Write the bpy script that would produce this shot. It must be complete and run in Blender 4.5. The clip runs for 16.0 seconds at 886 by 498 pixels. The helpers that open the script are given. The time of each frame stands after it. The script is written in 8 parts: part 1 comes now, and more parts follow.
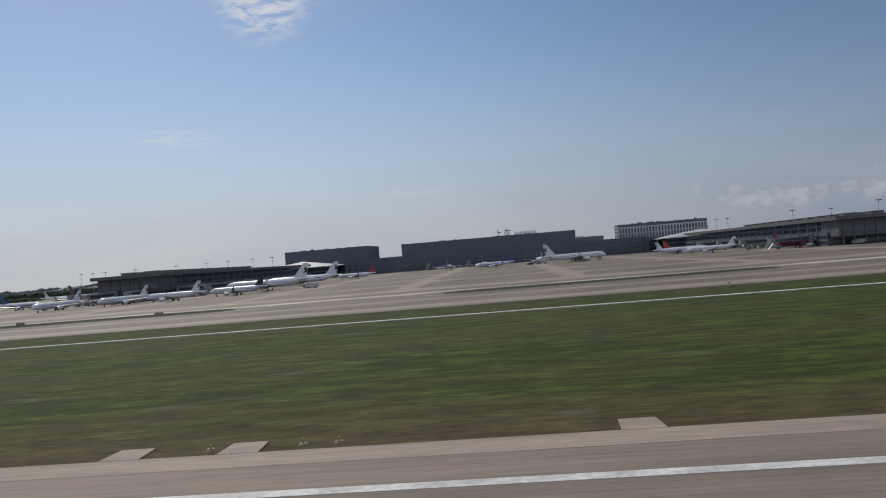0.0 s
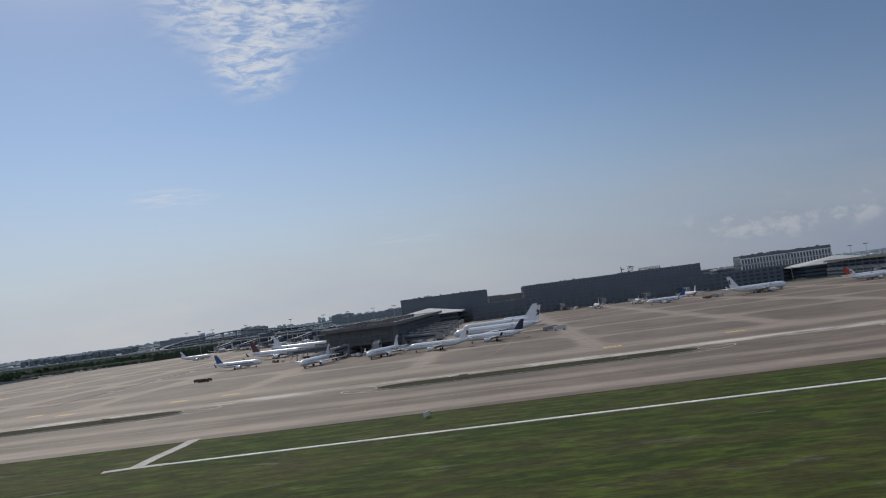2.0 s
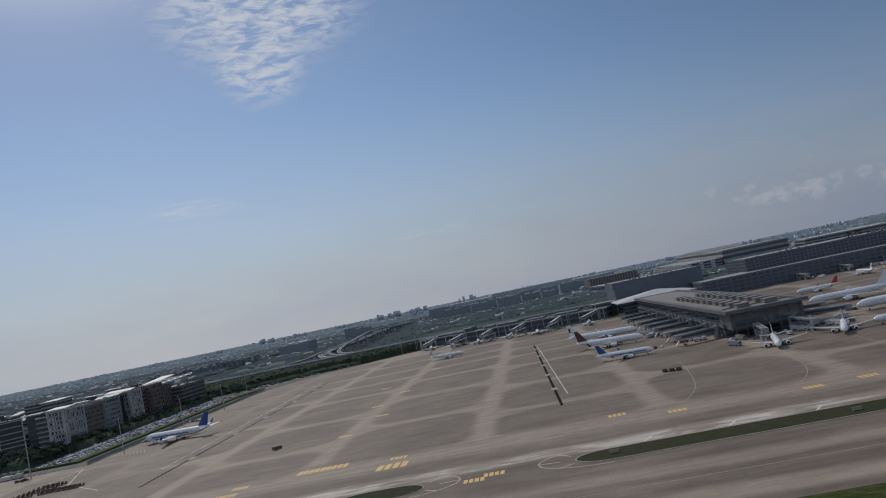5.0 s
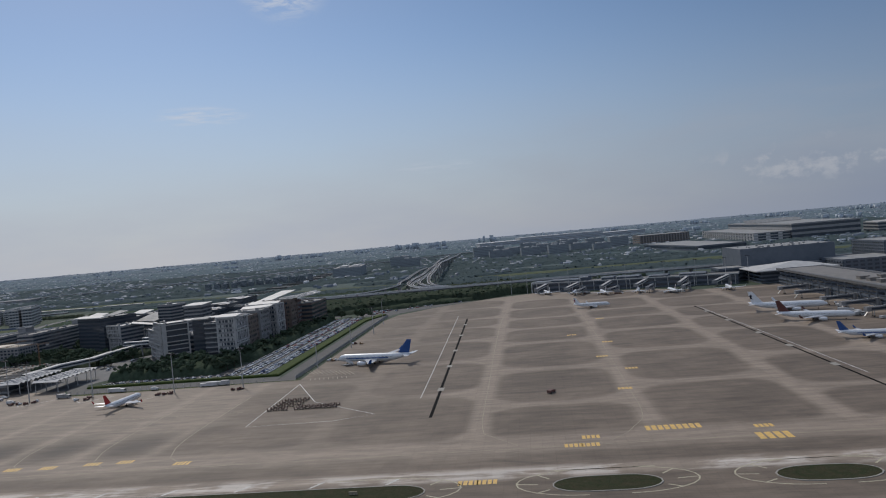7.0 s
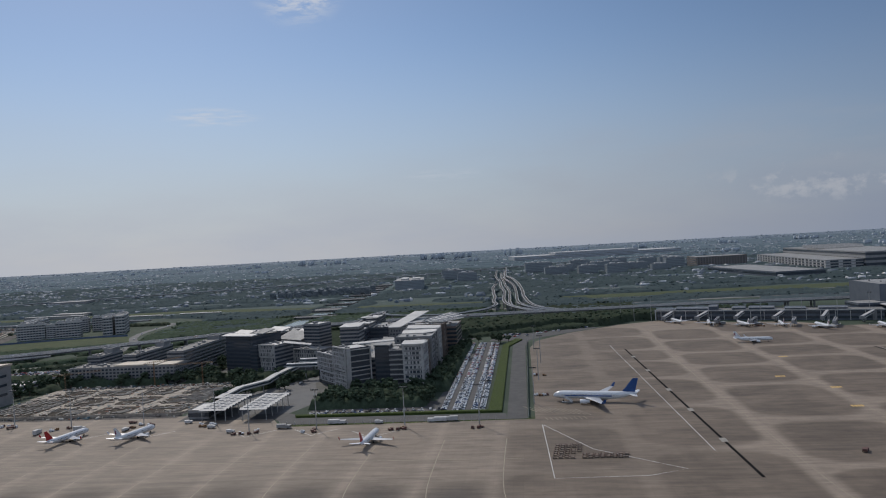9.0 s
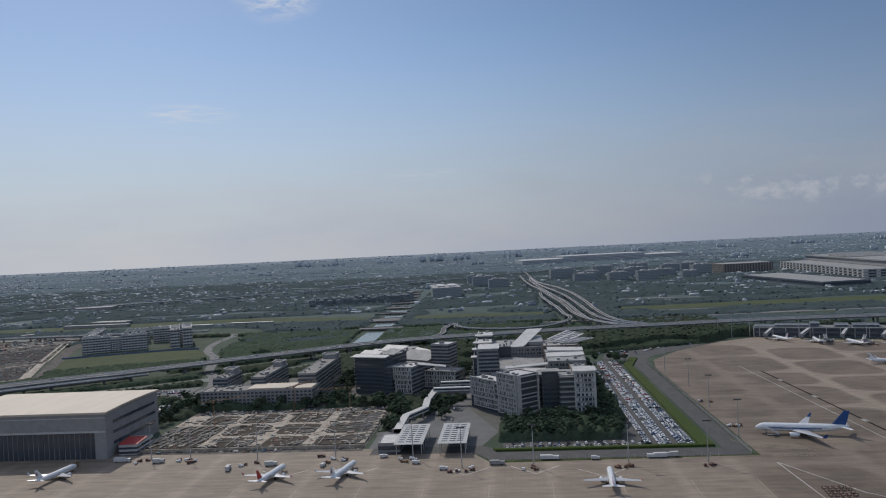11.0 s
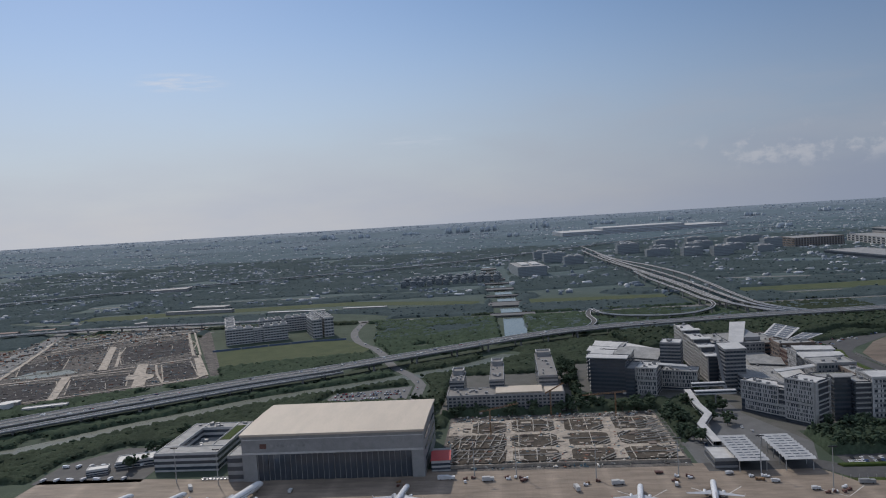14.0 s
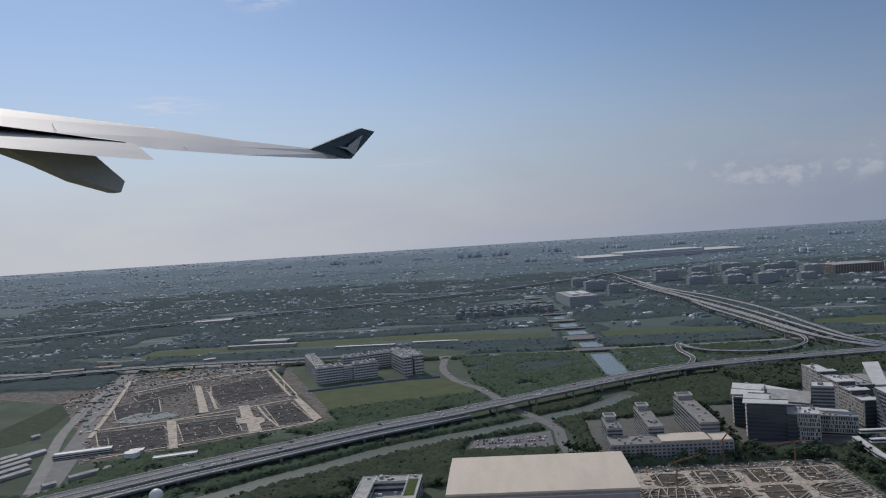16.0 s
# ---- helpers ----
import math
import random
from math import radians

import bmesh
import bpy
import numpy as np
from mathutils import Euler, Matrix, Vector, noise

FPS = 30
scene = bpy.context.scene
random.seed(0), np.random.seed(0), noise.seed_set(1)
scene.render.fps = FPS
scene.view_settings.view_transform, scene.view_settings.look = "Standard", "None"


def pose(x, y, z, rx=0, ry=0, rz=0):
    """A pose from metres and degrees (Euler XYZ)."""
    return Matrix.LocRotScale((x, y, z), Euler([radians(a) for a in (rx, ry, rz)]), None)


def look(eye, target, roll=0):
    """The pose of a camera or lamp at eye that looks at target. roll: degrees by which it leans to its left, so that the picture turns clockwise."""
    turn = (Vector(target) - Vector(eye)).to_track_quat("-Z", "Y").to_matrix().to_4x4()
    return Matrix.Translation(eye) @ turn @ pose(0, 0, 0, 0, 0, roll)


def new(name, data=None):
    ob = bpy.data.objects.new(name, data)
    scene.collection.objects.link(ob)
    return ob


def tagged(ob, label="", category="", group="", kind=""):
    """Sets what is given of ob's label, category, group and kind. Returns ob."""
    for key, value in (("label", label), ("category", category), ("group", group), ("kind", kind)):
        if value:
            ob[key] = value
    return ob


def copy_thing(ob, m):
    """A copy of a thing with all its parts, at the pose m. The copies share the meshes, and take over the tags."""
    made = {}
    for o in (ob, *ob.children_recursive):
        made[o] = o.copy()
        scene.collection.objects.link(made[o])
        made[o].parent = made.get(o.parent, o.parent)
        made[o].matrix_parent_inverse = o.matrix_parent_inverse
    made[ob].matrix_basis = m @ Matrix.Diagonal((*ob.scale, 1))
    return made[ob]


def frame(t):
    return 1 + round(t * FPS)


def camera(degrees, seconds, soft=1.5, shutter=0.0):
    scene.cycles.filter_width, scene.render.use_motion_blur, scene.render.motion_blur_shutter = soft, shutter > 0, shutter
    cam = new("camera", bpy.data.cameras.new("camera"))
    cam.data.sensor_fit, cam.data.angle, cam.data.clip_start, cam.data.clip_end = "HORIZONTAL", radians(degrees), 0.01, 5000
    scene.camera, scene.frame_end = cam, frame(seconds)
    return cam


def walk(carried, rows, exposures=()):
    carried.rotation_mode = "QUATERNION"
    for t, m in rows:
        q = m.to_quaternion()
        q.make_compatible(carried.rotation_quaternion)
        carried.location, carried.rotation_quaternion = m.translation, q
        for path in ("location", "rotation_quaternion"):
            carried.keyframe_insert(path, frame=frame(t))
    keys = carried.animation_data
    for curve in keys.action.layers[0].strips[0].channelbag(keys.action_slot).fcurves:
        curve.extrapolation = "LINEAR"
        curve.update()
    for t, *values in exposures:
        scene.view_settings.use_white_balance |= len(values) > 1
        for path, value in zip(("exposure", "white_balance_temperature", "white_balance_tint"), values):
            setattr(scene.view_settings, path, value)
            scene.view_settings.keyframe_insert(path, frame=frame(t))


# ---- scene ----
EXPOSURE = -0.62
cam = camera(62.99, 16.0, soft=1.1, shutter=0.0)
walk(cam, [
    (0, look((0.00, 0.00, 5.93), (-8.10, 99.66, 7.29), -4.69)),
    (0.5, look((-19.69, 0.00, 7.08), (-26.98, 99.70, 9.54), -5.57)),
    (1, look((-39.35, 0.00, 8.65), (-46.11, 99.68, 12.90), -6.22)),
    (1.5, look((-58.99, 0.00, 10.59), (-65.52, 99.57, 17.15), -6.59)),
    (2, look((-78.60, 0.00, 12.84), (-85.45, 99.48, 20.33), -7.47)),
    (2.5, look((-98.18, 0.00, 15.37), (-105.93, 99.51, 21.51), -7.15)),
    (3, look((-117.74, 0.00, 18.11), (-125.52, 99.56, 23.31), -6.96)),
    (3.5, look((-137.27, 0.00, 21.03), (-145.20, 99.53, 26.62), -8.43)),
    (4, look((-156.77, 0.00, 24.10), (-165.53, 99.39, 30.82), -10.69)),
    (4.5, look((-176.25, 0.00, 27.29), (-185.58, 99.28, 34.84), -11.85)),
    (5, look((-195.70, 0.00, 30.57), (-205.75, 99.26, 37.36), -11.75)),
    (5.2, look((-203.47, 0.00, 31.90), (-213.81, 99.25, 38.35), -11.90)),
    (7.3, look((-284.82, 0.00, 46.23), (-296.64, 99.26, 43.59), -3.47)),
    (7.5, look((-292.54, 0.00, 47.61), (-304.52, 99.24, 44.76), -2.74)),
    (8, look((-311.83, 0.00, 51.06), (-324.27, 99.13, 46.78), -3.88)),
    (8.5, look((-331.09, 0.00, 54.51), (-343.62, 99.15, 50.96), -4.36)),
    (9, look((-350.33, 0.00, 57.95), (-362.44, 99.26, 57.19), -3.26)),
    (9.2, look((-358.01, 0.00, 59.33), (-370.03, 99.27, 58.60), -3.11)),
    (11.3, look((-438.46, 0.00, 73.75), (-447.21, 99.61, 72.72), -3.11)),
    (11.5, look((-446.10, 0.00, 75.13), (-454.75, 99.62, 74.03), -3.28)),
    (12, look((-465.18, 0.00, 78.59), (-473.86, 99.60, 76.70), -3.40)),
    (12.5, look((-484.22, 0.00, 82.08), (-492.71, 99.59, 78.85), -3.19)),
    (13, look((-503.24, 0.00, 85.59), (-511.72, 99.51, 80.50), -3.41)),
    (13.5, look((-522.24, 0.00, 89.15), (-530.85, 99.43, 82.86), -3.53)),
    (14, look((-541.20, 0.00, 92.75), (-550.02, 99.46, 87.24), -3.55)),
    (14.5, look((-560.14, 0.00, 96.41), (-568.80, 99.56, 92.79), -3.83)),
    (15, look((-579.06, 0.00, 100.13), (-587.29, 99.63, 97.77), -3.87)),
    (15.5, look((-597.95, 0.00, 103.93), (-605.68, 99.67, 101.56), -3.79)),
    (16, look((-616.81, 0.00, 107.80), (-624.26, 99.69, 105.23), -3.78)),
], exposures=[(0, EXPOSURE, 6550, 10), (1.5, EXPOSURE, 6450, 10), (3, EXPOSURE - 0.12, 6400, 10), (5.2, EXPOSURE - 0.24, 6350, 10), (7.3, EXPOSURE - 0.12, 6350, 11), (9.2, EXPOSURE - 0.10, 6390, 11), (11, EXPOSURE - 0.02, 6380, 11), (13, EXPOSURE, 6370, 12), (16, EXPOSURE + 0.04, 6360, 12)])

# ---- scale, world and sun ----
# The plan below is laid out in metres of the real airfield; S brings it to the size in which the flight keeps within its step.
S = 0.48
SUN_AZ, SUN_EL = radians(-32), radians(43)      # from straight ahead of the runway side, clockwise; height
sun_way = Vector((math.sin(SUN_AZ) * math.cos(SUN_EL), math.cos(SUN_AZ) * math.cos(SUN_EL), math.sin(SUN_EL)))

world = bpy.data.worlds.new("sky")
scene.world = world
world.use_nodes = True
WT = world.node_tree
WT.nodes.clear()


def node(tree, kind, **values):
    n = tree.nodes.new(kind)
    for key, value in values.items():
        if key in n.inputs.keys():
            n.inputs[key].default_value = value
        else:
            setattr(n, key, value)
    return n


def calc(tree, op, a, b=0.0, c=0.0, clamp=False):
    n = tree.nodes.new("ShaderNodeMath")
    n.operation, n.use_clamp = op, clamp
    for socket, v in zip(n.inputs, (a, b, c)):
        if isinstance(v, (int, float)):
            socket.default_value = v
        else:
            tree.links.new(v, socket)
    return n.outputs[0]


def ramp01(tree, v, lo, hi):
    n = node(tree, "ShaderNodeMapRange", interpolation_type="SMOOTHSTEP")
    tree.links.new(v, n.inputs["Value"])
    n.inputs["From Min"].default_value, n.inputs["From Max"].default_value = lo, hi
    return n.outputs["Result"]


def blend(tree, fac, a, b):
    n = tree.nodes.new("ShaderNodeMix")
    n.data_type = "RGBA"
    for socket, v in ((n.inputs[0], fac), (n.inputs[6], a), (n.inputs[7], b)):
        if isinstance(v, (int, float)):
            socket.default_value = v
        elif isinstance(v, tuple):
            socket.default_value = (*v[:3], 1)
        else:
            tree.links.new(v, socket)
    return n.outputs[2]


def noise_at(tree, vector, scale, detail=4.0, rough=0.55, distort=0.0):
    n = node(tree, "ShaderNodeTexNoise", Scale=scale, Detail=detail, Roughness=rough, Distortion=distort)
    tree.links.new(vector, n.inputs["Vector"])
    return n.outputs["Fac"]


def build_sky():
    t = WT
    way = node(t, "ShaderNodeTexCoord").outputs["Generated"]
    sep = node(t, "ShaderNodeSeparateXYZ")
    t.links.new(way, sep.inputs[0])
    x, y, z = sep.outputs
    lifted = node(t, "ShaderNodeCombineXYZ")
    t.links.new(x, lifted.inputs[0]), t.links.new(y, lifted.inputs[1])
    t.links.new(calc(t, "MAXIMUM", z, 0.004), lifted.inputs[2])
    sky = node(t, "ShaderNodeTexSky")
    sky.sky_type, sky.sun_disc = "NISHITA", False
    sky.sun_elevation, sky.sun_rotation = SUN_EL, SUN_AZ
    sky.air_density, sky.dust_density, sky.ozone_density, sky.altitude = 1.0, 0.4, 3.5, 0
    t.links.new(lifted.outputs[0], sky.inputs[0])
    az = calc(t, "ARCTAN2", x, y)
    el = calc(t, "ARCSINE", z)
    flat = node(t, "ShaderNodeCombineXYZ")
    t.links.new(az, flat.inputs[0]), t.links.new(el, flat.inputs[1])
    plane = flat.outputs[0]

    def stretched(sx, sy, turn=0.0):
        m = node(t, "ShaderNodeMapping")
        m.inputs["Scale"].default_value, m.inputs["Rotation"].default_value = (sx, sy, 1), (0, 0, turn)
        t.links.new(plane, m.inputs["Vector"])
        return m.outputs[0]

    def oval(a0, e0, wa, we):
        u = calc(t, "MULTIPLY", calc(t, "SUBTRACT", az, radians(a0)), 1 / radians(wa))
        v = calc(t, "MULTIPLY", calc(t, "SUBTRACT", el, radians(e0)), 1 / radians(we))
        r = calc(t, "SQRT", calc(t, "ADD", calc(t, "MULTIPLY", u, u), calc(t, "MULTIPLY", v, v)))
        return calc(t, "SUBTRACT", 1.0, ramp01(t, r, 0.35, 1.0))

    colour = sky.outputs[0]
    # pale summer haze that thickens to the horizon
    haze = calc(t, "SUBTRACT", 1.0, ramp01(t, el, -0.01, 0.30))
    drift = noise_at(t, stretched(2.0, 7.0, 0.08), 1.6, 5)
    haze = calc(t, "MULTIPLY", haze, calc(t, "MULTIPLY_ADD", drift, 0.5, 0.72), clamp=True)
    behind = ramp01(t, calc(t, "MULTIPLY", y, -1.0), -0.35, 0.55)
    aside = calc(t, "MULTIPLY", ramp01(t, az, radians(-34), radians(44)), calc(t, "SUBTRACT", 1.0, behind))
    colour = blend(t, calc(t, "MULTIPLY", haze, HAZE_MAX), colour, blend(t, aside, HAZE, HAZE_AWAY))
    high = calc(t, "MULTIPLY_ADD", ramp01(t, el, 0.05, 0.45), 0.65, 0.38)
    colour = blend(t, calc(t, "MULTIPLY", calc(t, "MULTIPLY", aside, aside), high), colour, SKY_AWAY)
    colour = blend(t, calc(t, "MULTIPLY", ramp01(t, el, 0.15, 0.55), 0.22), colour, (1.6, 2.5, 4.3))
    # added fill: unseen sky overhead and behind is brightened to lift shaded sides
    dome = calc(t, "MAXIMUM", calc(t, "MULTIPLY", ramp01(t, el, 0.48, 0.95), 0.62), calc(t, "MULTIPLY", behind, 0.62))
    colour = blend(t, dome, colour, HAZE_FILL)
    towards = node(t, "ShaderNodeVectorMath", operation="DOT_PRODUCT")
    t.links.new(way, towards.inputs[0])
    towards.inputs[1].default_value = sun_way
    glow = ramp01(t, towards.outputs["Value"], 0.925, 1.0)
    colour = blend(t, calc(t, "MULTIPLY", glow, glow), colour, (15.0, 14.4, 13.4))
    # high rippled cloud, thin wisps and low cumulus
    ripples = ramp01(t, noise_at(t, stretched(9, 30, 0.10), 3.2, 7, 0.62, 0.5), 0.36, 0.62)
    patch = calc(t, "MULTIPLY", calc(t, "MAXIMUM", oval(-16.4, 25.0, 10.5, 6.5), oval(-17.2, 20.8, 4.6, 4.4)), ripples)
    wisp = calc(t, "MULTIPLY", oval(-24.0, 10.4, 4.2, 0.9), ramp01(t, noise_at(t, stretched(8, 60), 3, 6), 0.38, 0.75))
    wisp2 = calc(t, "MULTIPLY", oval(-6.5, 5.4, 4.0, 0.6), ramp01(t, noise_at(t, stretched(8, 60), 4, 5), 0.35, 0.8))
    heap = ramp01(t, noise_at(t, stretched(13, 17), 2.1, 7, 0.6), 0.50, 0.66)
    heap = calc(t, "MULTIPLY", heap, oval(22.0, 3.1, 11.0, 2.1))
    veil = calc(t, "MULTIPLY", oval(20, 5.0, 34, 4.5), ramp01(t, noise_at(t, stretched(3, 12, 0.05), 1.7, 4), 0.35, 0.75))
    colour = blend(t, calc(t, "MULTIPLY", veil, 0.30), colour, (4.3, 4.5, 5.0))
    colour = blend(t, calc(t, "MULTIPLY", calc(t, "MAXIMUM", wisp, calc(t, "MULTIPLY", wisp2, 0.35)), 0.75), colour, CLOUD)
    colour = blend(t, calc(t, "MULTIPLY", heap, 0.55), colour, (5.6, 5.75, 6.1))
    colour = blend(t, calc(t, "MULTIPLY", patch, 0.95), colour, CLOUD)
    back = node(t, "ShaderNodeBackground", Strength=SKY_STRENGTH)
    t.links.new(colour, back.inputs["Color"])
    out = node(t, "ShaderNodeOutputWorld")
    t.links.new(back.outputs[0], out.inputs[0])


SKY_STRENGTH = 0.128
HAZE_MAX = 0.95
HAZE = (5.5, 5.9, 6.65)
HAZE_AWAY = (3.3, 3.7, 4.55)
SKY_AWAY = (1.25, 1.95, 3.4)
HAZE_FILL = (6.2, 7.1, 8.8)
CLOUD = (7.2, 7.6, 8.3)
build_sky()

sun = new("sun", bpy.data.lights.new("sun", "SUN"))
sun.data.energy, sun.data.angle, sun.data.color = 3.8, radians(0.55), (1.0, 0.92, 0.81)
sun.matrix_world = look(tuple(sun_way * 200), (0, 0, 0))

# ---- materials ----


def material(name, colour, rough=0.7, second=None, size=2.0, amount=0.6, fine=0.12, fine_amount=0.25, metal=0.0,
             bump=0.0, leafy=0.0, per_object=0.0, per_island=0.0, spec=0.5, stretch=(1, 1, 1)):
    """Two scales of variation by world position; size and fine are in metres of the plan."""
    m = bpy.data.materials.new(name)
    m.use_nodes = True
    t = m.node_tree
    shader = t.nodes["Principled BSDF"]
    shader.inputs["Roughness"].default_value, shader.inputs["Metallic"].default_value = rough, metal
    shader.inputs["Specular IOR Level"].default_value = spec
    geo = node(t, "ShaderNodeNewGeometry")
    place = node(t, "ShaderNodeMapping")
    place.inputs["Scale"].default_value = stretch
    t.links.new(geo.outputs["Position"], place.inputs["Vector"])
    second = second or tuple(c * 0.72 for c in colour)
    broad = noise_at(t, place.outputs[0], 1 / (size * S), 5, 0.6, 0.3)
    col = blend(t, calc(t, "MULTIPLY", ramp01(t, broad, 0.34, 0.68), amount), colour, second)
    grain = noise_at(t, place.outputs[0], 1 / (fine * S), 3, 0.6)
    dark = tuple(c * (1 - fine_amount) for c in (1, 1, 1))
    mul = node(t, "ShaderNodeMix", data_type="RGBA", blend_type="MULTIPLY")
    mul.inputs[0].default_value = 1.0
    t.links.new(col, mul.inputs[6])
    t.links.new(blend(t, ramp01(t, grain, 0.3, 0.7), dark, (1, 1, 1)), mul.inputs[7])
    col = mul.outputs[2]
    if per_object or per_island:
        rnd = node(t, "ShaderNodeObjectInfo").outputs["Random"] if per_object else geo.outputs["Random Per Island"]
        amt = per_object or per_island
        hsv = node(t, "ShaderNodeHueSaturation")
        t.links.new(calc(t, "MULTIPLY_ADD", rnd, 2 * amt, 1 - amt), hsv.inputs["Value"])
        t.links.new(calc(t, "MULTIPLY_ADD", rnd, 0.04, 0.48), hsv.inputs["Hue"])
        t.links.new(col, hsv.inputs["Color"])
        col = hsv.outputs[0]
    t.links.new(col, shader.inputs["Base Color"])
    t.links.new(calc(t, "MULTIPLY_ADD", grain, 0.2, max(rough - 0.1, 0.02)), shader.inputs["Roughness"])
    if bump:
        b = node(t, "ShaderNodeBump", Strength=bump, Distance=fine * S)
        t.links.new(grain, b.inputs["Height"])
        t.links.new(b.outputs[0], shader.inputs["Normal"])
    if leafy:
        thin = node(t, "ShaderNodeBsdfTranslucent")
        t.links.new(col, thin.inputs["Color"])
        both = node(t, "ShaderNodeMixShader")
        both.inputs[0].default_value = leafy
        t.links.new(shader.outputs[0], both.inputs[1]), t.links.new(thin.outputs[0], both.inputs[2])
        t.links.new(both.outputs[0], t.nodes["Material Output"].inputs["Surface"])
    return m


def palette(name, colours, rough=0.6, spec=0.4):
    """One paint out of several, by the piece: joined far things take it by island, things by object."""
    m = bpy.data.materials.new(name)
    m.use_nodes = True
    t = m.node_tree
    shader = t.nodes["Principled BSDF"]
    shader.inputs["Roughness"].default_value = rough
    shader.inputs["Specular IOR Level"].default_value = spec
    geo = node(t, "ShaderNodeNewGeometry")
    pick = node(t, "ShaderNodeValToRGB")
    pick.color_ramp.interpolation = "CONSTANT"
    while len(pick.color_ramp.elements) < len(colours):
        pick.color_ramp.elements.new(1.0)
    for k, c in enumerate(colours):
        pick.color_ramp.elements[k].position, pick.color_ramp.elements[k].color = k / len(colours), (*c, 1)
    t.links.new(geo.outputs["Random Per Island"], pick.inputs[0])
    n = noise_at(t, geo.outputs["Position"], 1 / (5 * S), 4)
    col = node(t, "ShaderNodeMix", data_type="RGBA", blend_type="MULTIPLY")
    col.inputs[0].default_value = 1.0
    t.links.new(pick.outputs[0], col.inputs[6])
    t.links.new(blend(t, n, (0.7, 0.7, 0.7), (1.15, 1.15, 1.15)), col.inputs[7])
    t.links.new(col.outputs[2], shader.inputs["Base Color"])
    return m


def apron_concrete():
    """Worn concrete: slabs, paler taxi lanes swept clean by the wheels, dark stained bays between them."""
    m = bpy.data.materials.new("apron_concrete")
    m.use_nodes = True
    t = m.node_tree
    shader = t.nodes["Principled BSDF"]
    shader.inputs["Specular IOR Level"].default_value = 0.25
    geo = node(t, "ShaderNodeNewGeometry")
    pos = geo.outputs["Position"]
    warp = node(t, "ShaderNodeTexNoise", Scale=1 / (120 * S), Detail=2.0)
    t.links.new(pos, warp.inputs["Vector"])
    shift = node(t, "ShaderNodeVectorMath", operation="MULTIPLY_ADD")
    t.links.new(warp.outputs["Color"], shift.inputs[0])
    shift.inputs[1].default_value, shift.inputs[2].default_value = (7 * S, 9 * S, 0), (-3.5 * S, -4.5 * S, 0)
    moved = node(t, "ShaderNodeVectorMath", operation="ADD")
    t.links.new(pos, moved.inputs[0]), t.links.new(shift.outputs[0], moved.inputs[1])
    sep = node(t, "ShaderNodeSeparateXYZ")
    t.links.new(moved.outputs[0], sep.inputs[0])
    raw = node(t, "ShaderNodeSeparateXYZ")
    t.links.new(pos, raw.inputs[0])
    x, y = sep.outputs[0], sep.outputs[1]

    def lane(v, centre, half, soft):
        d = calc(t, "ABSOLUTE", calc(t, "SUBTRACT", v, centre * S))
        return calc(t, "SUBTRACT", 1.0, ramp01(t, d, (half - soft) * S, (half + soft) * S))

    def bell(v, width):
        q = calc(t, "MULTIPLY", v, 1 / (width * S))
        return calc(t, "EXPONENT", calc(t, "MULTIPLY", calc(t, "MULTIPLY", q, q), -1.0))

    # dark bays with rounded corners between swept lanes: stand lines 79 m apart, cross lanes shifted from one row of bays to the next
    def bays(first, lines):
        u = calc(t, "MULTIPLY", calc(t, "PINGPONG", calc(t, "ADD", x, first * S), 39.5 * S), 1 / (39.5 * S))
        out = None
        for c, half in lines:
            v = calc(t, "MULTIPLY", calc(t, "ABSOLUTE", calc(t, "SUBTRACT", y, c * S)), 1 / (half * S))
            r = calc(t, "ADD", calc(t, "POWER", u, 4.0), calc(t, "POWER", v, 3.0))
            b = calc(t, "SUBTRACT", 1.0, ramp01(t, r, 0.52, 0.95))
            out = b if out is None else calc(t, "MAXIMUM", out, b)
        return out

    west = calc(t, "GREATER_THAN", calc(t, "FRACT", calc(t, "MULTIPLY_ADD", x, 1 / (158 * S), 599 / 158 + 20)), 0.5)
    bay_w = bays(599 + 39.5 + 79 * 20, ((362, 48), (462, 50), (562, 47), (653, 40), (726, 32), (811, 50), (905, 42)))
    bay_e = bays(599 + 39.5 + 79 * 20, ((345, 30), (423, 45), (523, 52), (618, 40), (695, 35), (776, 44), (864, 44)))
    bay = calc(t, "ADD", calc(t, "MULTIPLY", bay_w, west), calc(t, "MULTIPLY", bay_e, calc(t, "SUBTRACT", 1.0, west)))
    plain = calc(t, "SUBTRACT", 1.0, calc(t, "MULTIPLY", ramp01(t, x, -780 * S, -745 * S), calc(t, "SUBTRACT", 1.0, ramp01(t, x, -655 * S, -620 * S))))
    along = ramp01(t, calc(t, "PINGPONG", calc(t, "ADD", x, (599 + 39.5 + 79 * 20) * S), 39.5 * S), 31 * S, 37.5 * S)
    stands = calc(t, "MAXIMUM", along, calc(t, "MULTIPLY", calc(t, "SUBTRACT", 1.0, bay), 0.86))
    stands = calc(t, "MULTIPLY", stands, calc(t, "MULTIPLY_ADD", plain, 0.65, 0.35))
    # stands of the west apron: closer lines with a dark oval of drips between them
    side = calc(t, "PINGPONG", calc(t, "ADD", x, (754 + 39 * 30) * S), 19.5 * S)
    oval = calc(t, "MULTIPLY", bell(calc(t, "SUBTRACT", calc(t, "MULTIPLY", side, -1.0), -19.5 * S), 13), bell(calc(t, "SUBTRACT", y, 340 * S), 16))
    stands_w = calc(t, "SUBTRACT", calc(t, "MULTIPLY_ADD", bell(side, 4), 0.4, 0.62), calc(t, "MULTIPLY", oval, 1.5))
    is_w = calc(t, "SUBTRACT", 1.0, ramp01(t, x, -764 * S, -742 * S))
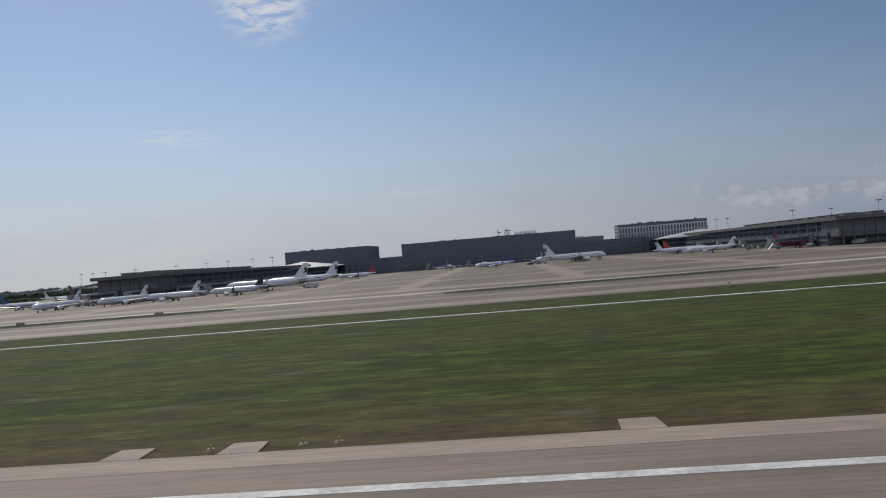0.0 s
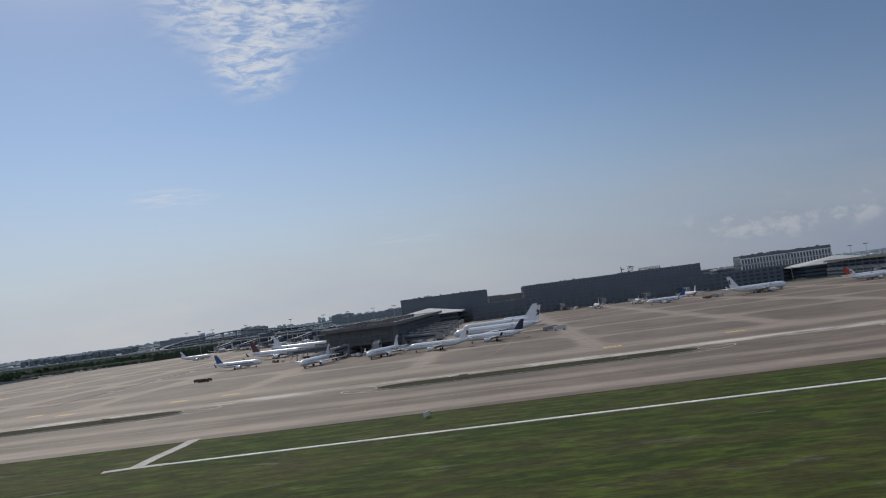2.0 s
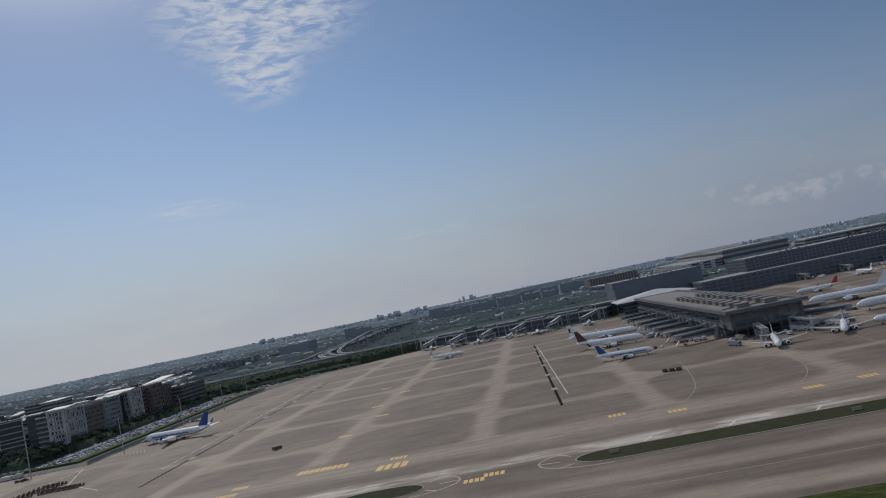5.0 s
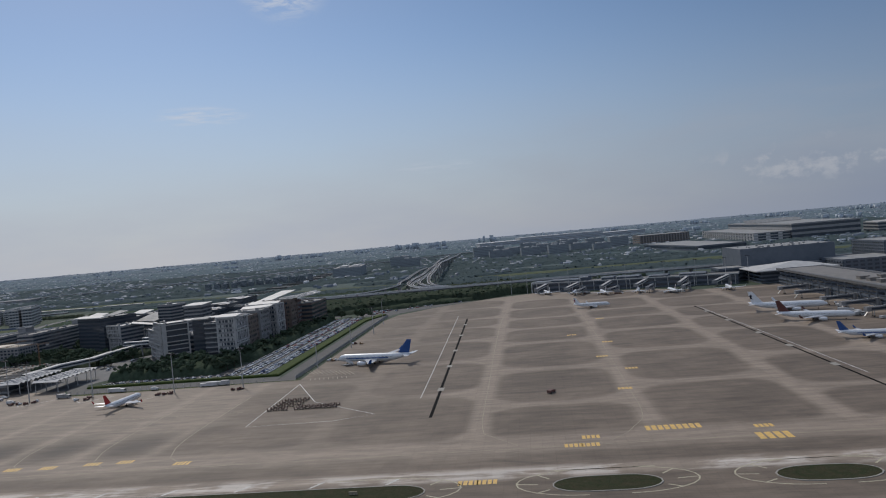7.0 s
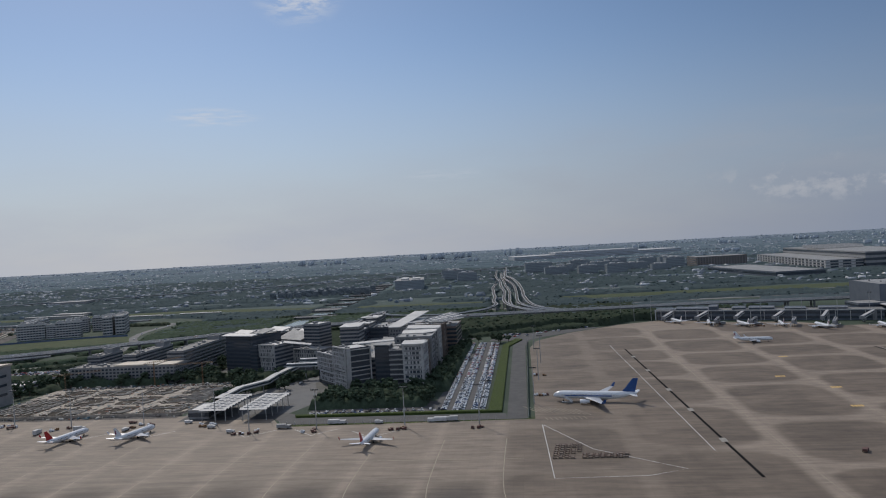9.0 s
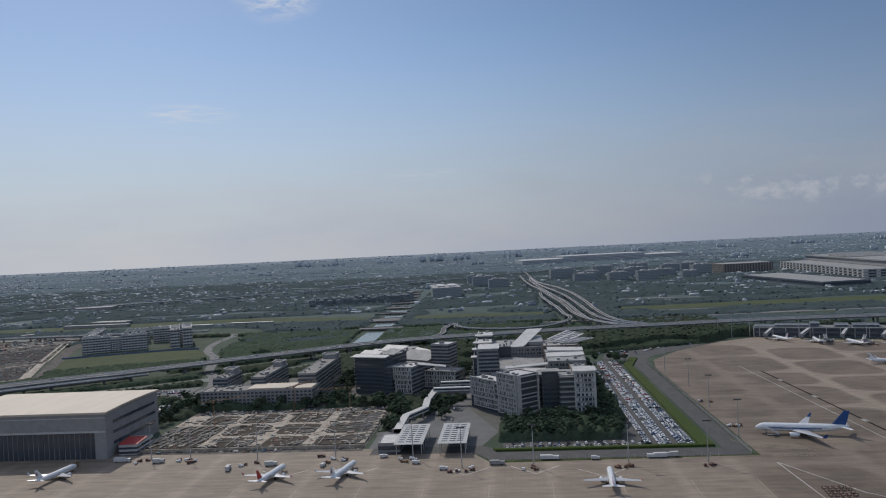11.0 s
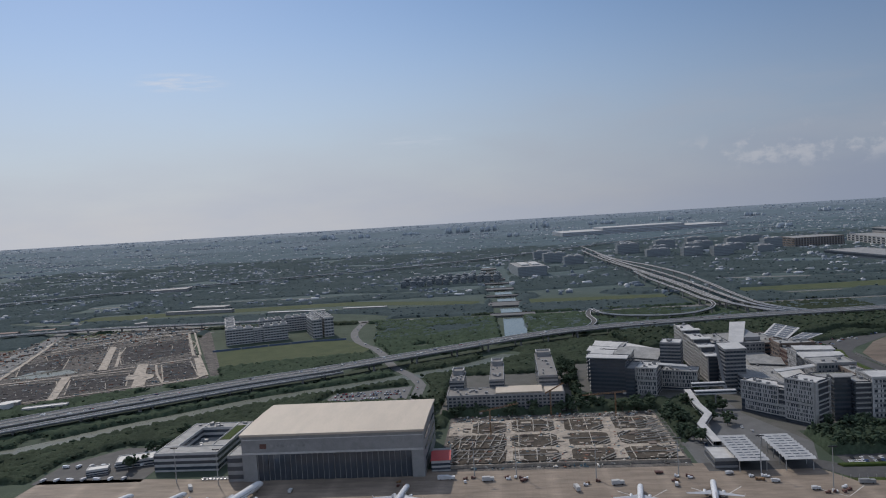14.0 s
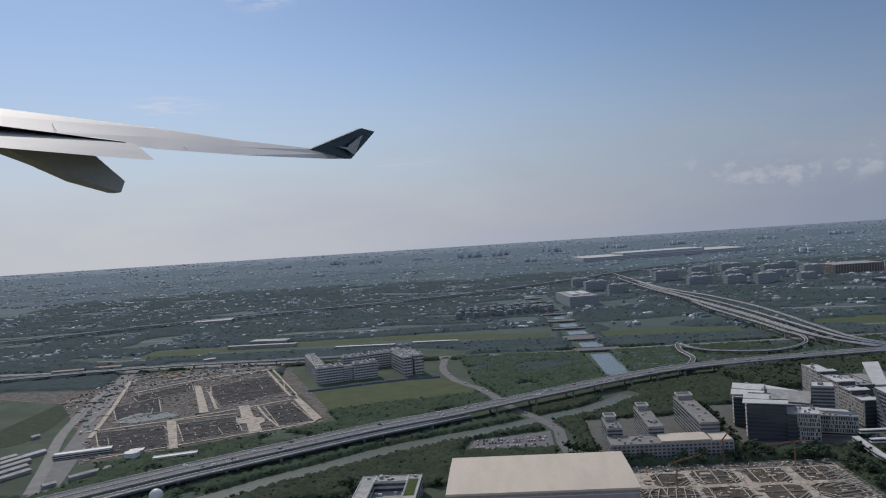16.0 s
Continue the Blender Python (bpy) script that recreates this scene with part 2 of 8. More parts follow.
    stands = calc(t, "ADD", calc(t, "MULTIPLY", stands_w, is_w), calc(t, "MULTIPLY", stands, calc(t, "SUBTRACT", 1.0, is_w)), clamp=True)
    inner = ramp01(t, y, 300 * S, 322 * S)
    lanes = calc(t, "MAXIMUM", lane(y, 308, 12, 9), calc(t, "MULTIPLY", stands, inner))
    lanes = calc(t, "MAXIMUM", lanes, calc(t, "MULTIPLY", lane(raw.outputs[1], 272, 5, 5), 1.3))
    near = calc(t, "MAXIMUM", lane(raw.outputs[1], 196, 6, 3), calc(t, "MULTIPLY", lane(raw.outputs[1], 226, 5, 4), 0.8))
    lanes = calc(t, "MAXIMUM", lanes, near)
    smear = node(t, "ShaderNodeMapping")
    smear.inputs["Scale"].default_value = (0.25, 1, 1)
    t.links.new(pos, smear.inputs["Vector"])
    broad = noise_at(t, smear.outputs[0], 1 / (14 * S), 7, 0.68, 0.6)
    blot = noise_at(t, pos, 1 / (45 * S), 4, 0.6, 0.5)
    thin = node(t, "ShaderNodeMapping")
    thin.inputs["Scale"].default_value = (0.16, 1, 1)
    t.links.new(moved.outputs[0], thin.inputs["Vector"])
    streak = noise_at(t, thin.outputs[0], 1 / (5 * S), 6, 0.7, 0.2)
    grain = noise_at(t, pos, 1 / (0.5 * S), 3, 0.6)
    bricks = node(t, "ShaderNodeTexBrick", Scale=1 / (5 * S))
    bricks.offset = 0.0
    for key, v in (("Color1", (1, 1, 1, 1)), ("Color2", (0.93, 0.93, 0.93, 1)), ("Mortar", (0.78, 0.77, 0.76, 1)),
                   ("Mortar Size", 0.012), ("Brick Width", 1.0), ("Row Height", 1.0)):
        bricks.inputs[key].default_value = v
    t.links.new(pos, bricks.inputs["Vector"])
    fac = calc(t, "MULTIPLY", lanes, calc(t, "MULTIPLY_ADD", broad, 0.9, 0.40), clamp=True)
    col = blend(t, ramp01(t, blot, 0.3, 0.7), (0.112, 0.089, 0.069), (0.168, 0.134, 0.104))
    col = blend(t, fac, col, (0.272, 0.224, 0.178))
    col = blend(t, calc(t, "MULTIPLY", ramp01(t, broad, 0.52, 0.75), 0.5), col, (0.058, 0.048, 0.040))
    col = blend(t, calc(t, "MULTIPLY", calc(t, "MULTIPLY", oval, is_w), calc(t, "MULTIPLY_ADD", broad, 0.5, 0.62), clamp=True), col, (0.066, 0.057, 0.049))
    dust = calc(t, "MULTIPLY", lane(raw.outputs[1], 271, 5, 4), ramp01(t, calc(t, "ADD", calc(t, "MULTIPLY", blot, 0.6), calc(t, "MULTIPLY", streak, 0.4)), 0.47, 0.56))
    col = blend(t, calc(t, "MULTIPLY", dust, 0.9), col, (0.48, 0.44, 0.395))
    mul = node(t, "ShaderNodeMix", data_type="RGBA", blend_type="MULTIPLY")
    mul.inputs[0].default_value = 1.0
    t.links.new(col, mul.inputs[6]), t.links.new(bricks.outputs["Color"], mul.inputs[7])
    last = node(t, "ShaderNodeMix", data_type="RGBA", blend_type="MULTIPLY")
    last.inputs[0].default_value = 1.0
    t.links.new(mul.outputs[2], last.inputs[6])
    t.links.new(blend(t, ramp01(t, calc(t, "MULTIPLY_ADD", grain, 0.25, calc(t, "MULTIPLY", streak, 0.75)), 0.34, 0.66), (0.78, 0.775, 0.77), (1.20, 1.19, 1.18)), last.inputs[7])
    t.links.new(last.outputs[2], shader.inputs["Base Color"])
    t.links.new(calc(t, "MULTIPLY_ADD", grain, 0.2, 0.65), shader.inputs["Roughness"])
    return m


def airfield_grass():
    m = bpy.data.materials.new("land")
    m.use_nodes = True
    t = m.node_tree
    shader = t.nodes["Principled BSDF"]
    shader.inputs["Roughness"].default_value, shader.inputs["Specular IOR Level"].default_value = 0.9, 0.1
    pos = node(t, "ShaderNodeNewGeometry").outputs["Position"]
    sep = node(t, "ShaderNodeSeparateXYZ")
    t.links.new(pos, sep.inputs[0])
    drawn = node(t, "ShaderNodeMapping")
    drawn.inputs["Scale"].default_value = (0.34, 1, 1)
    t.links.new(pos, drawn.inputs["Vector"])
    big = noise_at(t, drawn.outputs[0], 1 / (16 * S), 5, 0.6, 0.5)
    mid = noise_at(t, drawn.outputs[0], 1 / (3.0 * S), 5, 0.65)
    tuft = noise_at(t, drawn.outputs[0], 1 / (0.8 * S), 6, 0.75)
    col = blend(t, ramp01(t, big, 0.36, 0.66), (0.030, 0.046, 0.008), (0.056, 0.053, 0.019))
    col = blend(t, ramp01(t, mid, 0.46, 0.66), col, (0.054, 0.077, 0.012))
    bare = ramp01(t, noise_at(t, drawn.outputs[0], 1 / (7 * S), 6, 0.7, 0.3), 0.59, 0.70)
    col = blend(t, calc(t, "MULTIPLY", bare, 0.75), col, (0.13, 0.118, 0.098))
    worn = calc(t, "SUBTRACT", 1.0, ramp01(t, calc(t, "MULTIPLY_ADD", big, -22 * S, sep.outputs[1]), 38 * S, 58 * S))
    worn = calc(t, "MULTIPLY", worn, ramp01(t, calc(t, "MULTIPLY_ADD", big, 22 * S, sep.outputs[1]), -58 * S, -38 * S))
    col = blend(t, calc(t, "MULTIPLY", worn, 0.75), col, (0.088, 0.066, 0.036))
    # beyond the field: woodland and gardens, then built-up land tinted bluish for haze
    wood = ramp01(t, noise_at(t, pos, 1 / (60 * S), 6, 0.65), 0.35, 0.65)
    forest = blend(t, wood, (0.052, 0.070, 0.050), (0.074, 0.096, 0.070))
    wide = node(t, "ShaderNodeMapping")
    wide.inputs["Scale"].default_value = (0.35, 1, 1)
    t.links.new(pos, wide.inputs["Vector"])
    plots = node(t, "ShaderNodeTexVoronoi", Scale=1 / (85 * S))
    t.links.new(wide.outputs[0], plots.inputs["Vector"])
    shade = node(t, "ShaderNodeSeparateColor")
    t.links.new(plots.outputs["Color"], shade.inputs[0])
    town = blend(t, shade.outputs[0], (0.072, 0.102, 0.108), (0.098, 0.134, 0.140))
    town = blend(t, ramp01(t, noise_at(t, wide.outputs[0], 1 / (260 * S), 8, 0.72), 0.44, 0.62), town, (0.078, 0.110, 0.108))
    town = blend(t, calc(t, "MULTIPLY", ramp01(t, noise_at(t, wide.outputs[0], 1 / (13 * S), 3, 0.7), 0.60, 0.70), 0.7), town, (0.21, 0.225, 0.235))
    # haze painted into the base colour: paler and bluer with distance
    hazed_land = blend(t, ramp01(t, noise_at(t, wide.outputs[0], 1 / (240 * S), 9, 0.72), 0.40, 0.60), (0.098, 0.132, 0.157), (0.122, 0.160, 0.188))
    town = blend(t, ramp01(t, sep.outputs[1], 2600 * S, 6200 * S), town, hazed_land)
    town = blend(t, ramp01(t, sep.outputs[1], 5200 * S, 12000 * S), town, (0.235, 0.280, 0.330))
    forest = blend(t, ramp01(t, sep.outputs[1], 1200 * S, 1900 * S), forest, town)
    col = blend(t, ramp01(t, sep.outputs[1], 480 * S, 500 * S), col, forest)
    mul = node(t, "ShaderNodeMix", data_type="RGBA", blend_type="MULTIPLY")
    mul.inputs[0].default_value = 1.0
    t.links.new(col, mul.inputs[6])
    near = calc(t, "SUBTRACT", 1.0, ramp01(t, sep.outputs[1], 480 * S, 520 * S))
    t.links.new(blend(t, calc(t, "MULTIPLY", near, 0.75), (0.9, 0.9, 0.9), blend(t, ramp01(t, tuft, 0.30, 0.70), blend(t, ramp01(t, mid, 0.38, 0.64), (0.40, 0.40, 0.40), (0.66, 0.66, 0.66)), blend(t, ramp01(t, mid, 0.38, 0.64), (1.1, 1.1, 1.05), (1.65, 1.65, 1.5)))), mul.inputs[7])
    t.links.new(mul.outputs[2], shader.inputs["Base Color"])
    b = node(t, "ShaderNodeBump", Strength=0.7, Distance=0.25 * S)
    t.links.new(tuft, b.inputs["Height"])
    t.links.new(b.outputs[0], shader.inputs["Normal"])
    return m


def glass_material(name, colour, rough=0.12):
    return material(name, colour, rough, size=4, amount=0.5, fine=1.2, fine_amount=0.2, spec=0.9, metal=0.25)


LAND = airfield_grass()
APRON = apron_concrete()
RUNWAY = material("runway_concrete", (0.245, 0.192, 0.145), 0.85, (0.150, 0.116, 0.088), 5, 0.9, 0.4, 0.25, stretch=(0.06, 1, 1), bump=0.2)
ASPHALT = material("asphalt", (0.050, 0.050, 0.052), 0.85, (0.078, 0.077, 0.075), 9, 0.8, 0.3, 0.3)
ROAD = material("pale_road", (0.17, 0.17, 0.165), 0.85, (0.115, 0.115, 0.112), 12, 0.8, 0.4, 0.25)
DECK = material("motorway_asphalt", (0.120, 0.122, 0.124), 0.85, (0.088, 0.09, 0.092), 12, 0.8, 0.4, 0.25)
PAVING = material("court_paving", (0.105, 0.102, 0.096), 0.9, (0.070, 0.074, 0.062), 14, 0.9, 1.0, 0.35)
TURF = material("island_turf", (0.034, 0.043, 0.019), 0.95, (0.062, 0.052, 0.029), 3, 0.8, 0.4, 0.45, bump=0.6, spec=0.1)
HEDGE = material("hedge_leaf", (0.070, 0.098, 0.022), 0.9, (0.040, 0.066, 0.016), 2, 0.8, 0.5, 0.5, bump=0.8, spec=0.15)
WHITE_LINE = material("white_line_paint", (0.66, 0.65, 0.62), 0.7, (0.40, 0.385, 0.36), 3, 0.8, 0.4, 0.3)
ORANGE_PAINT = material("orange_marking_paint", (0.74, 0.47, 0.12), 0.7, (0.52, 0.35, 0.13), 2, 0.7, 0.4, 0.3)
YELLOW_LINE = material("yellow_line_paint", (0.44, 0.335, 0.13), 0.7, (0.25, 0.205, 0.125), 1.4, 0.9, 0.4, 0.3)
FADED_LINE = material("faded_line_paint", (0.36, 0.31, 0.22), 0.8, (0.25, 0.22, 0.17), 4, 0.8, 0.4, 0.3)
PALE_YELLOW = material("faded_yellow_paint", (0.47, 0.43, 0.30), 0.75, (0.31, 0.28, 0.21), 2, 0.7, 0.4, 0.3)
DARK_PAINT = material("black_marking", (0.014, 0.014, 0.014), 0.9, spec=0.03)
KERB = material("kerb_concrete", (0.34, 0.32, 0.28), 0.85, (0.22, 0.21, 0.185), 2, 0.7, 0.3, 0.3)
DITCH = material("drain_concrete", (0.72, 0.70, 0.65), 0.85, (0.40, 0.385, 0.345), 5, 0.7, 0.4, 0.3)
ARM = material("old_drain_concrete", (0.50, 0.47, 0.42), 0.85, (0.33, 0.31, 0.27), 3, 0.8, 0.4, 0.35)
PLANE_WHITE = material("aircraft_white", (0.66, 0.67, 0.68), 0.28, (0.57, 0.58, 0.59), 3, 0.5, 0.6, 0.08)
PLANE_GREY = material("aircraft_grey", (0.42, 0.43, 0.45), 0.35, size=3, fine=0.6, fine_amount=0.1)
PLANE_DARK = material("aircraft_dark", (0.02, 0.021, 0.024), 0.4, size=2)
TYRE = material("tyre_rubber", (0.018, 0.018, 0.018), 0.8, size=1)
SHOULDER = material("pale_shoulder_concrete", (0.34, 0.275, 0.21), 0.85, (0.24, 0.19, 0.148), 4, 0.8, 0.4, 0.25, stretch=(0.15, 1, 1))
TAIL = {
    "blue": material("tail_blue", (0.012, 0.07, 0.24), 0.3, size=3, amount=0.3),
    "red": material("tail_red", (0.42, 0.022, 0.024), 0.3, size=3, amount=0.3),
    "orange": material("tail_orange", (0.46, 0.06, 0.012), 0.3, size=3, amount=0.3),
    "purple": material("tail_wine", (0.20, 0.02, 0.07), 0.3, size=3, amount=0.3),
    "brown": material("tail_brown", (0.10, 0.03, 0.026), 0.3, size=3, amount=0.3),
    "black": material("tail_navy", (0.012, 0.014, 0.03), 0.3, size=3, amount=0.3),
    "white": PLANE_WHITE,
}
GLASS = glass_material("blue_glass", (0.062, 0.078, 0.100))
DARK_WALL = material("dark_cladding", (0.118, 0.136, 0.162), 0.7, (0.090, 0.106, 0.128), 8, 0.7, 0.8, 0.2, spec=0.2)
OFFICE_DARK = material("dark_curtain_wall", (0.062, 0.070, 0.082), 0.45, (0.045, 0.052, 0.062), 6, 0.7, 0.8, 0.2, spec=0.3)
PIER_WALL = material("brown_metal_cladding", (0.135, 0.134, 0.132), 0.6, (0.102, 0.102, 0.102), 8, 0.7, 0.8, 0.2, spec=0.25)
BRIDGE_GREY = material("jet_bridge_panel", (0.165, 0.170, 0.180), 0.55, (0.120, 0.124, 0.132), 5, 0.7, 0.5, 0.2)
PIER_ROOF = material("tan_roof_sheet", (0.20, 0.186, 0.170), 0.7, (0.145, 0.136, 0.126), 10, 0.8, 0.8, 0.2)
GREY_WALL = material("grey_cladding", (0.255, 0.256, 0.256), 0.55, (0.185, 0.187, 0.188), 7, 0.7, 0.6, 0.15)
PALE_WALL = material("pale_render", (0.47, 0.465, 0.455), 0.7, (0.34, 0.34, 0.335), 6, 0.7, 0.6, 0.15)
WHITE_WALL = material("white_panel", (0.52, 0.52, 0.52), 0.5, (0.42, 0.422, 0.425), 5, 0.7, 0.5, 0.12)
# white panel darkened in its colour for facades that stand in shade
FACADE_WHITE = material("shaded_white_panel", (0.40, 0.39, 0.375), 0.6, (0.32, 0.31, 0.295), 5, 0.7, 0.5, 0.15)
BROWN_WALL = material("brown_brick", (0.20, 0.155, 0.125), 0.8, (0.14, 0.112, 0.095), 4, 0.7, 0.4, 0.3)
RUST_WALL = material("red_brown_panel", (0.13, 0.062, 0.050), 0.7, size=4)
CREAM_ROOF = material("cream_roof_sheet", (0.47, 0.405, 0.325), 0.65, (0.40, 0.345, 0.28), 12, 0.7, 0.8, 0.1, stretch=(1, 0.2, 1))
GREY_ROOF = material("grey_roof", (0.31, 0.31, 0.30), 0.75, (0.17, 0.172, 0.175), 8, 0.8, 0.6, 0.25)
DARK_ROOF = material("dark_roof_felt", (0.20, 0.19, 0.175), 0.8, (0.14, 0.135, 0.13), 8, 0.8, 0.6, 0.25)
WHITE_ROOF = material("white_roof_membrane", (0.50, 0.492, 0.475), 0.6, (0.34, 0.337, 0.33), 7, 0.6, 0.6, 0.12)
STEEL = material("galvanised_steel", (0.45, 0.45, 0.44), 0.5, size=2, metal=0.3)
PALE_STEEL = material("painted_strut", (0.42, 0.38, 0.325), 0.7, (0.29, 0.26, 0.22), 4, 0.8, 0.5, 0.25)
SOIL = material("raw_soil", (0.205, 0.188, 0.170), 0.95, (0.100, 0.094, 0.090), 9, 1.0, 1.2, 0.4, bump=0.6, spec=0.04)
DARK_CLAY = material("dark_grey_clay", (0.055, 0.053, 0.056), 0.9, (0.105, 0.098, 0.094), 14, 0.9, 2.0, 0.5, spec=0.04)
PIT = material("dark_pit_soil", (0.070, 0.061, 0.052), 0.9, (0.138, 0.118, 0.096), 8, 0.8, 0.9, 0.4, spec=0.04)
SLAB = material("new_concrete", (0.40, 0.345, 0.280), 0.85, (0.20, 0.172, 0.142), 6, 0.8, 0.6, 0.25)
WATER = material("canal_water", (0.10, 0.12, 0.10), 0.16, (0.12, 0.14, 0.115), 40, 0.6, 3, 0.1, spec=0.5)
MURKY = material("river_water", (0.096, 0.108, 0.084), 0.3, (0.112, 0.124, 0.096), 30, 0.6, 3, 0.1, spec=0.15)
FIELD = material("mown_field", (0.092, 0.108, 0.058), 0.95, (0.066, 0.086, 0.046), 22, 0.8, 1.2, 0.35, spec=0.1)
LEAF = material("tree_leaf", (0.106, 0.145, 0.094), 0.9, (0.078, 0.110, 0.074), 26, 0.9, 2.5, 0.3, per_island=0.22, spec=0.1, bump=0.3, leafy=0.5)
SCRUB = material("rough_scrub", (0.054, 0.072, 0.048), 0.95, (0.040, 0.054, 0.036), 9, 0.9, 1.5, 0.4, bump=0.5, spec=0.1)
BARK = material("bark", (0.10, 0.075, 0.055), 0.9, size=1)
CAR_PAINT = palette("car_paint", [(0.72, 0.72, 0.72), (0.70, 0.70, 0.71), (0.045, 0.047, 0.05), (0.60, 0.61, 0.62), (0.16, 0.17, 0.18), (0.68, 0.68, 0.67), (0.35, 0.36, 0.37), (0.26, 0.03, 0.03), (0.64, 0.64, 0.64), (0.05, 0.08, 0.16)], 0.25, 0.6)
CAR_GLASS = material("car_glass", (0.02, 0.022, 0.025), 0.1, size=1)
RED_PAINT = material("red_sheet", (0.45, 0.05, 0.045), 0.6, size=3)
CRANE = material("crane_orange", (0.22, 0.125, 0.06), 0.6, size=2)
YELLOW_PAINT = material("yellow_machine_paint", (0.60, 0.36, 0.03), 0.5, size=1)
BLUE_PAINT = material("blue_sheet", (0.085, 0.13, 0.215), 0.6, size=3)
# far walls are paled and blued: distance haze painted into their colours
TOWN_WALL = palette("hazed_town_wall", [(0.20, 0.235, 0.27), (0.16, 0.195, 0.23), (0.22, 0.25, 0.28), (0.15, 0.185, 0.22), (0.34, 0.36, 0.38), (0.19, 0.215, 0.245), (0.52, 0.53, 0.54), (0.17, 0.20, 0.235)], 0.85, 0.1)
SKYLINE = palette("hazed_skyline_wall", [(0.35, 0.395, 0.44), (0.33, 0.375, 0.42), (0.37, 0.41, 0.45), (0.34, 0.385, 0.43)], 0.85, 0.1)
# office and estate walls lightened towards blue, haze put into the colour
FAR_OFFICE = material("hazed_office_cladding", (0.175, 0.200, 0.222), 0.6, (0.130, 0.152, 0.172), 8, 0.7, 1.0, 0.2)
TOWER_GREY = material("hazed_estate_render", (0.25, 0.285, 0.30), 0.8, (0.20, 0.23, 0.245), 6, 0.7, 0.8, 0.2)
# tower tones also carry painted horizon haze
TOWER_WALL = palette("hazed_tower_wall", [(0.38, 0.425, 0.47), (0.36, 0.405, 0.45), (0.40, 0.44, 0.475), (0.37, 0.415, 0.46)], 0.7, 0.3)
# leaf colour of the belts lightened and blued to paint in haze
MID_LEAF = material("hazed_belt_leaf", (0.180, 0.236, 0.246), 0.95, (0.144, 0.194, 0.204), 60, 0.8, 4, 0.25, per_island=0.2, spec=0.05, leafy=0.6)

# ---- mesh helpers (all in metres of the plan) ----


def part(name, bm, mat, parent=None, label="", smooth=False):
    bm.transform(Matrix.Scale(S, 4))
    if smooth:
        for f in bm.faces:
            f.smooth = True
    mesh = bpy.data.meshes.new(name)
    bm.to_mesh(mesh)
    bm.free()
    mesh.materials.append(mat)
    ob = new(name, mesh)
    if parent is not None:
        ob.parent = parent
    if label:
        ob["label"] = label
    return ob


def setting(name, bm, mat, label, category="ground"):
    return tagged(part(name, bm, mat), label, category, kind="structure")


def thing(name, x, y, z=0.0, turn=0.0, label="", category="", group=""):
    ob = new(name)
    ob.empty_display_size = 0.5
    ob.matrix_world = spot(x, y, z, turn)
    return tagged(ob, label, category, group)


def spot(x, y, z=0.0, turn=0.0):
    return pose(x * S, y * S, z * S, 0, 0, turn)


def box(bm, x0, x1, y0, y1, z0, z1, m=None):
    vs = [bm.verts.new((x, y, z)) for z in (z0, z1) for y in (y0, y1) for x in (x0, x1)]
    for f in ((0, 2, 3, 1), (4, 5, 7, 6), (0, 1, 5, 4), (2, 6, 7, 3), (0, 4, 6, 2), (1, 3, 7, 5)):
        bm.faces.new([vs[i] for i in f])
    if m is not None:
        bmesh.ops.transform(bm, matrix=m, verts=vs)
    return vs


def boxes(*rows):
    bm = bmesh.new()
    for r in rows:
        box(bm, *r)
    return bm


def prism(bm, outline, z0, z1):
    n = len(outline)
    low = [bm.verts.new((x, y, z0)) for x, y in outline]
    top = [bm.verts.new((x, y, z1)) for x, y in outline]
    bm.faces.new(low[::-1]), bm.faces.new(top)
    for i in range(n):
        bm.faces.new((low[i], low[(i + 1) % n], top[(i + 1) % n], top[i]))
    return bm


def sheet(outline, z):
    bm = bmesh.new()
    f = bm.faces.new([bm.verts.new((x, y, z)) for x, y in outline])
    if f.normal.z < 0 or (f.normal_update() or f.normal.z < 0):
        bmesh.ops.reverse_faces(bm, faces=[f])
    return bm


def slab(outline, z0, z1):
    bm = prism(bmesh.new(), outline, z0, z1)
    bmesh.ops.recalc_face_normals(bm, faces=bm.faces)
    return bm


def ring(bm, centre, u, v, ru, rv, n):
    return [bm.verts.new(Vector(centre) + Vector(u) * (ru * math.cos(2 * math.pi * k / n)) + Vector(v) * (rv * math.sin(2 * math.pi * k / n))) for k in range(n)]


def loft(bm, rings, caps=True):
    for a, b in zip(rings, rings[1:]):
        n = len(a)
        for k in range(n):
            bm.faces.new((a[k], a[(k + 1) % n], b[(k + 1) % n], b[k]))
    if caps:
        bm.faces.new(rings[0][::-1]), bm.faces.new(rings[-1])


def tube(bm, a, b, ra, rb=None, n=8):
    a, b = Vector(a), Vector(b)
    w = (b - a).normalized()
    u = w.orthogonal().normalized()
    v = w.cross(u)
    loft(bm, [ring(bm, a, u, v, ra, ra, n), ring(bm, b, u, v, rb or ra, rb or ra, n)])
    return bm


def tubes(*rows):
    bm = bmesh.new()
    for r in rows:
        tube(bm, *r)
    return bm


def way_points(points, step):
    """Points along a smooth curve through the given ones."""
    out = []
    p = [Vector((*q, 0)).to_3d() if len(q) == 2 else Vector(q) for q in points]
    for i in range(len(p) - 1):
        a, b, c, d = p[max(i - 1, 0)], p[i], p[i + 1], p[min(i + 2, len(p) - 1)]
        n = max(1, int((c - b).length / step))
        for k in range(n):
            s = k / n
            out.append(0.5 * (2 * b + (c - a) * s + (2 * a - 5 * b + 4 * c - d) * s * s + (3 * b - a - 3 * c + d) * s ** 3))
    out.append(p[-1])
    return out


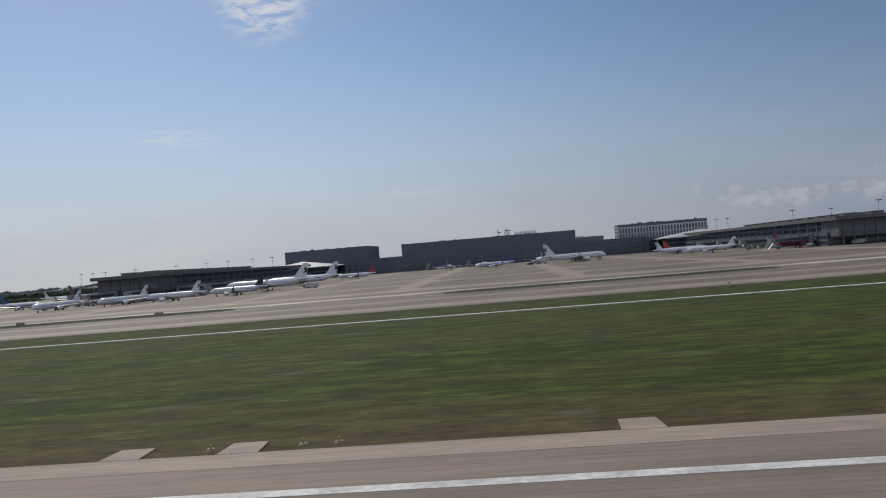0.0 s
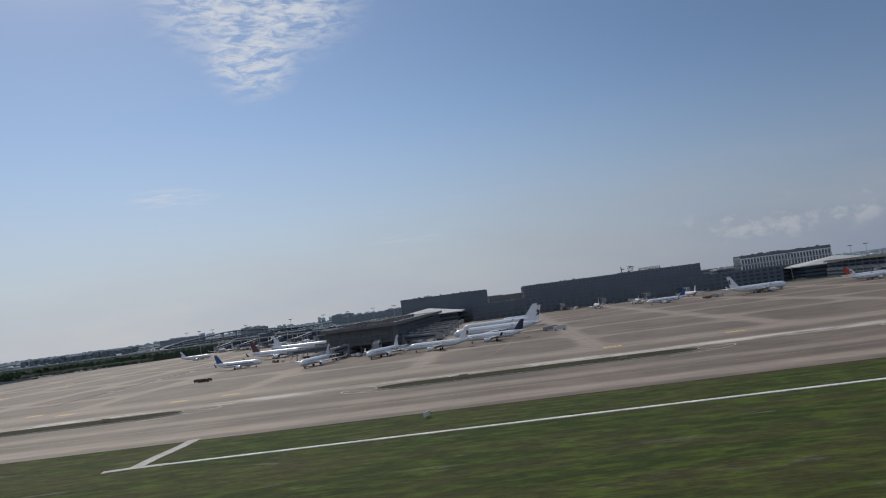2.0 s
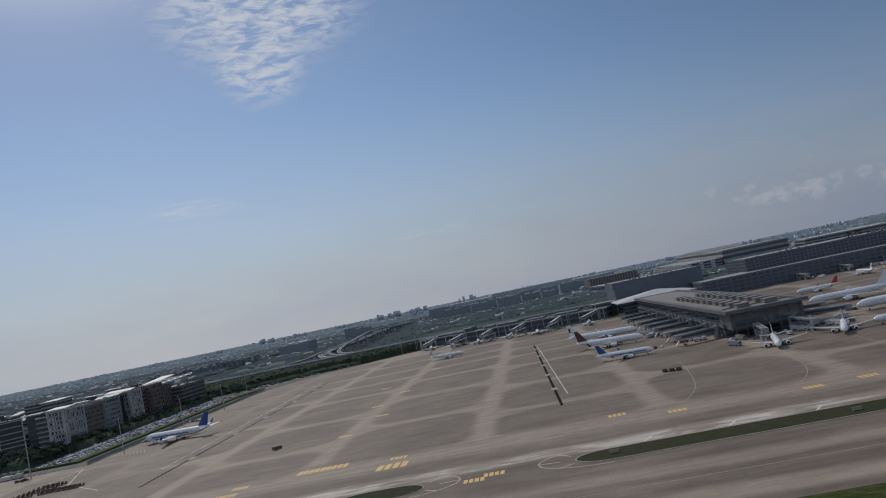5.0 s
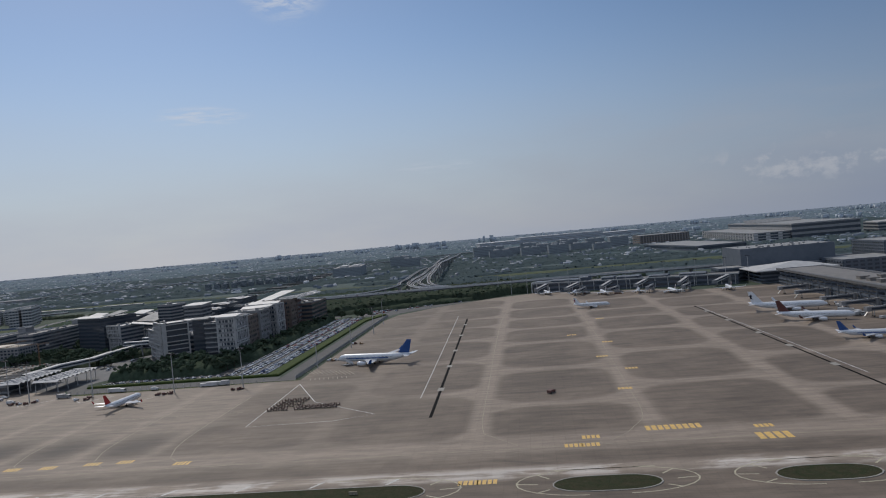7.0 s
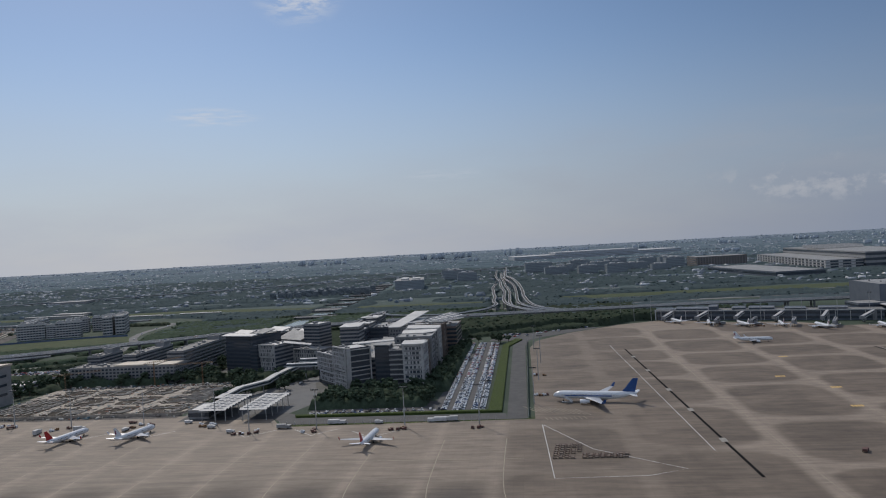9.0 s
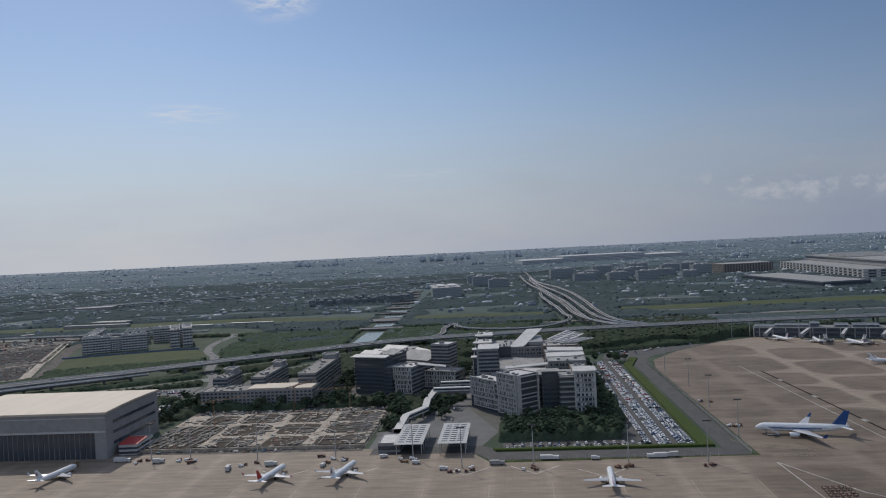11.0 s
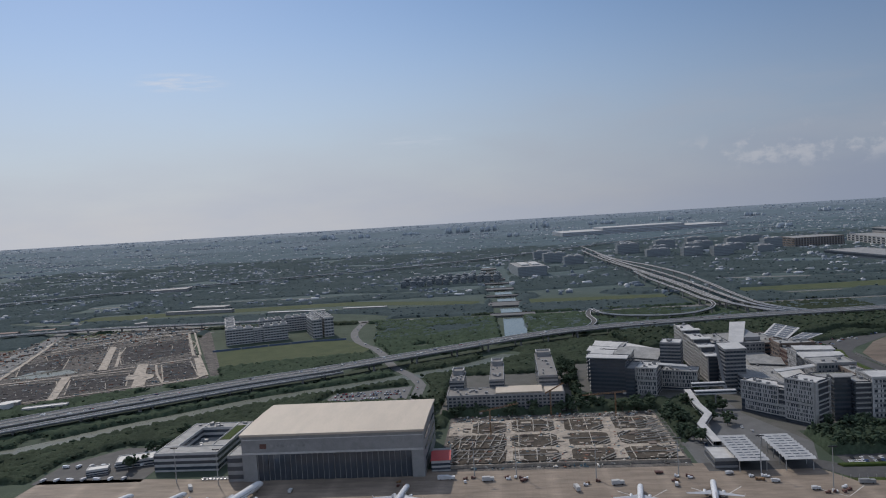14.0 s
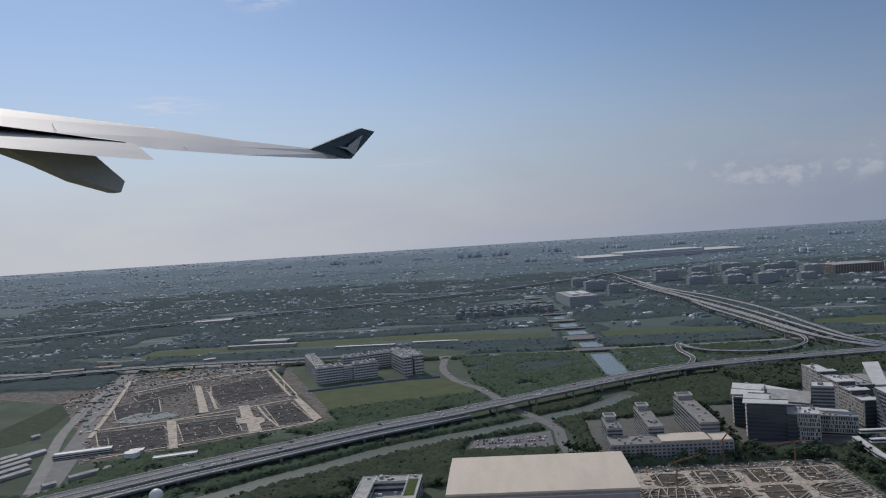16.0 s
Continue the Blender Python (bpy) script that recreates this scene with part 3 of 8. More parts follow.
def side_of(path, i):
    d = (path[min(i + 1, len(path) - 1)] - path[max(i - 1, 0)]).normalized()
    return Vector((-d.y, d.x, 0)).normalized()


def ribbon(points, width, z, thick=0.0, step=12, offset=0.0):
    """A road or line of even width along a curve; with thick it is a deck."""
    path = way_points(points, step)
    bm = bmesh.new()
    rows = []
    for i, p in enumerate(path):
        s = side_of(path, i)
        zz = z + p.z
        l, r = p + s * (offset + width / 2), p + s * (offset - width / 2)
        row = [bm.verts.new((l.x, l.y, zz)), bm.verts.new((r.x, r.y, zz))]
        if thick:
            row += [bm.verts.new((r.x, r.y, zz - thick)), bm.verts.new((l.x, l.y, zz - thick))]
        rows.append(row)
    for a, b in zip(rows, rows[1:]):
        n = len(a)
        for k in range(n if thick else 1):
            bm.faces.new((a[k], a[(k + 1) % n], b[(k + 1) % n], b[k]))
    bmesh.ops.recalc_face_normals(bm, faces=bm.faces)
    if not thick:
        for f in bm.faces:
            f.normal_update()
            if f.normal.z < 0:
                f.normal_flip()
    return bm


def from_arrays(name, verts, faces, mat, label, category, kind="stuff"):
    """verts: (n, 3) in metres of the plan; faces: (m, k)."""
    mesh = bpy.data.meshes.new(name)
    verts, faces = np.asarray(verts, np.float32) * S, np.asarray(faces, np.int32)
    k = faces.shape[1]
    mesh.vertices.add(len(verts)), mesh.loops.add(faces.size), mesh.polygons.add(len(faces))
    mesh.vertices.foreach_set("co", verts.ravel())
    mesh.loops.foreach_set("vertex_index", faces.ravel())
    mesh.polygons.foreach_set("loop_start", np.arange(0, faces.size, k, dtype=np.int32))
    mesh.update(calc_edges=True)
    mesh.materials.append(mat)
    return tagged(new(name, mesh), label, category, kind=kind)


BOX_V = np.array([(x, y, z) for z in (0, 1) for y in (-.5, .5) for x in (-.5, .5)], np.float32)
BOX_F = np.array(((0, 2, 3, 1), (4, 5, 7, 6), (0, 1, 5, 4), (2, 6, 7, 3), (0, 4, 6, 2), (1, 3, 7, 5)), np.int32)


def many_boxes(places, sizes, turns, bases=None):
    """Joined boxes: places (n, 2), sizes (n, 3), turns (n) in radians."""
    n = len(places)
    v = BOX_V[None] * np.asarray(sizes)[:, None, :]
    c, s = np.cos(turns)[:, None], np.sin(turns)[:, None]
    out = np.stack([v[..., 0] * c - v[..., 1] * s + places[:, :1], v[..., 0] * s + v[..., 1] * c + places[:, 1:2],
                    v[..., 2] + (0 if bases is None else np.asarray(bases)[:, None])], -1)
    return out.reshape(-1, 3), (BOX_F[None] + 8 * np.arange(n)[:, None, None]).reshape(-1, 4)


GABLE_V = np.array([(-.5, -.5, 0), (.5, -.5, 0), (.5, .5, 0), (-.5, .5, 0), (-.5, -.5, .62), (.5, -.5, .62), (.5, .5, .62), (-.5, .5, .62), (-.5, 0, 1), (.5, 0, 1)], np.float32)
GABLE_F = np.array(((0, 1, 5), (0, 5, 4), (1, 2, 6), (1, 6, 5), (2, 3, 7), (2, 7, 6), (3, 0, 4), (3, 4, 7), (4, 5, 9), (4, 9, 8), (6, 7, 8), (6, 8, 9), (5, 6, 9), (7, 4, 8)), np.int32)


def many_gables(places, sizes, turns):
    """Joined small houses with pitched roofs, as many_boxes."""
    n = len(places)
    v = GABLE_V[None] * np.asarray(sizes)[:, None, :]
    c, s = np.cos(turns)[:, None], np.sin(turns)[:, None]
    out = np.stack([v[..., 0] * c - v[..., 1] * s + places[:, :1], v[..., 0] * s + v[..., 1] * c + places[:, 1:2], v[..., 2]], -1)
    return out.reshape(-1, 3), (GABLE_F[None] + 10 * np.arange(n)[:, None, None]).reshape(-1, 3)


def ico(level):
    bm = bmesh.new()
    bmesh.ops.create_icosphere(bm, subdivisions=level, radius=1)
    bm.verts.ensure_lookup_table()
    v = np.array([q.co[:] for q in bm.verts], np.float32)
    f = np.array([[q.index for q in p.verts] for p in bm.faces], np.int32)
    bm.free()
    return v, f


RNG = np.random.default_rng(7)


def inside(points, outline):
    poly = np.asarray(outline, float)
    x, y = points[:, 0], points[:, 1]
    hit = np.zeros(len(points), bool)
    for (x0, y0), (x1, y1) in zip(poly, np.roll(poly, -1, 0)):
        cross = (y0 > y) != (y1 > y)
        hit ^= cross & (x < (x1 - x0) * (y - y0) / (y1 - y0 + 1e-9) + x0)
    return hit


def near_line(points, line, gap):
    p = np.asarray(points, float)
    best = np.full(len(p), 1e9)
    for (x0, y0), (x1, y1) in zip(line, line[1:]):
        d = np.array((x1 - x0, y1 - y0), float)
        s = np.clip(((p - (x0, y0)) @ d) / (d @ d), 0, 1)
        best = np.minimum(best, np.hypot(*(p - (x0, y0) - s[:, None] * d).T))
    return best < gap


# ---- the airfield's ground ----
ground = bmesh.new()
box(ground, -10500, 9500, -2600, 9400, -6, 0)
setting("ground", ground, LAND, "mown airfield grass and dark green land, tinted for haze towards the horizon")

RW = boxes((-2600, 1500, -60, 48.8, 0, 0.10))
setting("runway", RW, RUNWAY, "pale worn concrete runway with streaked shoulders", "runway")
part("shoulder_band", boxes((-2600, 1500, 45.2, 48.7, 0.10, 0.115)), SHOULDER, bpy.data.objects["runway"])
part("edge_line", boxes((-2600, 1500, 38.8, 39.9, 0.10, 0.125)), WHITE_LINE, bpy.data.objects["runway"])
for sx in (-28, -19.4, 8.4, -62, -74, 40, 66, -112, -126):
    part("shoulder_slab", slab([(sx - 1.5, 48.8), (sx + 1.5, 48.8), (sx + 1.3, 51.8), (sx - 1.3, 51.8)], 0, 0.12), SHOULDER, bpy.data.objects["runway"])

FAR_EDGE = [(1300, 700), (300, 720), (100, 900), (-180, 900), (-300, 884), (-375, 885), (-420, 940), (-487, 955), (-520, 985), (-566, 1004),
            (-624, 975), (-690, 914), (-730, 856), (-737.5, 806), (-733.5, 486), (-909, 482), (-924, 508), (-984, 522), (-1188, 527),
            (-1340, 518), (-1420, 524), (-1500, 526), (-1500, 184)]
apron = slab([(1300, 184)] + FAR_EDGE, 0, 0.10)
setting("apron", apron, APRON, "stained concrete apron with paler swept taxi lanes", "apron")
AP = bpy.data.objects["apron"]


def line_on(parent, points, width, mat, name, z=0.125, step=6):
    part(name, ribbon(points, width, z, step=step), mat, parent)


# drain along the grass and its short arm to the taxiway
DR = tagged(part("drain_channel", ribbon([(-250, 154.5), (-60, 155), (420, 156)], 1.5, 0.14, 0.14, step=30), DITCH), "pale concrete drain channel through the grass", "drain", kind="structure")
part("drain_arm", ribbon([(-247.2, 154), (-247.6, 165), (-247, 176), (-247.4, 186)], 3.2, 0.15, 0.15, step=4), ARM, DR)
part("drain_arm", ribbon([(-254, 153.2), (-249, 154.2), (-240, 154.4)], 2.4, 0.16, 0.16, step=4), ARM, DR)

# grass islands between taxiway and apron
def island(x0, x1, y0, y1):
    r = (y1 - y0) / 2
    ends = [(x1 - r + r * 1.6 * math.sin(a), (y0 + y1) / 2 - r * math.cos(a)) for a in np.linspace(0, math.pi, 10)]
    ends += [(x0 + r - r * 1.6 * math.sin(a), (y0 + y1) / 2 + r * math.cos(a)) for a in np.linspace(0, math.pi, 10)]
    base = setting("grass_island", slab(ends, 0.1, 0.26), TURF, "narrow grass island with a pale kerb in the concrete", "grass")
    path = [(*e, 0) for e in ends] + [(*ends[0], 0)]
    part("kerb", ribbon(path, 0.55, 0.33, 0.23, step=3), KERB, base)
    mid_y, tall = (y0 + y1) / 2 + 2.5, r + 5.5
    for end, way in ((x1 - r, 1), (x0 + r, -1)):
        arc = [(end - way * 26, mid_y + tall)] + [(end + way * (r * 1.6 + 13) * math.sin(a), mid_y + tall * math.cos(a)) for a in np.linspace(0, math.pi, 13)]
        part("edge_marking", ribbon(arc, 0.6, 0.128, step=3), PALE_YELLOW, base)
        for k in (3, 6, 9):
            ax, ay = arc[k + 1]
            hub = (end + way * r * 0.9, mid_y - 2.5)
            part("edge_tick", ribbon([(ax + (hub[0] - ax) * 0.42, ay + (hub[1] - ay) * 0.42), (ax, ay)], 0.7, 0.127, step=9), PALE_YELLOW, base)
    x = x0 + 20
    while x < x1 - 10:
        part("edge_tick", slab([(x, y1 + 2), (x + 1.2, y1 + 2), (x + 5, y1 + 8), (x + 3.8, y1 + 8)], 0.10, 0.127), WHITE_LINE, base)
        x += 30
    return base


for x0, x1 in ((-399, -287), (-207, -103), (-18, 90), (180, 330), (-1010, -618), (-563, -534), (-487, -462), (-1350, -1090)):
    island(x0, x1, 248.5, 263.5)

# long joints, guide lines and painted blocks on the apron
for x0, y0, x1, y1, w, mat, nm in ((-639, 769, -625.3, 361, 1.7, DARK_PAINT, "drain_slot"), (-651.4, 799, -636.9, 406.5, 0.45, WHITE_LINE, "guide_line"),
                                   (-412, 731.6, -402.5, 367.3, 1.5, DARK_PAINT, "drain_slot"), (-409.4, 725, -397.7, 400, 0.5, WHITE_LINE, "guide_line")):
    path = [(x0, y0), ((x0 + x1) / 2, (y0 + y1) / 2), (x1, y1)]
    line_on(AP, path, w, mat, nm, step=40)
    if nm == "drain_slot":
        for f in (0.12, 0.3, 0.5, 0.66, 0.84):
            px, py = x0 + (x1 - x0) * f, y0 + (y1 - y0) * f
            part("slot_cover", slab([(px - 1.8, py - 4), (px + 1.8, py - 4), (px + 1.8, py + 4), (px - 1.8, py + 4)], 0.1, 0.15), KERB, AP)
line_on(AP, [(-729, 470), (-724.6, 364.7), (-678, 366.5), (-657.5, 376), (-701.5, 414), (-728.5, 470)], 0.5, WHITE_LINE, "stand_line", step=200)
line_on(AP, [(-1480, 300), (-800, 300), (-430, 302), (-100, 303), (700, 303)], 0.4, FADED_LINE, "taxi_line", step=60)
line_on(AP, [(-1480, 214), (-400, 214), (700, 214)], 0.4, FADED_LINE, "taxi_line", step=80)
line_on(AP, [(-1480, 402), (-1000, 401), (-740, 399)], 0.45, FADED_LINE, "stand_line", step=60)
line_on(AP, [(-592, 920), (-601, 715), (-599, 430), (-596, 326), (-580, 305)], 0.35, FADED_LINE, "taxi_line", step=14)
line_on(AP, [(-523, 880), (-520, 612), (-521, 408), (-524, 336), (-542, 305)], 0.35, FADED_LINE, "taxi_line", step=14)
for gx in (-751, -789, -830, -871, -909, -949, -989, -1029, -1069, -1109, -1149, -1189, -1229):
    line_on(AP, [(gx, 440), (gx, 402), (gx + 1, 357), (gx + 4, 332), (gx + 9, 317), (gx + 20, 306)], 0.45, FADED_LINE, "lead_in_line", step=8)
for gx in (-280, -240, -200, -330, -160):
    line_on(AP, [(gx, 436), (gx - 3, 400), (gx - 12, 345), (gx - 30, 312), (gx - 62, 302)], 0.35, FADED_LINE, "lead_in_line", step=8)
for gx, gy in ((-1048, 480), (-1000, 482), (-838, 470), (-925, 478), (-880, 478)):
    line_on(AP, [(gx - 16, gy - 4), (gx, gy - 20), (gx + 16, gy - 4)], 0.6, WHITE_LINE, "stand_line", step=200)


def painted_block(x, y, w=8, d=4.6, bars=4):
    for k in range(bars):
        bx = x - w / 2 + w * k / bars
        part("painted_block", slab([(bx, y - d / 2), (bx + w / bars * 0.72, y - d / 2), (bx + w / bars * 0.72, y + d / 2), (bx, y + d / 2)], 0.1, 0.128), ORANGE_PAINT, AP)


for x, y in ((-507, 692), (-539, 602), (-515, 556), (-525, 498), (-512, 452), (-523, 399), (-549, 312.4), (-557, 301.6), (-550, 301.4), (-477, 315),
             (-977, 310), (-960, 310), (-936, 310), (-919, 310), (-895.5, 310), (-879, 310.5), (-858, 312), (-839.5, 312), (-817, 311), (-799, 311), (-778, 313), (-762, 313.7), (-731, 307), (-432, 258), (-439, 254), (-591, 263), (-598, 263),
             (-381, 319), (-358, 306), (-305, 303), (-283, 305), (-120, 306), (-70, 306)):
    painted_block(x, y)
painted_block(-513, 320.5, 24, 7, 9)
painted_block(-477, 301, 14, 9, 4)

# service road, car park ground, landscaped strips
setting("service_road", slab([(-752.5, 488.0), (-738.5, 488.0), (-742.5, 816.8), (-738.5, 863.8), (-702.5, 916.9), (-636.5, 982.2), (-646.5, 990.4), (-716.5, 924.0), (-754.5, 867.8), (-756.5, 816.8)], 0, 0.09), ASPHALT, "dark asphalt service road inside the airfield fence", "road")
setting("front_road", slab([(-996.5, 506.4), (-922.5, 506.4), (-908.5, 488.0), (-752.5, 488.0), (-753.5, 504.4), (-896.5, 506.4), (-916.5, 522.8), (-996.5, 522.8)], 0, 0.11), ASPHALT, "dark asphalt service road in front of the car park", "road")
setting("car_park", slab([(-804.5, 512.5), (-768.5, 512.5), (-772.5, 859.7), (-796.5, 863.8), (-799.5, 776.0), (-808.5, 551.3), (-901.5, 533.0), (-901.5, 512.5)], 0, 0.08), ASPHALT, "asphalt car park full of parked cars", "car park")
setting("hangar_car_park", slab([(-1328, 726), (-1240, 726), (-1240, 784), (-1322, 758)], 0, 0.12), DECK, "worn asphalt car park beside the river", "car park")
setting("upper_car_park", slab([(-786.5, 869.9), (-748.5, 863.8), (-646.5, 957.7), (-686.5, 985.3), (-776.5, 924.0)], 0, 0.08), ASPHALT, "asphalt car park beside the perimeter road", "car park")
setting("office_paving", slab([(-1200, 664), (-1002, 664), (-1002, 560), (-905, 562), (-905, 588), (-822, 588), (-822, 850), (-802, 902), (-1066, 902), (-1080, 832), (-1200, 826)], 0, 0.045), PAVING, "dull grey-brown paving around the office blocks", "pavement")
setting("plaza_road", slab([(-1000, 512), (-920, 512), (-905, 560), (-932, 640), (-940, 850), (-955, 850), (-955, 690), (-985, 660), (-1000, 655)], 0, 0.07), DECK, "grey paved street between office blocks", "road")
for pts, nm, lab in (([(-766.5, 507.4), (-756.5, 507.4), (-760.5, 816.8), (-746.5, 867.8), (-754.5, 876.0), (-768.5, 827.0)], "hedge", "bright green clipped hedge along the car park"),
                     ([(-906.5, 507.4), (-766.5, 507.4), (-766.5, 512.0), (-908.5, 512.0)], "hedge", "low green hedge along the service road")):
    hb = slab(pts, 0, 1.6)
    bmesh.ops.bevel(hb, geom=[e for e in hb.edges if all(v.co.z > 1 for v in e.verts)], offset=0.5, segments=1, affect="EDGES")
    tagged(part(nm, hb, HEDGE), lab, "hedge")

# roads, river and canal beyond the field
RIVER = [(-1800, 420), (-1660, 530), (-1561, 611), (-1516, 655), (-1463, 696), (-1411, 740), (-1350, 774), (-1321, 788), (-1262, 822), (-1182, 872), (-1130, 930)]
setting("river", ribbon(RIVER, 27, 0.10, 0.3, step=20), MURKY, "grey-green river winding beside the viaduct", "water")
setting("canal", slab([(-1138, 1052), (-1105, 1060), (-1101, 1230), (-1124, 1600), (-1155, 1880), (-1180, 2300), (-1210, 2300), (-1184, 1880), (-1160, 1600), (-1141, 1230)], 0, 0.16), WATER, "straight canal of still grey water", "water")
for pts, w, lab in (([(-2600, 1330), (-2000, 1320), (-1700, 1300), (-1400, 1270), (-1120, 1262), (-800, 1275), (-300, 1290), (900, 1290)], 22, "pale road across the canal"),
                    ([(-2600, 1480), (-2000, 1420), (-1500, 1400), (-1100, 1370), (-500, 1390), (900, 1400)], 9, "narrow road through fields"),
                    ([(-1226, 700), (-1231, 739), (-1231, 786), (-1252, 840), (-1278, 887), (-1305, 968), (-1323, 1010), (-1358, 1068), (-1384, 1158), (-1388, 1270)], 12, "street running under the viaduct"),
                    ([(-1700, 560), (-1738, 670), (-1800, 830), (-1905, 1090), (-1990, 1330)], 24, "wide road under construction"),
                    ([(-1960, 1060), (-1905, 1090), (-1834, 1222), (-1700, 1275)], 12, "site road"),
                    ([(-2400, 1700), (-1900, 1700), (-1180, 1660), (-900, 1660)], 10, "road among trees"),
                    ([(-705, 1809), (-391, 1690), (-171, 1677), (700, 1690)], 14, "grey railway bed through scrub"), ([(-665, 1672), (-413, 1617), (-205, 1608), (700, 1600)], 16, "grey railway bed through scrub")):
    setting("road", ribbon(pts, w, 0.2, 0.2, step=25), DECK if "street" in lab or "construction" in lab else ROAD, lab, "road")
for k in range(11):
    line_on(AP, [(-742 + k * 3.6, 523 - k * 1.2), (-732 + k * 3.6, 505 - k * 1.2)], 0.5, FADED_LINE, "hatch_line", step=30)
for k in range(9):
    line_on(AP, [(-727 + k * 3.2, 489), (-725 + k * 3.2, 482)], 0.5, FADED_LINE, "hatch_line", step=30)
for pts, lab in (([(-1519, 925), (-1335, 985), (-1330, 1035), (-1383, 1090), (-1435, 1086), (-1500, 1064), (-1572, 1036)], "rough yellow-green field beside the viaduct"),
                 ([(-2050, 1460), (-1480, 1510), (-1190, 1430), (-1190, 1480), (-1480, 1570), (-2050, 1520)], "long strip of mown yellowish grass"),
                 ([(-1090, 1420), (-820, 1400), (-820, 1440), (-1090, 1470)], "long strip of mown yellowish grass"),
                 ([(-690, 1420), (-300, 1400), (400, 1395), (400, 1470), (-260, 1500), (-670, 1480)], "long strip of mown yellowish grass")):
    setting("field", slab(pts, 0, 0.12), FIELD, lab, "field")
setting("building_site_ground", slab([(-1188, 520), (-1004, 518), (-1004, 656), (-1188, 658)], 0, 0.14), SOIL, "brown churned soil of a building site", "ground")
setting("earthworks_ground", slab([(-1745, 735), (-1506, 863), (-1560, 960), (-1700, 1235), (-1950, 1195), (-1905, 1090), (-1800, 830)], 0, 0.14), SOIL, "brown churned soil of a large building site", "ground")
setting("haul_yard_ground", slab([(-1973, 1067), (-1959, 1142), (-1962, 1255), (-1851, 1289), (-1761, 1346), (-1673, 1264), (-1688, 1231), (-1773, 1139), (-1880, 1123), (-1883, 1048), (-1856, 960), (-1804, 838)], 0, 0.16), SOIL, "rutted brown ground of a haul yard", "ground")
setting("field", slab([(-1926, 1246), (-1911, 1325), (-1880, 1324), (-1861, 1279), (-1876, 1209)], 0, 0.19), FIELD, "small patch of yellowish grass beside the earthworks", "field")
setting("gravel_strip", slab([(-1679, 1221), (-1657, 1230), (-1501, 888), (-1510, 876)], 0, 0.15), SOIL, "dark bare strip between earthworks and field", "ground")

VIADUCT = [(-2100, 240), (-1800, 500), (-1700, 590), (-1606, 667), (-1515, 733), (-1428, 793), (-1354, 835), (-1253, 903), (-1204, 935), (-1120, 990),
           (-1038, 1030), (-925, 1058), (-760, 1083), (-640, 1092), (-525, 1100), (-369, 1096), (-250, 1090), (300, 1085), (1300, 1085)]


def viaduct(points, width, height, label, piers=45, name="viaduct"):
    road = thing(name, 0, 0, 0, 0, label, "viaduct")
    road["kind"] = "structure"
    part("deck", ribbon(points, width, height, 1.6, step=18), ASPHALT if name == "slip_road" else DECK, road)
    edge = PALE_WALL if width > 16 else WHITE_WALL
    part("parapet", ribbon(points, 0.6, height + 1.0, 1.2, step=18, offset=width / 2 - 0.3), edge, road)
    part("parapet", ribbon(points, 0.6, height + 1.0, 1.2, step=18, offset=0.3 - width / 2), edge, road)
    if width > 16:
        part("median_barrier", ribbon(points, 0.6, height + 0.9, 0.9, step=18), PALE_WALL, road)
    path = way_points(points, piers)
    for i in range(1, len(path) - 1):
        p, s = path[i], side_of(path, i)
        if height + p.z < 3:
            continue
        for k in ((-0.28, 0.28) if width > 16 else (0.0,)):
            q = p + s * width * k
            part("pier", boxes((q.x - 1.2, q.x + 1.2, q.y - 1.2, q.y + 1.2, 0, height + p.z - 1.6)), GREY_WALL, road)
    return road


viaduct(VIADUCT, 27, 11.5, "grey concrete viaduct carrying a busy motorway")
viaduct([(-1800, 470), (-1700, 560), (-1606, 640), (-1515, 708), (-1440, 762), (-1370, 805), (-1330, 832)], 9, 9, "narrow concrete ramp beside the motorway", 50, "ramp")
# braided slip roads: they leave the motorway side by side, bow out over the scrub and gather again
SLIPS = (([(-690, 1108, -1), (-716, 1140, 0), (-735, 1189, 2), (-747, 1282, 7), (-752, 1397, 11), (-760, 1515, 14.5), (-768, 1615, 15), (-781, 1797, 12.5), (-797, 1990, 7), (-812, 2200, 2), (-822, 2500, 0), (-835, 2900, 0)], 5.5, 12.0),
         ([(-704, 1108, -1), (-730, 1140, 0), (-752, 1188, 3), (-759, 1262, 4), (-763, 1395, 4), (-768, 1535, 4), (-776, 1680, 4), (-790, 1820, 4), (-806, 1985, 3), (-818, 2200, 1), (-828, 2500, 0)], 5.0, 12.0),
         ([(-720, 1106, 0), (-746, 1150, 0), (-764, 1192, 0), (-772, 1260, 1), (-776, 1380, 1), (-779, 1500, 1), (-788, 1630, 1), (-798, 1760, 1), (-808, 1930, 0), (-822, 2150, 0), (-834, 2400, 0)], 5.0, 11.0),
         ([(-736, 1106, 0), (-758, 1160, 0), (-775, 1218, 1), (-784, 1300, 1), (-787, 1400, 1), (-791, 1520, 1), (-799, 1620, 1), (-808, 1745, 1), (-818, 1930, 0), (-832, 2070, 0), (-846, 2280, 0), (-858, 2650, 0)], 5.5, 12.0),
         ([(-821, 1800, 4.5), (-822, 1655, 4.5), (-815, 1545, 4.5), (-811, 1471, 4.5), (-804, 1383, 4.5), (-801, 1279, 4.5), (-794, 1225, 4), (-808, 1178, 2), (-844, 1148, 0.2), (-884, 1136, 0), (-930, 1146, 0), (-962, 1164, 0), (-984, 1200, 0), (-989, 1245, -0.5)], 5.5, 8.4))
for pts, w, z in SLIPS:
    viaduct(pts, w, z, "grey concrete slip road of a motorway interchange", 70, "slip_road")
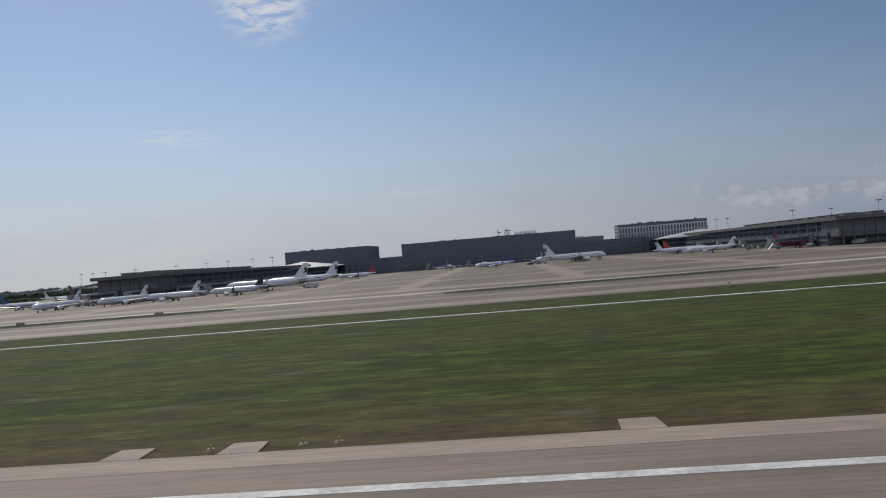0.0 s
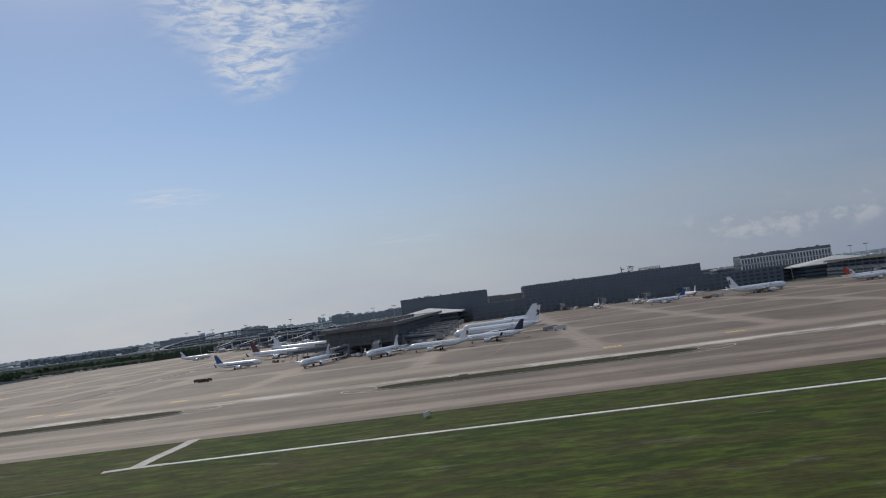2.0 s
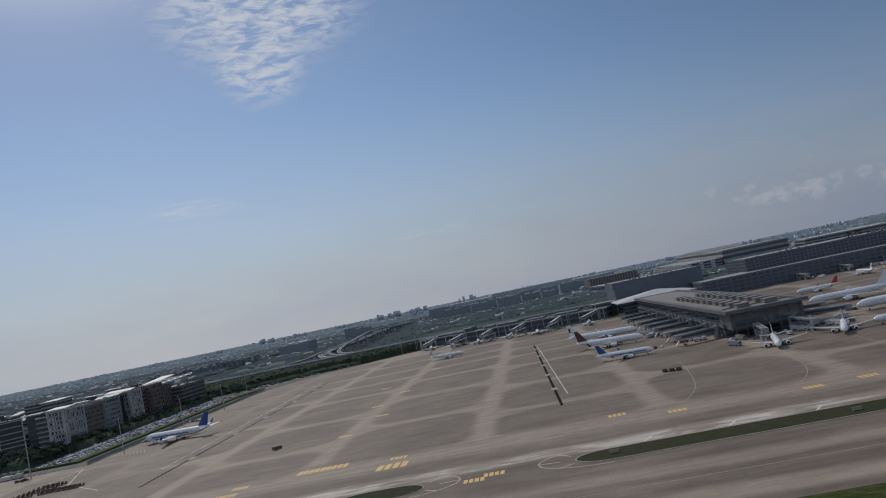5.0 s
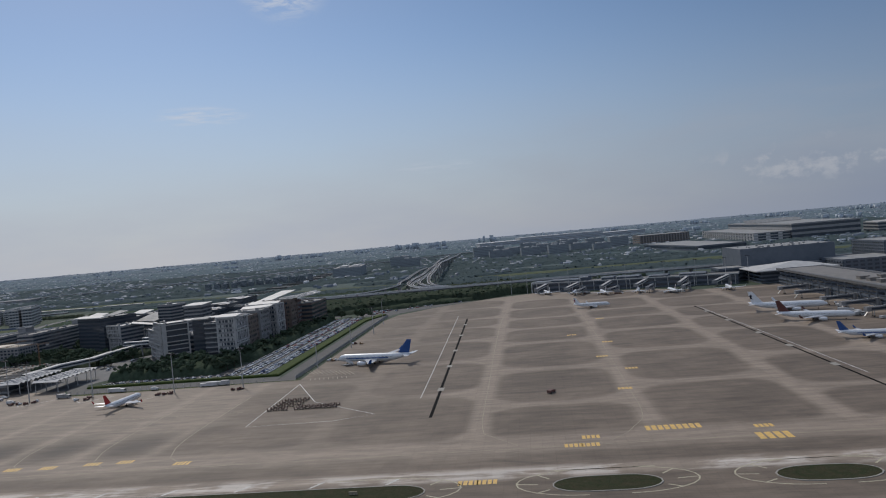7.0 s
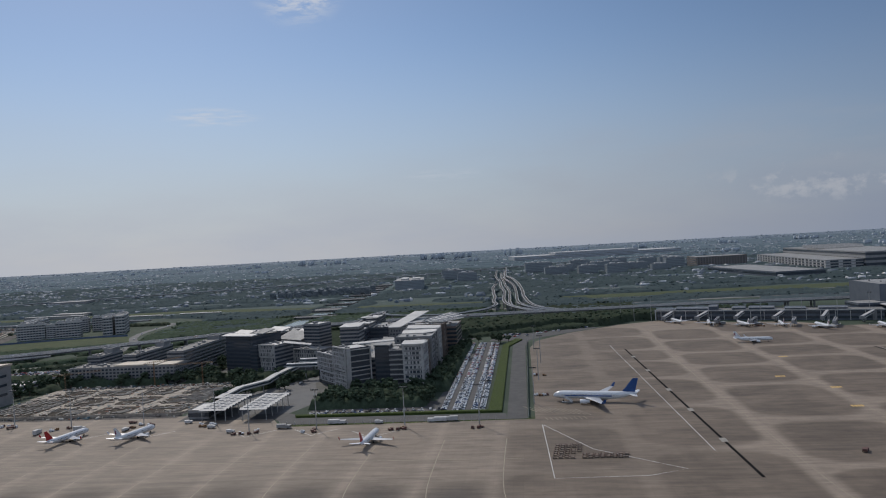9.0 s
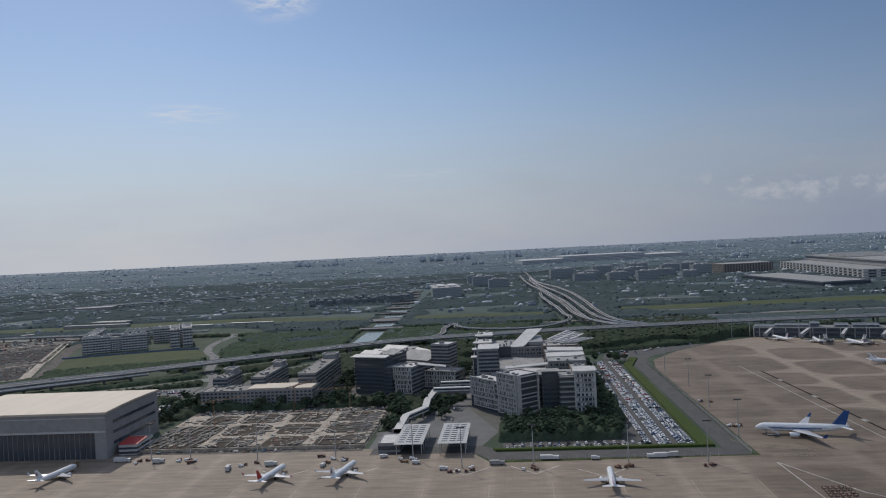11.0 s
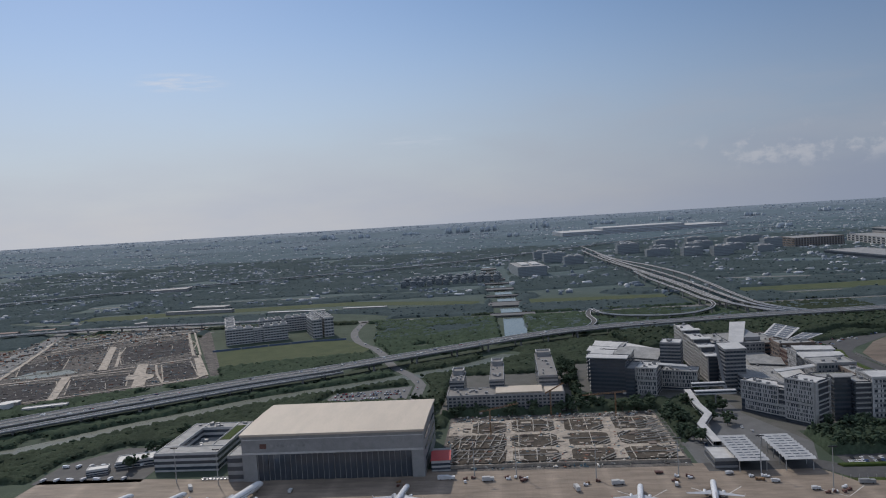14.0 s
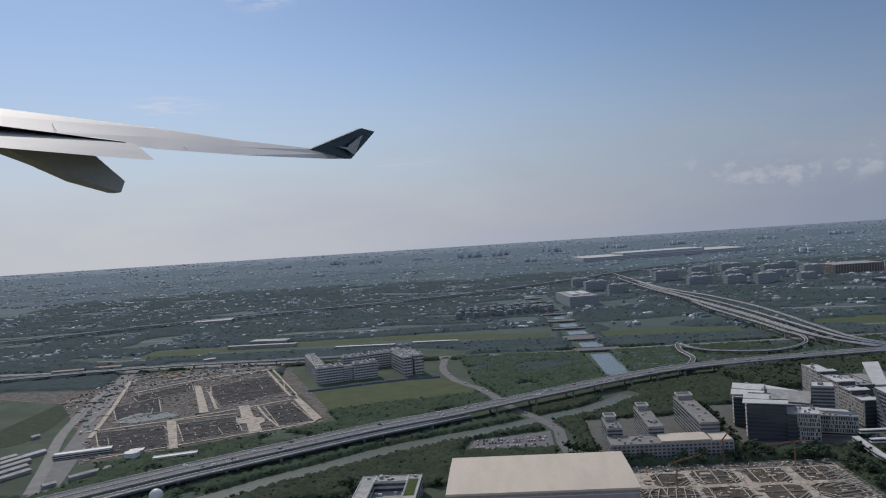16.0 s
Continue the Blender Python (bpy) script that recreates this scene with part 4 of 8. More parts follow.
viaduct([(-1064, 1020), (-1036, 1040), (-1012, 1078), (-1000, 1120), (-1003, 1175), (-997, 1222), (-989, 1246)], 8, 7.5, "curved concrete loop of the interchange", 45, "slip_road")
viaduct([(-3600, 1330), (-2560, 1800), (-2300, 1965), (-1960, 2120), (-1500, 2345), (-1300, 2480), (-1038, 2720), (-820, 2960), (-500, 3250), (200, 3650)], 13, 10, "distant grey railway viaduct", 80, "railway_viaduct")
viaduct([(-2600, 1130), (-2000, 1275), (-1700, 1290), (-1450, 1285)], 14, 8, "grey road bridge beyond the earthworks", 60, "road_bridge")
for y, half in ((1262, 16), (1400, 30), (1530, 12), (1655, 20), (1780, 14), (1880, 20), (1990, 26), (2090, 18), (2200, 26)):
    west, east = -1146 - (y - 1230) * 0.05, -1098 - max(0, y - 1230) * 0.085
    setting("canal_bridge", boxes((west - 16, east + 16, y - half, y + half, 1.2, 2.4), (west - 16, east + 16, y - half, y - half + 0.5, 2.4, 3.4), (west - 16, east + 16, y + half - 0.5, y + half, 2.4, 3.4),
                                  (west - 16, west, y - half, y + half, 0, 1.2), (east, east + 16, y - half, y + half, 0, 1.2)), DECK, "flat concrete road bridge across the canal", "bridge")

# ---- buildings ----


def raised_sides(bm, x0, x1, y0, y1, z0, z1, out):
    box(bm, x0 - out, x1 + out, y0 - out, y0, z0, z1)
    box(bm, x0 - out, x1 + out, y1, y1 + out, z0, z1)
    box(bm, x0 - out, x0, y0, y1, z0, z1)
    box(bm, x1, x1 + out, y0, y1, z0, z1)


def block(house, x0, x1, y0, y1, h, wall, roof, floors=0, style="band", z0=0.0, glass=None, fin=None, step=3.2):
    """One volume of a building with parapet, roof, window bands and mullions or frames."""
    glass, fin = glass or GLASS, fin or PALE_WALL
    body = part("wall", boxes((x0, x1, y0, y1, z0, h - 0.9)), wall, house)
    rim = bmesh.new()
    for a in ((x0, x1, y0, y0 + 0.5), (x0, x1, y1 - 0.5, y1), (x0, x0 + 0.5, y0 + 0.5, y1 - 0.5), (x1 - 0.5, x1, y0 + 0.5, y1 - 0.5)):
        box(rim, *a, h - 0.9, h)
    part("parapet", rim, wall, house)
    part("roof", boxes((x0 + 0.5, x1 - 0.5, y0 + 0.5, y1 - 0.5, h - 0.9, h - 0.6)), roof, house)
    if floors:
        f = (h - z0 - 1.5) / floors
        if style == "far":
            bm = bmesh.new()
            for k in range(floors):
                raised_sides(bm, x0, x1, y0, y1, z0 + k * f + f * 0.34, z0 + k * f + f * 0.86, 0.12)
            tagged(part("window_band", bm, glass, body), kind="stuff")
        else:
            for k in range(floors):
                bm = bmesh.new()
                raised_sides(bm, x0, x1, y0, y1, z0 + k * f + f * 0.34, z0 + k * f + f * 0.86, 0.12)
                part("window_band", bm, glass, body)
        if style in ("grid", "frame"):
            bm = bmesh.new()
            seed = random.Random(int(abs(x0 * 7 + y0)))
            for k in range(floors):
                za, zb = z0 + k * f + f * 0.30, z0 + k * f + f * 0.90
                x = x0 + 0.6
                while x < x1 - 0.6:
                    w = step * (0.35 if style == "grid" else seed.choice((0.2, 0.45, 0.7)))
                    box(bm, x, min(x + w, x1 - 0.2), y0 - 0.30, y0 - 0.13, za, zb)
                    x += step
                y = y0 + 0.6
                while y < y1 - 0.6:
                    w = step * (0.35 if style == "grid" else seed.choice((0.2, 0.45, 0.7)))
                    box(bm, x0 - 0.30, x0 - 0.13, y, min(y + w, y1 - 0.2), za, zb)
                    box(bm, x1 + 0.13, x1 + 0.30, y, min(y + w, y1 - 0.2), za, zb)
                    y += step
            tagged(part("window_mullion", bm, fin, body), kind="stuff")
        if style == "frame":
            bm = bmesh.new()
            for xx in (x0 - 0.5, x1 - 0.7):
                box(bm, xx, xx + 1.2, y0 - 0.7, y0 - 0.31, z0 + 2, h + 0.4)
            for zz in (z0 + 2, h - 0.6, z0 + (h - z0) * 0.52):
                box(bm, x0 + 0.7, x1 - 0.7, y0 - 0.7, y0 - 0.31, zz, zz + 1.1)
            part("facade_frame", bm, fin, body)
    return body


def white_facade(house, start, run, y, z0, h, floors, seed, west=True):
    """A white panel wall with punched windows, hung on a west (x = y) or a south (y) side of a block."""
    def put(a, b, n0, n1, za, zb):
        return (y + n0, y + n1, a, b, za, zb) if west else (a, b, y + n0, y + n1, za, zb)
    panel = part("white_facade", boxes(put(start - 0.3, run + 0.3, -0.95, -0.38, z0, h + 0.5)), FACADE_WHITE, house)
    r = random.Random(seed)
    f = (h - z0 - 1.2) / floors
    bm = bmesh.new()
    for k in range(floors):
        a = start + 1.0
        while a < run - 2.2:
            w = r.choice((1.2, 1.2, 2.0, 2.8))
            if r.random() < 0.86:
                box(bm, *put(a, min(a + w, run - 0.8), -1.03, -0.96, z0 + k * f + f * 0.22, z0 + k * f + f * 0.84))
            a += w + r.choice((0.9, 0.9, 1.4))
    tagged(part("facade_window", bm, GLASS, panel), kind="stuff")


def roof_units(house, x0, x1, y0, y1, z, n, seed, mat=None):
    r = random.Random(seed)
    for _ in range(n):
        x, y = r.uniform(x0 + 2, x1 - 2), r.uniform(y0 + 2, y1 - 2)
        w, d, h = r.uniform(1.2, 3.2), r.uniform(1.2, 2.6), r.uniform(0.9, 2.2)
        bm = boxes((x - w / 2, x + w / 2, y - d / 2, y + d / 2, z, z + h), (x - w / 2 - 0.15, x + w / 2 + 0.15, y - d / 2 - 0.15, y + d / 2 + 0.15, z + h, z + h + 0.18))
        part("roof_unit", bm, mat or GREY_WALL, house)


def plank_roof(house, corners, thick, mat, name="roof"):
    """A tilted roof plate from four corner points."""
    bm = bmesh.new()
    low = [bm.verts.new(c) for c in corners]
    top = [bm.verts.new((c[0], c[1], c[2] + thick)) for c in corners]
    bm.faces.new(low[::-1]), bm.faces.new(top)
    for i in range(4):
        bm.faces.new((low[i], low[(i + 1) % 4], top[(i + 1) % 4], top[i]))
    bmesh.ops.recalc_face_normals(bm, faces=bm.faces)
    return part(name, bm, mat, house)


# hangar
hangar = thing("hangar", -1264, 552, 0, 0, "huge grey steel hangar with a cream roof and dark glazed doors", "hangar")
HX, HY0, HY1, HH = 68, -40, 40, 35.5
part("wall", boxes((-HX, HX, HY0 + 3, HY1, 0, HH - 1.5), (-HX, -HX + 11, HY0, HY0 + 3, 0, HH - 1.5), (HX - 9, HX, HY0, HY0 + 3, 0, HH - 1.5), (-HX + 11, HX - 9, HY0, HY0 + 3, 20, HH - 1.5)), GREY_WALL, hangar)
roof = bmesh.new()
sections = []
for k in range(9):
    y = HY0 - 1.2 + (HY1 - HY0 + 2.4) * k / 8
    zz = HH - 1.5 + 1.5 * math.sin(math.pi * k / 8) * 0.6
    sections.append([roof.verts.new((x, y, z)) for x, z in ((-HX - 1, zz), (HX + 1, zz), (HX + 1, zz + 1.6), (-HX - 1, zz + 1.6))])
loft(roof, sections)
bmesh.ops.recalc_face_normals(roof, faces=roof.faces)
part("roof", roof, CREAM_ROOF, hangar)
for k in range(14):
    x = -HX + 11.3 + k * 8.25
    door = part("hangar_door", boxes((x, x + 8.0, HY0 + 1.2 + 0.5 * (k % 2), HY0 + 1.6 + 0.5 * (k % 2), 0, 19.8)), GLASS, hangar, "dark glazed sliding hangar door")
    part("door_frame", boxes((x, x + 0.35, HY0 + 1.0 + 0.5 * (k % 2), HY0 + 1.2 + 0.5 * (k % 2), 0, 19.8), (x + 3.9, x + 4.15, HY0 + 1.0 + 0.5 * (k % 2), HY0 + 1.2 + 0.5 * (k % 2), 0, 19.8)), GREY_WALL, door)
part("fascia_band", boxes((-HX - 0.2, HX + 0.2, HY0 - 0.25, HY0 - 0.02, 20.2, 21.6), (-HX - 0.2, HX + 0.2, HY0 - 0.25, HY0 - 0.02, 31.0, 31.6)), PALE_WALL, hangar)
part("sign_mark", slab([(-54, HY0 - 0.4), (-49, HY0 - 0.4), (-49, HY0 - 0.05), (-54, HY0 - 0.05)], 24.6, 28.2), RUST_WALL, hangar, "plain dull red shape")
for k in range(7):
    part("sign_bar", boxes((-46 + k * 4, -43.6 + k * 4, HY0 - 0.4, HY0 - 0.05, 25.4, 27.4)), GREY_ROOF, hangar, "plain grey sign bar")
for x in (-HX - 0.3, HX + 0.02):
    for z in (9, 17, 25):
        part("side_window", boxes((x, x + 0.28, -30, 34, z, z + 2.2)), GLASS, hangar)
lean = thing("lean_to_shed", -1338, 524, 0, 0, "low grey lean-to against the hangar", "shed")
block(lean, -6, 5.5, -11, 14, 20, GREY_WALL, GREY_ROOF, 3)
redhut = thing("site_hut", -1186, 536, 0, 3, "white site hut with a red roof beside the hangar", "hut")
block(redhut, -7, 7, -14, 14, 8, PALE_WALL, GREY_ROOF, 2)
plank_roof(redhut, [(-7.5, -14.5, 8.1), (7.5, -14.5, 8.1), (7.5, 4, 9.4), (-7.5, 4, 9.4)], 0.3, RED_PAINT, "red_roof")

# low office with a roof court next to the hangar
annex = thing("courtyard_office", -1388, 578, 0, 0, "grey three-storey office with planted roof terrace", "office building")
AW, AD, AH = 26, 40, 15
for a in ((-AW, AW, -AD, -AD + 17), (-AW, -AW + 12, -AD + 17, AD), (AW - 12, AW, -AD + 17, AD), (-AW + 12, AW - 12, AD - 14, AD)):
    block(annex, *a, AH, PALE_WALL, GREY_ROOF, 3)
block(annex, -AW + 12, AW - 12, -AD + 17, AD - 14, 6, GREY_WALL, GREY_ROOF)
part("roof_garden", boxes((AW - 10.5, AW - 2.5, -8, 30, AH - 0.55, AH - 0.2)), HEDGE, annex)
roof_units(annex, -AW + 12, AW - 12, -AD + 17, AD - 14, 5.4, 12, 3, WHITE_WALL)
roof_units(annex, -AW, AW, AD - 14, AD, AH - 0.6, 9, 4)

# institute with cream roof and finger blocks
inst = thing("institute_building", -1136, 690, 0, 0, "long grey five-storey institute with cream flat roofs", "office building")
block(inst, -56, 54, -22, 6, 17.5, GREY_WALL, DARK_ROOF, 5, "grid", fin=GREY_WALL, step=4)
part("cream_roof", boxes((-10, 34, -20, 4, 17.5, 18.6)), CREAM_ROOF, inst)
part("cream_roof", boxes((36, 53, -21, 1, 17.5, 18.2)), CREAM_ROOF, inst)
for x0, x1, y1, h in ((-55, -41, 48, 25), (-16, -2, 84, 25), (32, 50, 112, 27)):
    block(inst, x0, x1, 6.1, y1, h, GREY_WALL, DARK_ROOF, 7)
    block(inst, x0 + 2, x1 - 2, y1 - 16, y1 - 4, h + 4, GREY_WALL, DARK_ROOF)
    part("roof_frame", boxes((x0 + 1, x1 - 1, y1 - 3.4, y1 - 2.6, h, h + 5), (x0 + 1, x0 + 1.8, y1 - 17, y1 - 3.4, h + 4.2, h + 5), (x1 - 1.8, x1 - 1, y1 - 17, y1 - 3.4, h + 4.2, h + 5)), PALE_WALL, inst)
    roof_units(inst, x0 + 1, x1 - 1, 8, y1 - 18, h - 0.6, 7, int(x0 + 99))
roof_units(inst, -54, -12, -20, 4, 16.9, 12, 8)

def lattice(house, a, b, n, z0, h, floors, seed, west=True, out=1.0):
    """A white facade of floor bands and fins with tall dark windows, framed by a thick white border; on a west (x = n) or a south (y = n) side."""
    def put(p, q, n0, n1, za, zb):
        return (n + n0, n + n1, p, q, za, zb) if west else (p, q, n + n0, n + n1, za, zb)
    r = random.Random(seed)
    back = part("facade_glazing", boxes(put(a, b, -out * 0.45, -0.02, z0, h)), GLASS, house)
    rim = bmesh.new()
    for e in ((a - 0.4, a + 0.5, z0, h + 0.6), (b - 0.5, b + 0.4, z0, h + 0.6), (a + 0.5, b - 0.5, h - 0.7, h + 0.6), (a + 0.5, b - 0.5, z0, z0 + 0.9)):
        box(rim, *put(e[0], e[1], -out, -0.03, e[2], e[3]))
    part("facade_frame", rim, FACADE_WHITE, house)
    f = (h - z0 - 1.6) / floors
    bands, fins = bmesh.new(), bmesh.new()
    for k in range(floors):
        z = z0 + 0.9 + k * f
        if k:
            box(bands, *put(a + 0.5, b - 0.5, -out * 0.85, -out * 0.46, z - 0.45, z + 0.45))
        p = a + 0.5 + r.choice((0.0, 0.8))
        while p < b - 1.4:
            w = r.choice((0.5, 0.5, 0.7, 1.2, 1.9))
            box(fins, *put(p, min(p + w, b - 0.5), -out * 0.8, -out * 0.46, z + 0.45, z + f - 0.45))
            p += w + r.choice((0.9, 0.9, 1.2, 1.6))
    part("floor_band", bands, FACADE_WHITE, back)
    tagged(part("facade_fin", fins, FACADE_WHITE, back), kind="stuff")


def balconies(house, a, b, n, z0, h, floors, west=False):
    """Open recessed storeys: dark glazing behind pale slab edges and a thin rail."""
    def put(p, q, n0, n1, za, zb):
        return (n + n0, n + n1, p, q, za, zb) if west else (p, q, n + n0, n + n1, za, zb)
    f = (h - z0) / floors
    part("recess_glazing", boxes(put(a, b, -0.3, -0.02, z0, h)), OFFICE_DARK, house)
    for k in range(floors + 1):
        part("slab_edge", boxes(put(a - 0.2, b + 0.2, -1.5, -0.31, z0 + k * f - 0.4, z0 + k * f + 0.35)), FACADE_WHITE, house)
        if k < floors:
            part("rail", boxes(put(a, b, -1.45, -1.35, z0 + k * f + 1.0, z0 + k * f + 1.25)), GREY_WALL, house)


def seams(house, x0, x1, y0, y1, z, gap):
    """Standing seams across a flat roof, and a pale edge."""
    bm = bmesh.new()
    for x in np.arange(x0 + gap, x1, gap):
        box(bm, x - 0.12, x + 0.12, y0, y1, z, z + 0.25)
    tagged(part("roof_seam", bm, GREY_WALL, house), kind="stuff")


def solar_roof(house, c, n):
    """A tilted pale plate with rows of dark panels on it; c: four corners, the first two on one edge."""
    plank_roof(house, c, 0.7, WHITE_ROOF, "tilted_roof")
    p = [Vector(q) + Vector((0, 0, 0.74)) for q in c]
    for i in range(n):
        for j in range(2):
            s0, s1, u0, u1 = (i + 0.14) / n, (i + 0.9) / n, 0.08 + j * 0.46, 0.46 + j * 0.46
            q = [p[0].lerp(p[1], u).lerp(p[3].lerp(p[2], u), s) for s, u in ((s0, u0), (s0, u1), (s1, u1), (s1, u0))]
            plank_roof(house, [tuple(v) for v in q], 0.15, DARK_WALL, "solar_panel")


# west office complex
WC = thing("office_complex", -1052, 722, 0, -20, "dark glass and white framed office complex with tilted pale roofs", "office building")
block(WC, 0, 35, 0, 46, 36.5, OFFICE_DARK, GREY_ROOF, 9, "band")
for k in range(9):
    part("slab_edge", boxes((-1.6, -0.14, 1, 45, 3.4 + k * 3.7, 4.3 + k * 3.7)), FACADE_WHITE, WC)
plank_roof(WC, [(-3.5, -2, 36.6), (37, -2, 36.8), (37, 8, 37.8), (-3.5, 9, 37.8)], 0.8, WHITE_ROOF, "tilted_roof")
plank_roof(WC, [(-3.5, 16, 37.0), (20, 14, 37.0), (20, 24, 39.0), (-3.5, 27, 39.4)], 0.8, WHITE_ROOF, "tilted_roof")
plank_roof(WC, [(22, 16, 37.2), (38, 14, 37.2), (38, 34, 39.8), (22, 36, 40.2)], 0.8, GREY_ROOF, "tilted_roof")
block(WC, 35.1, 44, -3, 30, 28, OFFICE_DARK, GREY_ROOF, 7)
block(WC, 44.1, 64, 1, 30, 28, GREY_WALL, WHITE_ROOF, 7)
lattice(WC, 44.4, 63.6, 1, 16, 28.3, 3, 81, west=False, out=1.6)
lattice(WC, 46, 63.6, 1, 2, 15.4, 3, 82, west=False, out=0.9)
block(WC, 64.1, 98, 30, 54, 19.5, GREY_WALL, GREY_ROOF, 5)
lattice(WC, 64.6, 97.6, 30, 3, 19.7, 4, 83, west=False)
block(WC, 60, 80, 54.1, 76, 43, GREY_WALL, WHITE_ROOF, 12, "grid", fin=OFFICE_DARK)
block(WC, -14, 16, 46.1, 116, 31, OFFICE_DARK, GREY_ROOF, 8)
for k in range(8):
    part("slab_edge", boxes((-15.5, -14.14, 47, 115, 3.2 + k * 3.6, 4.1 + k * 3.6)), FACADE_WHITE, WC)
part("red_wall", boxes((-14.6, -14.13, 84, 100, 2, 30)), RUST_WALL, WC)
block(WC, 16.1, 59.9, 46.1, 96, 25, GREY_WALL, GREY_ROOF, 6)
seams(WC, 17, 59, 47, 95, 24.4, 3.5)
plank_roof(WC, [(-17, 56, 31.2), (14, 50, 31.8), (16, 62, 34.0), (-17, 70, 33.6)], 0.8, WHITE_ROOF, "tilted_roof")
plank_roof(WC, [(-17, 84, 31.2), (12, 76, 31.6), (16, 88, 34.6), (-17, 98, 34.0)], 0.8, WHITE_ROOF, "tilted_roof")
plank_roof(WC, [(18, 58, 25.4), (58, 50, 25.4), (60, 78, 31.0), (18, 86, 31.4)], 0.7, GREY_ROOF, "tilted_roof")
plank_roof(WC, [(12, 98, 28.0), (44, 78, 28.0), (48, 86, 30.0), (16, 107, 30.5)], 0.7, WHITE_ROOF, "tilted_roof")
plank_roof(WC, [(64, 14, 28.3), (90, 26, 24.5), (88, 30, 25.5), (62, 19, 29.3)], 0.6, WHITE_ROOF, "tilted_roof")
for a in ((1, 34, 9, 44, 35.9, 9), (45, 63, 3, 28, 27.4, 6), (66, 96, 32, 52, 18.9, 7), (-13, 15, 60, 112, 30.4, 9), (62, 78, 56, 74, 42.4, 4)):
    roof_units(WC, *a[:5], a[5], int(a[1] + 21))

# east office complex
EC = thing("office_complex", -872, 720, 0, 0, "white framed office complex with brown slabs and tilted roofs", "office building")
block(EC, 4, 17, -112, -98, 36, OFFICE_DARK, GREY_ROOF, 9)
block(EC, 17.1, 30, -118, -98, 34, OFFICE_DARK, GREY_ROOF, 8)
balconies(EC, 18, 29.5, -118, 4, 33, 7)
block(EC, 30.1, 46, -120, -92, 37, GREY_WALL, GREY_ROOF, 9, "frame", fin=PALE_WALL)
for z0, z1 in ((4, 14), (15, 25), (26, 36.6)):
    part("corner_frame", boxes((46.32, 47.4, -119.6, -118.4, z0, z1), (46.32, 47.4, -93.4, -92.4, z0, z1), (46.32, 47.4, -118.4, -93.4, z1 - 1, z1), (46.32, 47.4, -118.4, -93.4, z0, z0 + 0.9)), PALE_WALL, EC)
block(EC, 30.1, 44, -91.9, -60, 34, BROWN_WALL, GREY_ROOF, 8, "frame", fin=BROWN_WALL)
block(EC, 2, 30, -97.9, -66, 30, OFFICE_DARK, GREY_ROOF, 7)
block(EC, -53, -34, -12, 12, 42, GREY_WALL, GREY_ROOF, 11, "grid", fin=OFFICE_DARK)
plank_roof(EC, [(-56, -14, 4), (-52.5, -14, 4), (-52.5, 12, 42.2), (-56, 12, 42.2)], 0.6, GREY_WALL, "leaning_fin")
plank_roof(EC, [(-54, -13, 42.1), (-33, -13, 42.1), (-33, 13, 43), (-54, 13, 43)], 0.6, WHITE_ROOF, "tilted_roof")
for y0, y1, h in ((20, 46, 28), (46.1, 74, 32), (74.1, 118, 35), (118.1, 166, 37)):
    block(EC, -60, -43, y0, y1, h, OFFICE_DARK, WHITE_ROOF, int(h / 4))
    lattice(EC, y0 + 0.5, y1 - 0.5, -60, 3, h + 0.2, int(h / 4), int(y0) + 7)
    plank_roof(EC, [(-63, y0 - 1, h + 0.8), (-42, y0 - 1, h + 0.8), (-42, y0 + 9, h + 1.0), (-63, y0 + 9, h + 1.0)], 0.7, WHITE_ROOF, "roof_canopy")
    roof_units(EC, -59, -44, y0 + 9, y1, h - 0.6, 4, int(y0) + 3)
block(EC, -42.9, -22, 76, 130, 31, OFFICE_DARK, GREY_ROOF, 7)
block(EC, -21.9, 14, 78, 142, 29, GREY_WALL, GREY_ROOF, 7, "frame", fin=GREY_WALL)
plank_roof(EC, [(-24, 76, 29.4), (-8, 77, 29.4), (16, 144, 40), (-2, 144, 40)], 0.9, WHITE_ROOF, "ramp_roof")
part("ramp_side", slab([(-2, 90), (14, 90), (14, 143), (-2, 143)], 29.1, 33), GREY_WALL, EC)
for x1, y0, y1, h, wall, fin in ((45, -59.9, -32, 36, GREY_WALL, GREY_WALL), (38, -31.9, -14, 33, OFFICE_DARK, OFFICE_DARK), (46, -13.9, 8, 37, GREY_WALL, PALE_WALL), (40, 8.1, 28, 34, BROWN_WALL, RUST_WALL), (46, 28.1, 52, 37, BROWN_WALL, BROWN_WALL)):
    block(EC, 12, x1, y0, y1, h, wall, GREY_ROOF, 8, "frame", fin=fin, step=2.8)
    for y in (y0 + 0.4, y1 - 1.3):
        part("corner_frame", boxes((x1 + 0.32, x1 + 1.1, y, y + 0.9, 3, h + 0.5)), fin, EC)
    for z in (3, h * 0.5, h - 0.6):
        part("corner_frame", boxes((x1 + 0.32, x1 + 1.1, y0 + 1.3, y1 - 1.3, z, z + 0.9)), fin, EC)
    roof_units(EC, 13, x1 - 1, y0, y1, h - 0.6, 5, int(y0 + 90))
block(EC, -42, 11.9, -64, 75.9, 19, GREY_WALL, GREY_ROOF, 4)
seams(EC, -41, 11, -63, 75, 18.4, 4.0)
block(EC, 14.1, 54, 80, 140, 28, BROWN_WALL, GREY_ROOF, 6)
block(EC, 20, 42, 60, 79.9, 33, RUST_WALL, GREY_ROOF, 7, "grid", fin=GREY_WALL)
solar_roof(EC, [(18, 92, 34.4), (34, 66, 33.6), (60, 100, 38), (44, 132, 38.6)], 6)
solar_roof(EC, [(28, 46, 37.4), (44, 40, 37.4), (66, 56, 39.4), (50, 66, 39.4)], 4)
